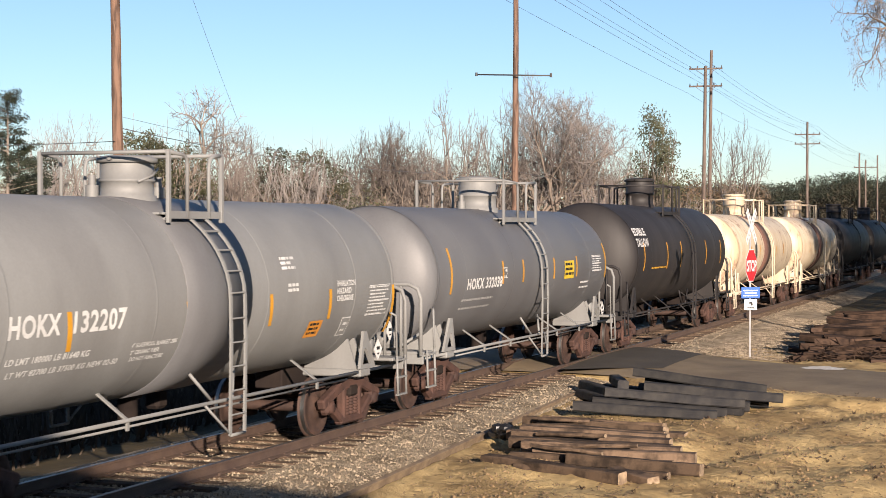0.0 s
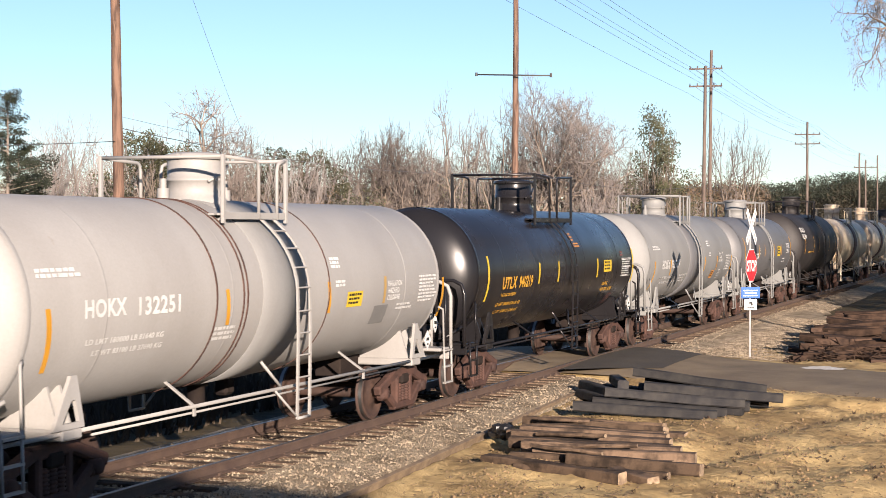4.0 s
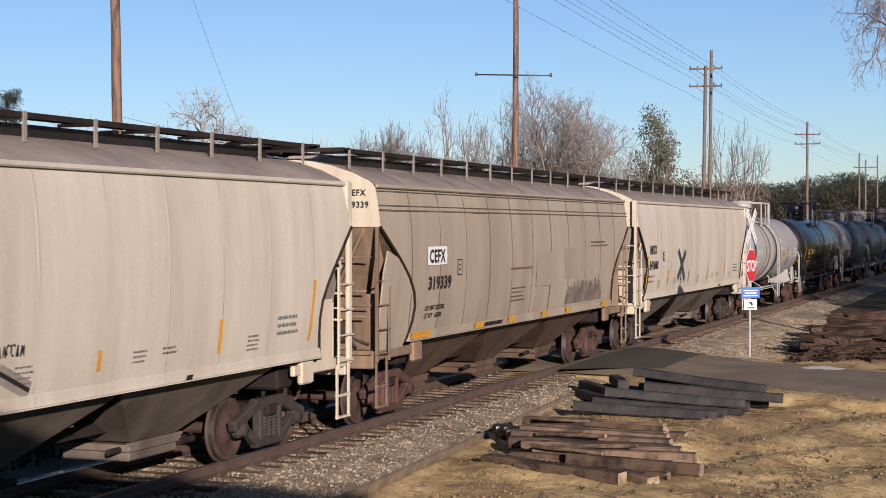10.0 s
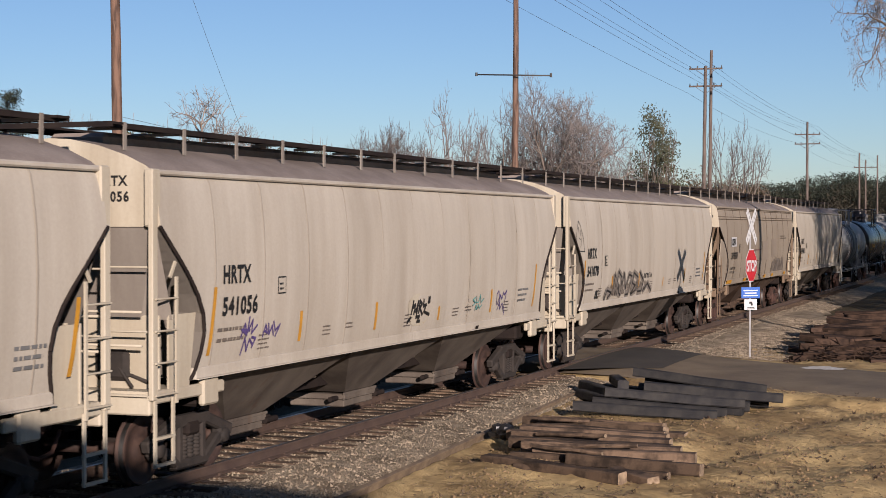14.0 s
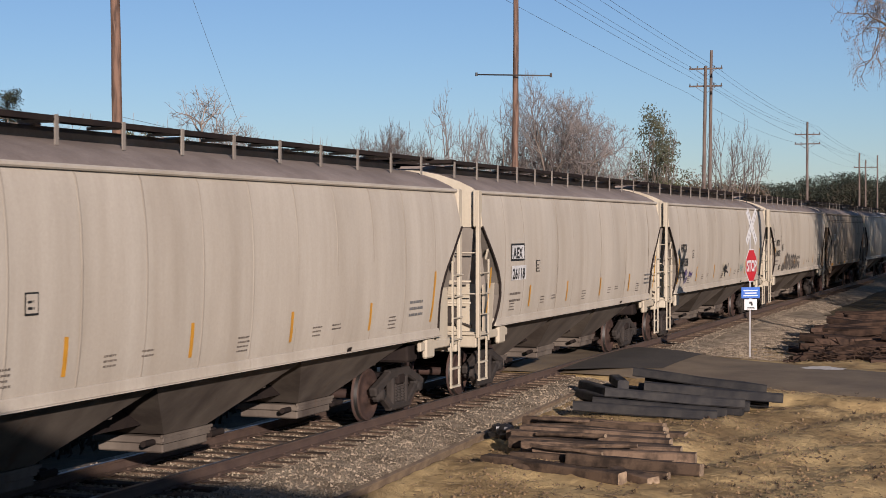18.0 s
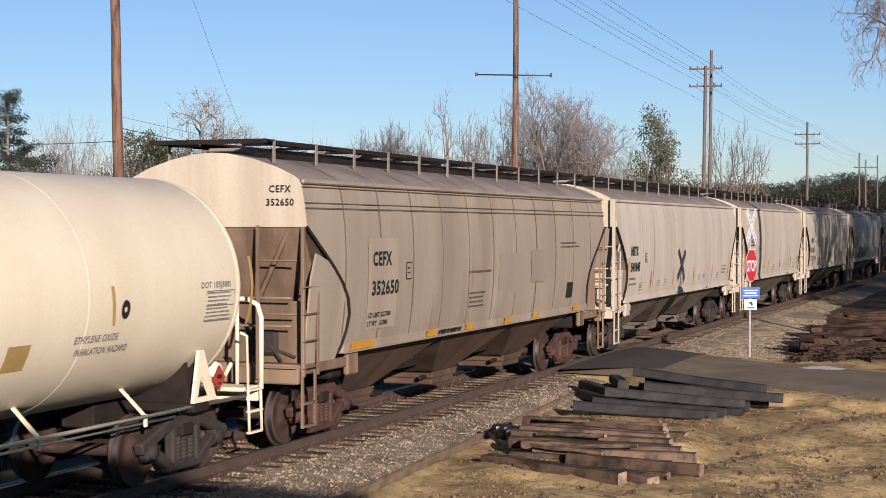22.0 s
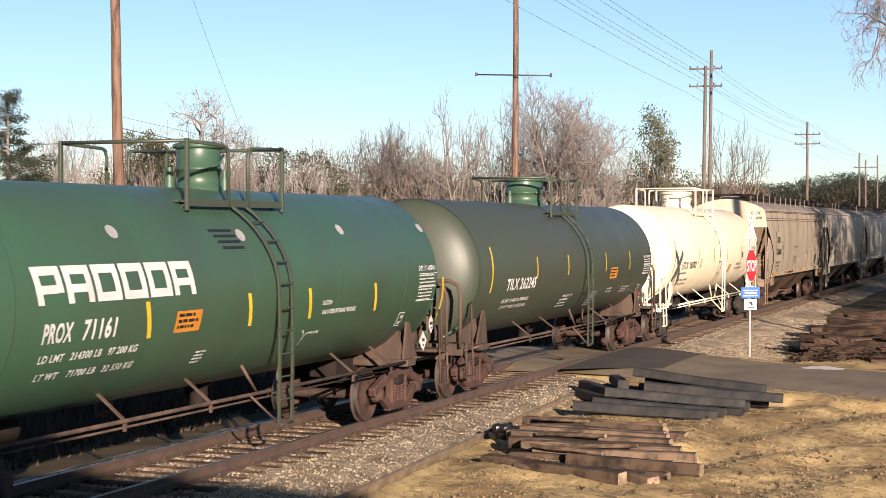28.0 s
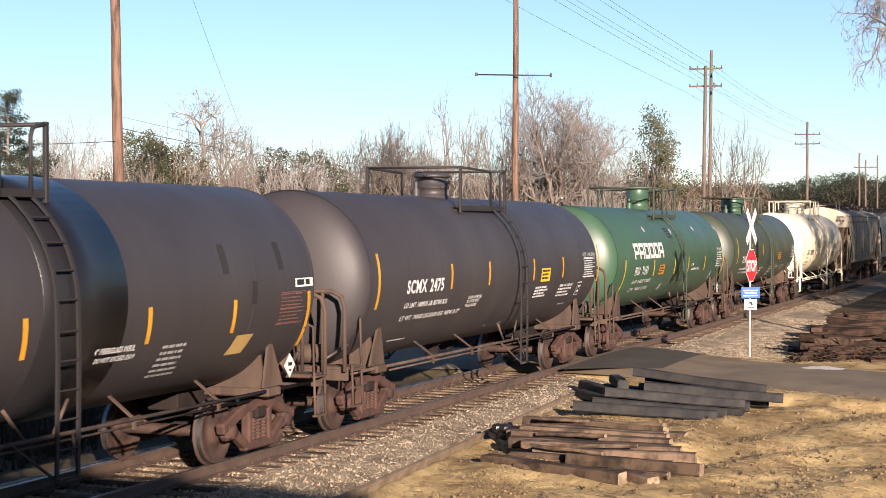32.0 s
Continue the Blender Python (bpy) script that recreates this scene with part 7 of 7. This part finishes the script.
c, s = add(tank_car("tank_car", "cream white tank car with cream railings and black lettering", MID[16], LEN[16], 1.5, 2.56, M_WHITE, M_WHITE, False, platform=-0.06, lad_x=0.27, dome=(0.49, 0.44), rail_h=0.61, deck=(-0.16, 1.48), seams=2, end=0.82, struts=(-3.64, -1.15, 3.13, 5.43)))
head_number(c, s, "930782", M_BLACKP)
fitted(c, s, "UTLX", -5.85, -4.92, -0.48, -0.25, M_CLOUD)
fitted(c, s, "930782", -4.74, -3.7, -0.48, -0.26, M_CLOUD)
fitted(c, s, "THE TANK CAR PEOPLE", -5.85, -4.92, -0.65, -0.58, M_DULL)
fitted(c, s, "LD LMT 179500 LB 81420 KG", -5.82, -4.25, -0.9, -0.82, M_DULL)
fitted(c, s, "LT WT  83500 LB 37880 KG", -5.76, -4.2, -1.06, -0.98, M_DULL)
tapes(c, s, (-7.0,), -0.55, 0.4, M_FADED, 0.08)
tapes(c, s, (7.7,), -0.55, 0.42, M_FADED, 0.08)
tapes(c, s, (-3.45, -0.88, 1.48, 4.2), -0.37, 0.11, M_FADED, 0.07, -0.08)
boxed_mark(c, s, -3.02, -2.78, -0.5, -0.22, M_DULL, M_WHITE, M_DULL)
fitted(c, s, "ETHYLENE OXIDE", 3.47, 4.4, -0.55, -0.46, M_DULL)
fitted(c, s, "INHALATION HAZARD", 3.55, 4.69, -0.71, -0.62, M_DULL)
fitted(c, s, "DOT 105J500I", 6.3, 7.1, 0.01, 0.09, M_DULL)
stencil(c, s, 6.45, 7.23, -0.45, -0.03, M_DULL, 61, 8)
s.decal(c, "old_panel", 2.2, -0.81, 0.42, 0.32, M_FADED, "faded ochre panel")
ring = Mesh()
for i in range(12):
    a0, a1 = 2 * math.pi * i / 12, 2 * math.pi * (i + 1) / 12
    ring.add([s.fn(4.46 + math.cos(a) * r, -0.18 + math.sin(a) * r * 1.2, 0.007) for a, r in ((a0, 0.03), (a1, 0.03), (a1, 0.1), (a0, 0.1))], [(0, 1, 2, 3)])
part("round_mark", ring, M_BLACKP, c, "small black ring")
haz(c, LEN[16] / 2, 1.5, M_REDP, "red hazard diamond")

c, s = add(tank_car("tank_car", "dark faded green tank car with white lettering", MID[17], LEN[17], 1.45, 2.5, M_DGREEN, M_GREEN, platform=0.04, lad_x=0.53, dome=(0.44, 0.54), deck=(0.12, 1.09), lean=-0.43, irons=M_DGREEN, end=0.75, low=M_RUSTEND, seams=6, struts=(-3.28, -1.23, 3.21, 5.24)))
fitted(c, s, "TILX 262245", -5.55, -3.5, -0.44, -0.2, M_WHITEP)
fitted(c, s, "LD LMT 214000 LB 97050 KG", -5.55, -3.73, -0.73, -0.65, M_WHITEP)
fitted(c, s, "LT WT  72000 LB 32650 KG", -5.45, -3.7, -0.89, -0.81, M_WHITEP)
tapes(c, s, (-6.6, 7.6), -0.46, 0.48, M_LEMON, 0.08)
tapes(c, s, (-3.5, -1.05, 2.38, 4.86), -0.24, 0.23, M_LEMON, 0.07, -0.05)
s.decal(c, "warning_panel", 2.94, -0.45, 0.7, 0.29, M_ORANGE, "orange warning panel")
fitted(c, s, "EXTERIOR HEATER PIPES", -0.9, -0.1, -0.8, -0.74, M_WHITEP)
s.bars(c, "notice_lettering", -0.95, -0.9, 0.8, 3, 0.05, 0.05, M_WHITEP, seed=71)
s.bars(c, "notice_lettering", 1.68, -0.8, 0.7, 6, 0.045, 0.04, M_GREYP, seed=72)
s.bars(c, "notice_lettering", 3.08, -0.76, 0.65, 2, 0.045, 0.04, M_GREYP, seed=73)
s.bars(c, "notice_lettering", 4.63, -0.76, 0.85, 3, 0.04, 0.03, M_GREYP, seed=74)
stencil(c, s, 6.45, 7.36, -0.42, 0.09, M_WHITEP, 8, 8)
boxed_mark(c, s, 6.5, 6.85, -0.98, -0.74, M_GREYP, M_DGREEN, M_GREYP)
haz(c, LEN[17] / 2, 1.45, M_WHITEP, "white hazard diamond")

c, s = add(tank_car("tank_car", "bright green tank car with large white block lettering", MID[18], LEN[18], 1.45, 2.5, M_GREEN, M_GREEN, platform=0.93, lad_x=-0.18, dome=(0.33, 0.6), deck=(0.27, 1.45), lean=-0.45, irons=M_DGREEN, seams=5, end=0.7, low=M_RUSTEND, struts=(-3.05, -0.86, 3.96, 5.6)))
# a maker's mark, as plain white blocks with their openings
for i in range(6):
    m = Mesh()
    w = 3.6 / 6
    a = -5.28 + i * w
    bars = [(0.0, 0.2, 0.0, 1.0), (0.2, 0.9, 0.76, 1.0), (0.7, 0.9, 0.0 if i != 0 else 0.3, 0.76)] + ([(0.2, 0.7, 0.0, 0.24)] if i in (2, 4, 3) else [(0.2, 0.7, 0.28, 0.5)])
    for ax, bx, az, bz in bars:
        for q in range(4):
            z0, z1 = az + (bz - az) * q / 4, az + (bz - az) * (q + 1) / 4
            m.add([s.fn(a + x * w - 0.1 * z, 0.44 * z, 0.008) for x, z in ((ax, z0), (bx, z0), (bx, z1), (ax, z1))], [(0, 1, 2, 3)])
    part("maker_mark", m, M_WHITEP, c, "white block mark")
fitted(c, s, "PROX", -5.14, -4.55, -0.44, -0.21, M_WHITEP)
fitted(c, s, "71161", -4.33, -3.62, -0.44, -0.2, M_WHITEP)
fitted(c, s, "LD LMT   214300 LB   97 200 KG", -5.09, -2.98, -0.69, -0.59, M_WHITEP)
fitted(c, s, "LT WT    71700 LB   32 550 KG", -4.99, -2.9, -0.94, -0.84, M_WHITEP)
s.decal(c, "warning_panel", -2.2, -0.5, 0.67, 0.29, M_ORANGE, "orange warning panel")
tapes(c, s, (-2.84, -0.1, 1.87, 4.42), -0.53, -0.05, M_LEMON, 0.1, -0.17)
tapes(c, s, (-6.2,), -0.95, 0.0, M_LEMON, 0.09, -0.17)
tapes(c, s, (7.75,), -0.99, -0.04, M_LEMON, 0.09, -0.3)
stencil(c, s, 6.29, 7.18, -0.45, 0.05, M_WHITEP, 9, 8)
fitted(c, s, "DOT 111A100W1", 6.29, 7.1, 0.1, 0.19, M_WHITEP)
fitted(c, s, "CAUTION", 2.27, 2.62, -0.33, -0.26, M_WHITEP)
fitted(c, s, "CAR UNDER INTERNAL PRESSURE", 2.33, 3.62, -0.48, -0.41, M_WHITEP)
s.bars(c, "notice_lettering", -1.33, -0.86, 0.3, 4, 0.03, 0.03, M_WHITEP, seed=84)
m = Mesh()
for q in range(4):      # dark louvre marks high on the side
    m.add([s.fn(-0.95 + 0.06 * q, 0.86 - 0.09 * q, 0.007), s.fn(-0.3 + 0.05 * q, 0.86 - 0.09 * q, 0.007), s.fn(-0.3 + 0.05 * q, 0.9 - 0.09 * q, 0.007), s.fn(-0.95 + 0.06 * q, 0.9 - 0.09 * q, 0.007)], [(0, 1, 2, 3)])
part("louvre_marks", m, M_BLACKP, c, "short dark lines with pale gaps")
boxed_mark(c, s, 5.75, 6.0, -0.92, -0.63, M_WHITEP, M_GREEN, M_WHITEP)
chalk = Mesh()
pts = [(1.85 + 0.28 * u + 0.07 * math.sin(6.3 * u), -0.86 + 0.13 * math.cos(6.3 * u) - 0.05 * u) for u in [k / 14 for k in range(15)]] + [(2.2 + 0.3 * u, -0.79 + 0.03 * math.sin(20 * u)) for u in [k / 9 for k in range(10)]]
for (ax, az), (bx, bz) in zip(pts, pts[1:]):
    chalk.add([s.fn(ax, az - 0.012, 0.006), s.fn(bx, bz - 0.012, 0.006), s.fn(bx, bz + 0.012, 0.006), s.fn(ax, az + 0.012, 0.006)], [(0, 1, 2, 3)])
part("chalk_squiggle", chalk, M_WHITEP, c, "white chalk squiggle")
for x, h in ((-3.39, 0.87), (-0.1, 0.8), (3.42, 0.89), (7.0, 0.92)):
    d = Mesh()
    d.add([s.fn(x + math.cos(2 * math.pi * i / 14) * 0.12, h + math.sin(2 * math.pi * i / 14) * 0.1, 0.007) for i in range(14)], [tuple(range(14))])
    part("round_patch", d, M_GREYP, c, "pale round patch")
haz(c, LEN[18] / 2, 1.45, M_WHITEP, "white hazard diamond")

c, s = add(tank_car("tank_car", "charcoal grey tank car with white lettering and rusty ends", MID[19], LEN[19], 1.5, 2.5, M_CHAR, M_CHAR, dome=(0.32, 0.4), platform=-0.36, lad_x=1.29, deck=(-0.02, 1.39), rail_h=0.57, lean=-0.06, irons=M_BLACKW, end=0.6, low=M_RUSTEND, struts=(-3.44, -1.28, 4.28)))
head_number(c, s, "SCMX 2475", M_DULL, 0.15)
fitted(c, s, "SCMX", -5.48, -4.52, -0.28, -0.05, M_WHITEP)
fitted(c, s, "2475", -4.36, -3.66, -0.28, -0.05, M_WHITEP)
fitted(c, s, "LD LMT 188900 LB 85700 KG", -5.44, -3.32, -0.55, -0.46, M_WHITEP)
fitted(c, s, "LT WT  74100 LB 33600 KG  NEW 3-77", -5.41, -2.38, -0.8, -0.71, M_WHITEP)
fitted(c, s, "EXTERIOR HEATER PIPES", -2.12, -1.36, -0.52, -0.46, M_WHITEP)
fitted(c, s, "NO INLET OR OUTLET", -2.14, -1.44, -0.6, -0.54, M_WHITEP)
fitted(c, s, "PIPE CAPS REQUIRED", -2.16, -1.5, -0.69, -0.63, M_WHITEP)
s.decal(c, "warning_panel", 2.48, -0.33, 0.68, 0.3, M_LEMON, "yellow warning panel")
tapes(c, s, (-6.8,), -0.51, 0.44)
tapes(c, s, (7.22,), -0.46, 0.46)
tapes(c, s, (-3.28, -1.1, 1.88, 4.12), -0.28, 0.19)
stencil(c, s, 5.92, 6.93, -0.33, 0.15, M_WHITEP, 10, 9)
fitted(c, s, "DOT 111A100W1", 5.85, 6.93, 0.18, 0.27, M_GREYP)
s.bars(c, "notice_lettering", 2.22, -0.48, 1.0, 4, 0.045, 0.025, M_WHITEP, seed=92)
fitted(c, s, "EXTERIOR LINING CARBOLINE TTS", 4.1, 5.22, -0.5, -0.44, M_WHITEP)
s.bars(c, "notice_lettering", 4.06, -0.58, 1.1, 3, 0.05, 0.03, M_WHITEP, seed=93)
boxed_mark(c, s, 5.66, 6.0, -0.77, -0.43, M_WHITEP, M_CHAR, M_WHITEP)
s.bars(c, "notice_lettering", 4.7, -1.0, 0.6, 1, 0.04, 0.03, M_GREYP, seed=94)
fitted(c, s, "INLET", 0.05, 0.2, -1.34, -1.28, M_WHITEP)
fitted(c, s, "OUTLET", 0.98, 1.19, -1.34, -1.28, M_WHITEP)
s.bars(c, "notice_lettering", -5.2, -1.31, 0.9, 1, 0.045, 0.03, M_WHITEP, seed=95)

c, s = add(tank_car("tank_car", "charcoal tank car with a repainted glossy black band", MID[20], LEN[20], 1.5, 2.5, M_CHAR, M_CHAR, band_at=((1.45, M_BLACK, 1.75),), dome=(0.32, 0.4), platform=-0.36, lad_x=1.28, deck=(-0.02, 1.39), rail_h=0.57, lean=-0.06, irons=M_BLACKW, end=0.6, low=M_RUSTEND, struts=(3.0, 5.2)))
tapes(c, s, (0.28, 2.9, 5.14), -0.6, -0.12, slant=-0.08)
tapes(c, s, (7.6,), -1.0, -0.08, slant=-0.2)
s.decal(c, "old_panel", 5.3, -0.97, 0.5, 0.32, M_FADED, "faded yellow panel", 0.1)
for x, h in ((4.8, 0.24), (6.48, 0.26)):
    s.decal(c, "paint_patch", x, h, 0.16, 0.42, M_BLACKW)
s.decal(c, "paint_patch", 5.62, -0.2, 0.14, 0.32, M_BLACKW)
stencil(c, s, 6.51, 7.35, -0.56, -0.07, M_FADEDRED, 11, 9)
s.decal(c, "white_tag", 6.98, -0.01, 0.6, 0.13, M_WHITEP)
s.bars(c, "tag_print", 7.03, 0.02, 0.5, 1, 0.08, 0.03, M_BLACKP, seed=12, lift=0.009)
fitted(c, s, "4\" FIBERGLASS INSUL", 1.77, 2.68, -0.66, -0.58, M_WHITEP).location.y = -0.016
fitted(c, s, "DO NOT EXCEED 350 F", 1.84, 2.73, -0.78, -0.71, M_WHITEP).location.y = -0.016
s.bars(c, "notice_lettering", 3.4, -0.7, 0.75, 6, 0.045, 0.05, M_GREYP, seed=13)
haz(c, LEN[20] / 2, 1.5, M_WHITEP, "white hazard diamond")


# ---- unseen behind the camera: a wall added to shade the track's near end, and the lorry that drives by ----
wall = part("road_wall", Mesh().box((-1.9, -10.1, 4.67), (0.3, 16.2, 2.45), None, 0.02), M_CONC, None)
tagged(wall, "unseen grey wall added to shade the track's near end", "wall", "", "structure")
lorry = empty("articulated_lorry", pose(-3.4, -570.6, 4.41), "white articulated lorry driving on the raised road", "lorry")
part("trailer_box", Mesh().box((0, -2.5, 2.7), (2.5, 13.5, 2.85), None, 0.05), M_TRUCKBOX, lorry)
part("chassis", Mesh().box((0, 0, 1.0), (1.0, 18.5, 0.3), None, 0.03), M_UNDER, lorry)
part("cab", Mesh().box((0, 6.45, 2.05), (2.45, 4.1, 3.0), None, 0.25), M_TRUCKBOX, lorry)
part("bonnet", Mesh().box((0, 9.0, 1.35), (2.1, 1.6, 1.2), None, 0.2), M_TRUCKBOX, lorry)
for yy in (-8.2, -6.9, 3.9, 5.2, 8.8):
    for xx in (-1.0, 1.0):
        part("wheel", Mesh().lathe([(-0.15, 0.0), (-0.15, 0.35), (-0.12, 0.5), (0.12, 0.5), (0.15, 0.35), (0.15, 0.0)], "x", (xx, yy, 0.5), 20), M_IRON, lorry)


# ---- what moves ----
RUN = [(0, -0.28), (1, 7.64), (2.2, 17.2), (3.5, 27.58), (5.5, 43.43), (6.5, 51.1), (8, 62.56), (10, 77.48), (12, 92.29), (14, 106.98), (16.5, 125.05), (18, 135.83), (20, 150.18),
       (22, 164.55), (24, 178.91), (25.5, 189.43), (27.5, 203.33), (28.5, 210.25), (30, 220.61), (31, 227.51), (32, 234.48)]


def run_at(t):
    for (t0, a), (t1, b) in zip(RUN, RUN[1:]):
        if t <= t1:
            return a + (b - a) * (t - t0) / (t1 - t0)


def motions():
    for car, x0 in zip(CARS, MID):
        walk(car, [(t, pose(x0 + d, 0, 0)) for t, d in RUN])
    walk(lorry, [(t, pose(-3.4, 27 * t - 570.6, 4.41)) for t in (0, 16, 32)])
    # wheels roll: all front wheelsets share one set of keys, all rear ones the other
    first = {}
    for car in CARS:
        for tr in car.children:
            if not tr.name.startswith("truck"):
                continue
            for w in tr.children:
                if not w.name.startswith("wheelset"):
                    continue
                key = w.location.x > 0
                if key not in first:
                    rows = []
                    for i in range(0, 481):
                        t = i / 15
                        rows.append((t, pose(w.location.x, 0, 0.457) @ Matrix.Rotation(run_at(t) / 0.457, 4, "Y")))
                    walk(w, rows)
                    first[key] = w
                else:
                    w.rotation_mode = "QUATERNION"
                    ad = w.animation_data_create()
                    ad.action = first[key].animation_data.action
                    ad.action_slot = first[key].animation_data.action_slot


motions()
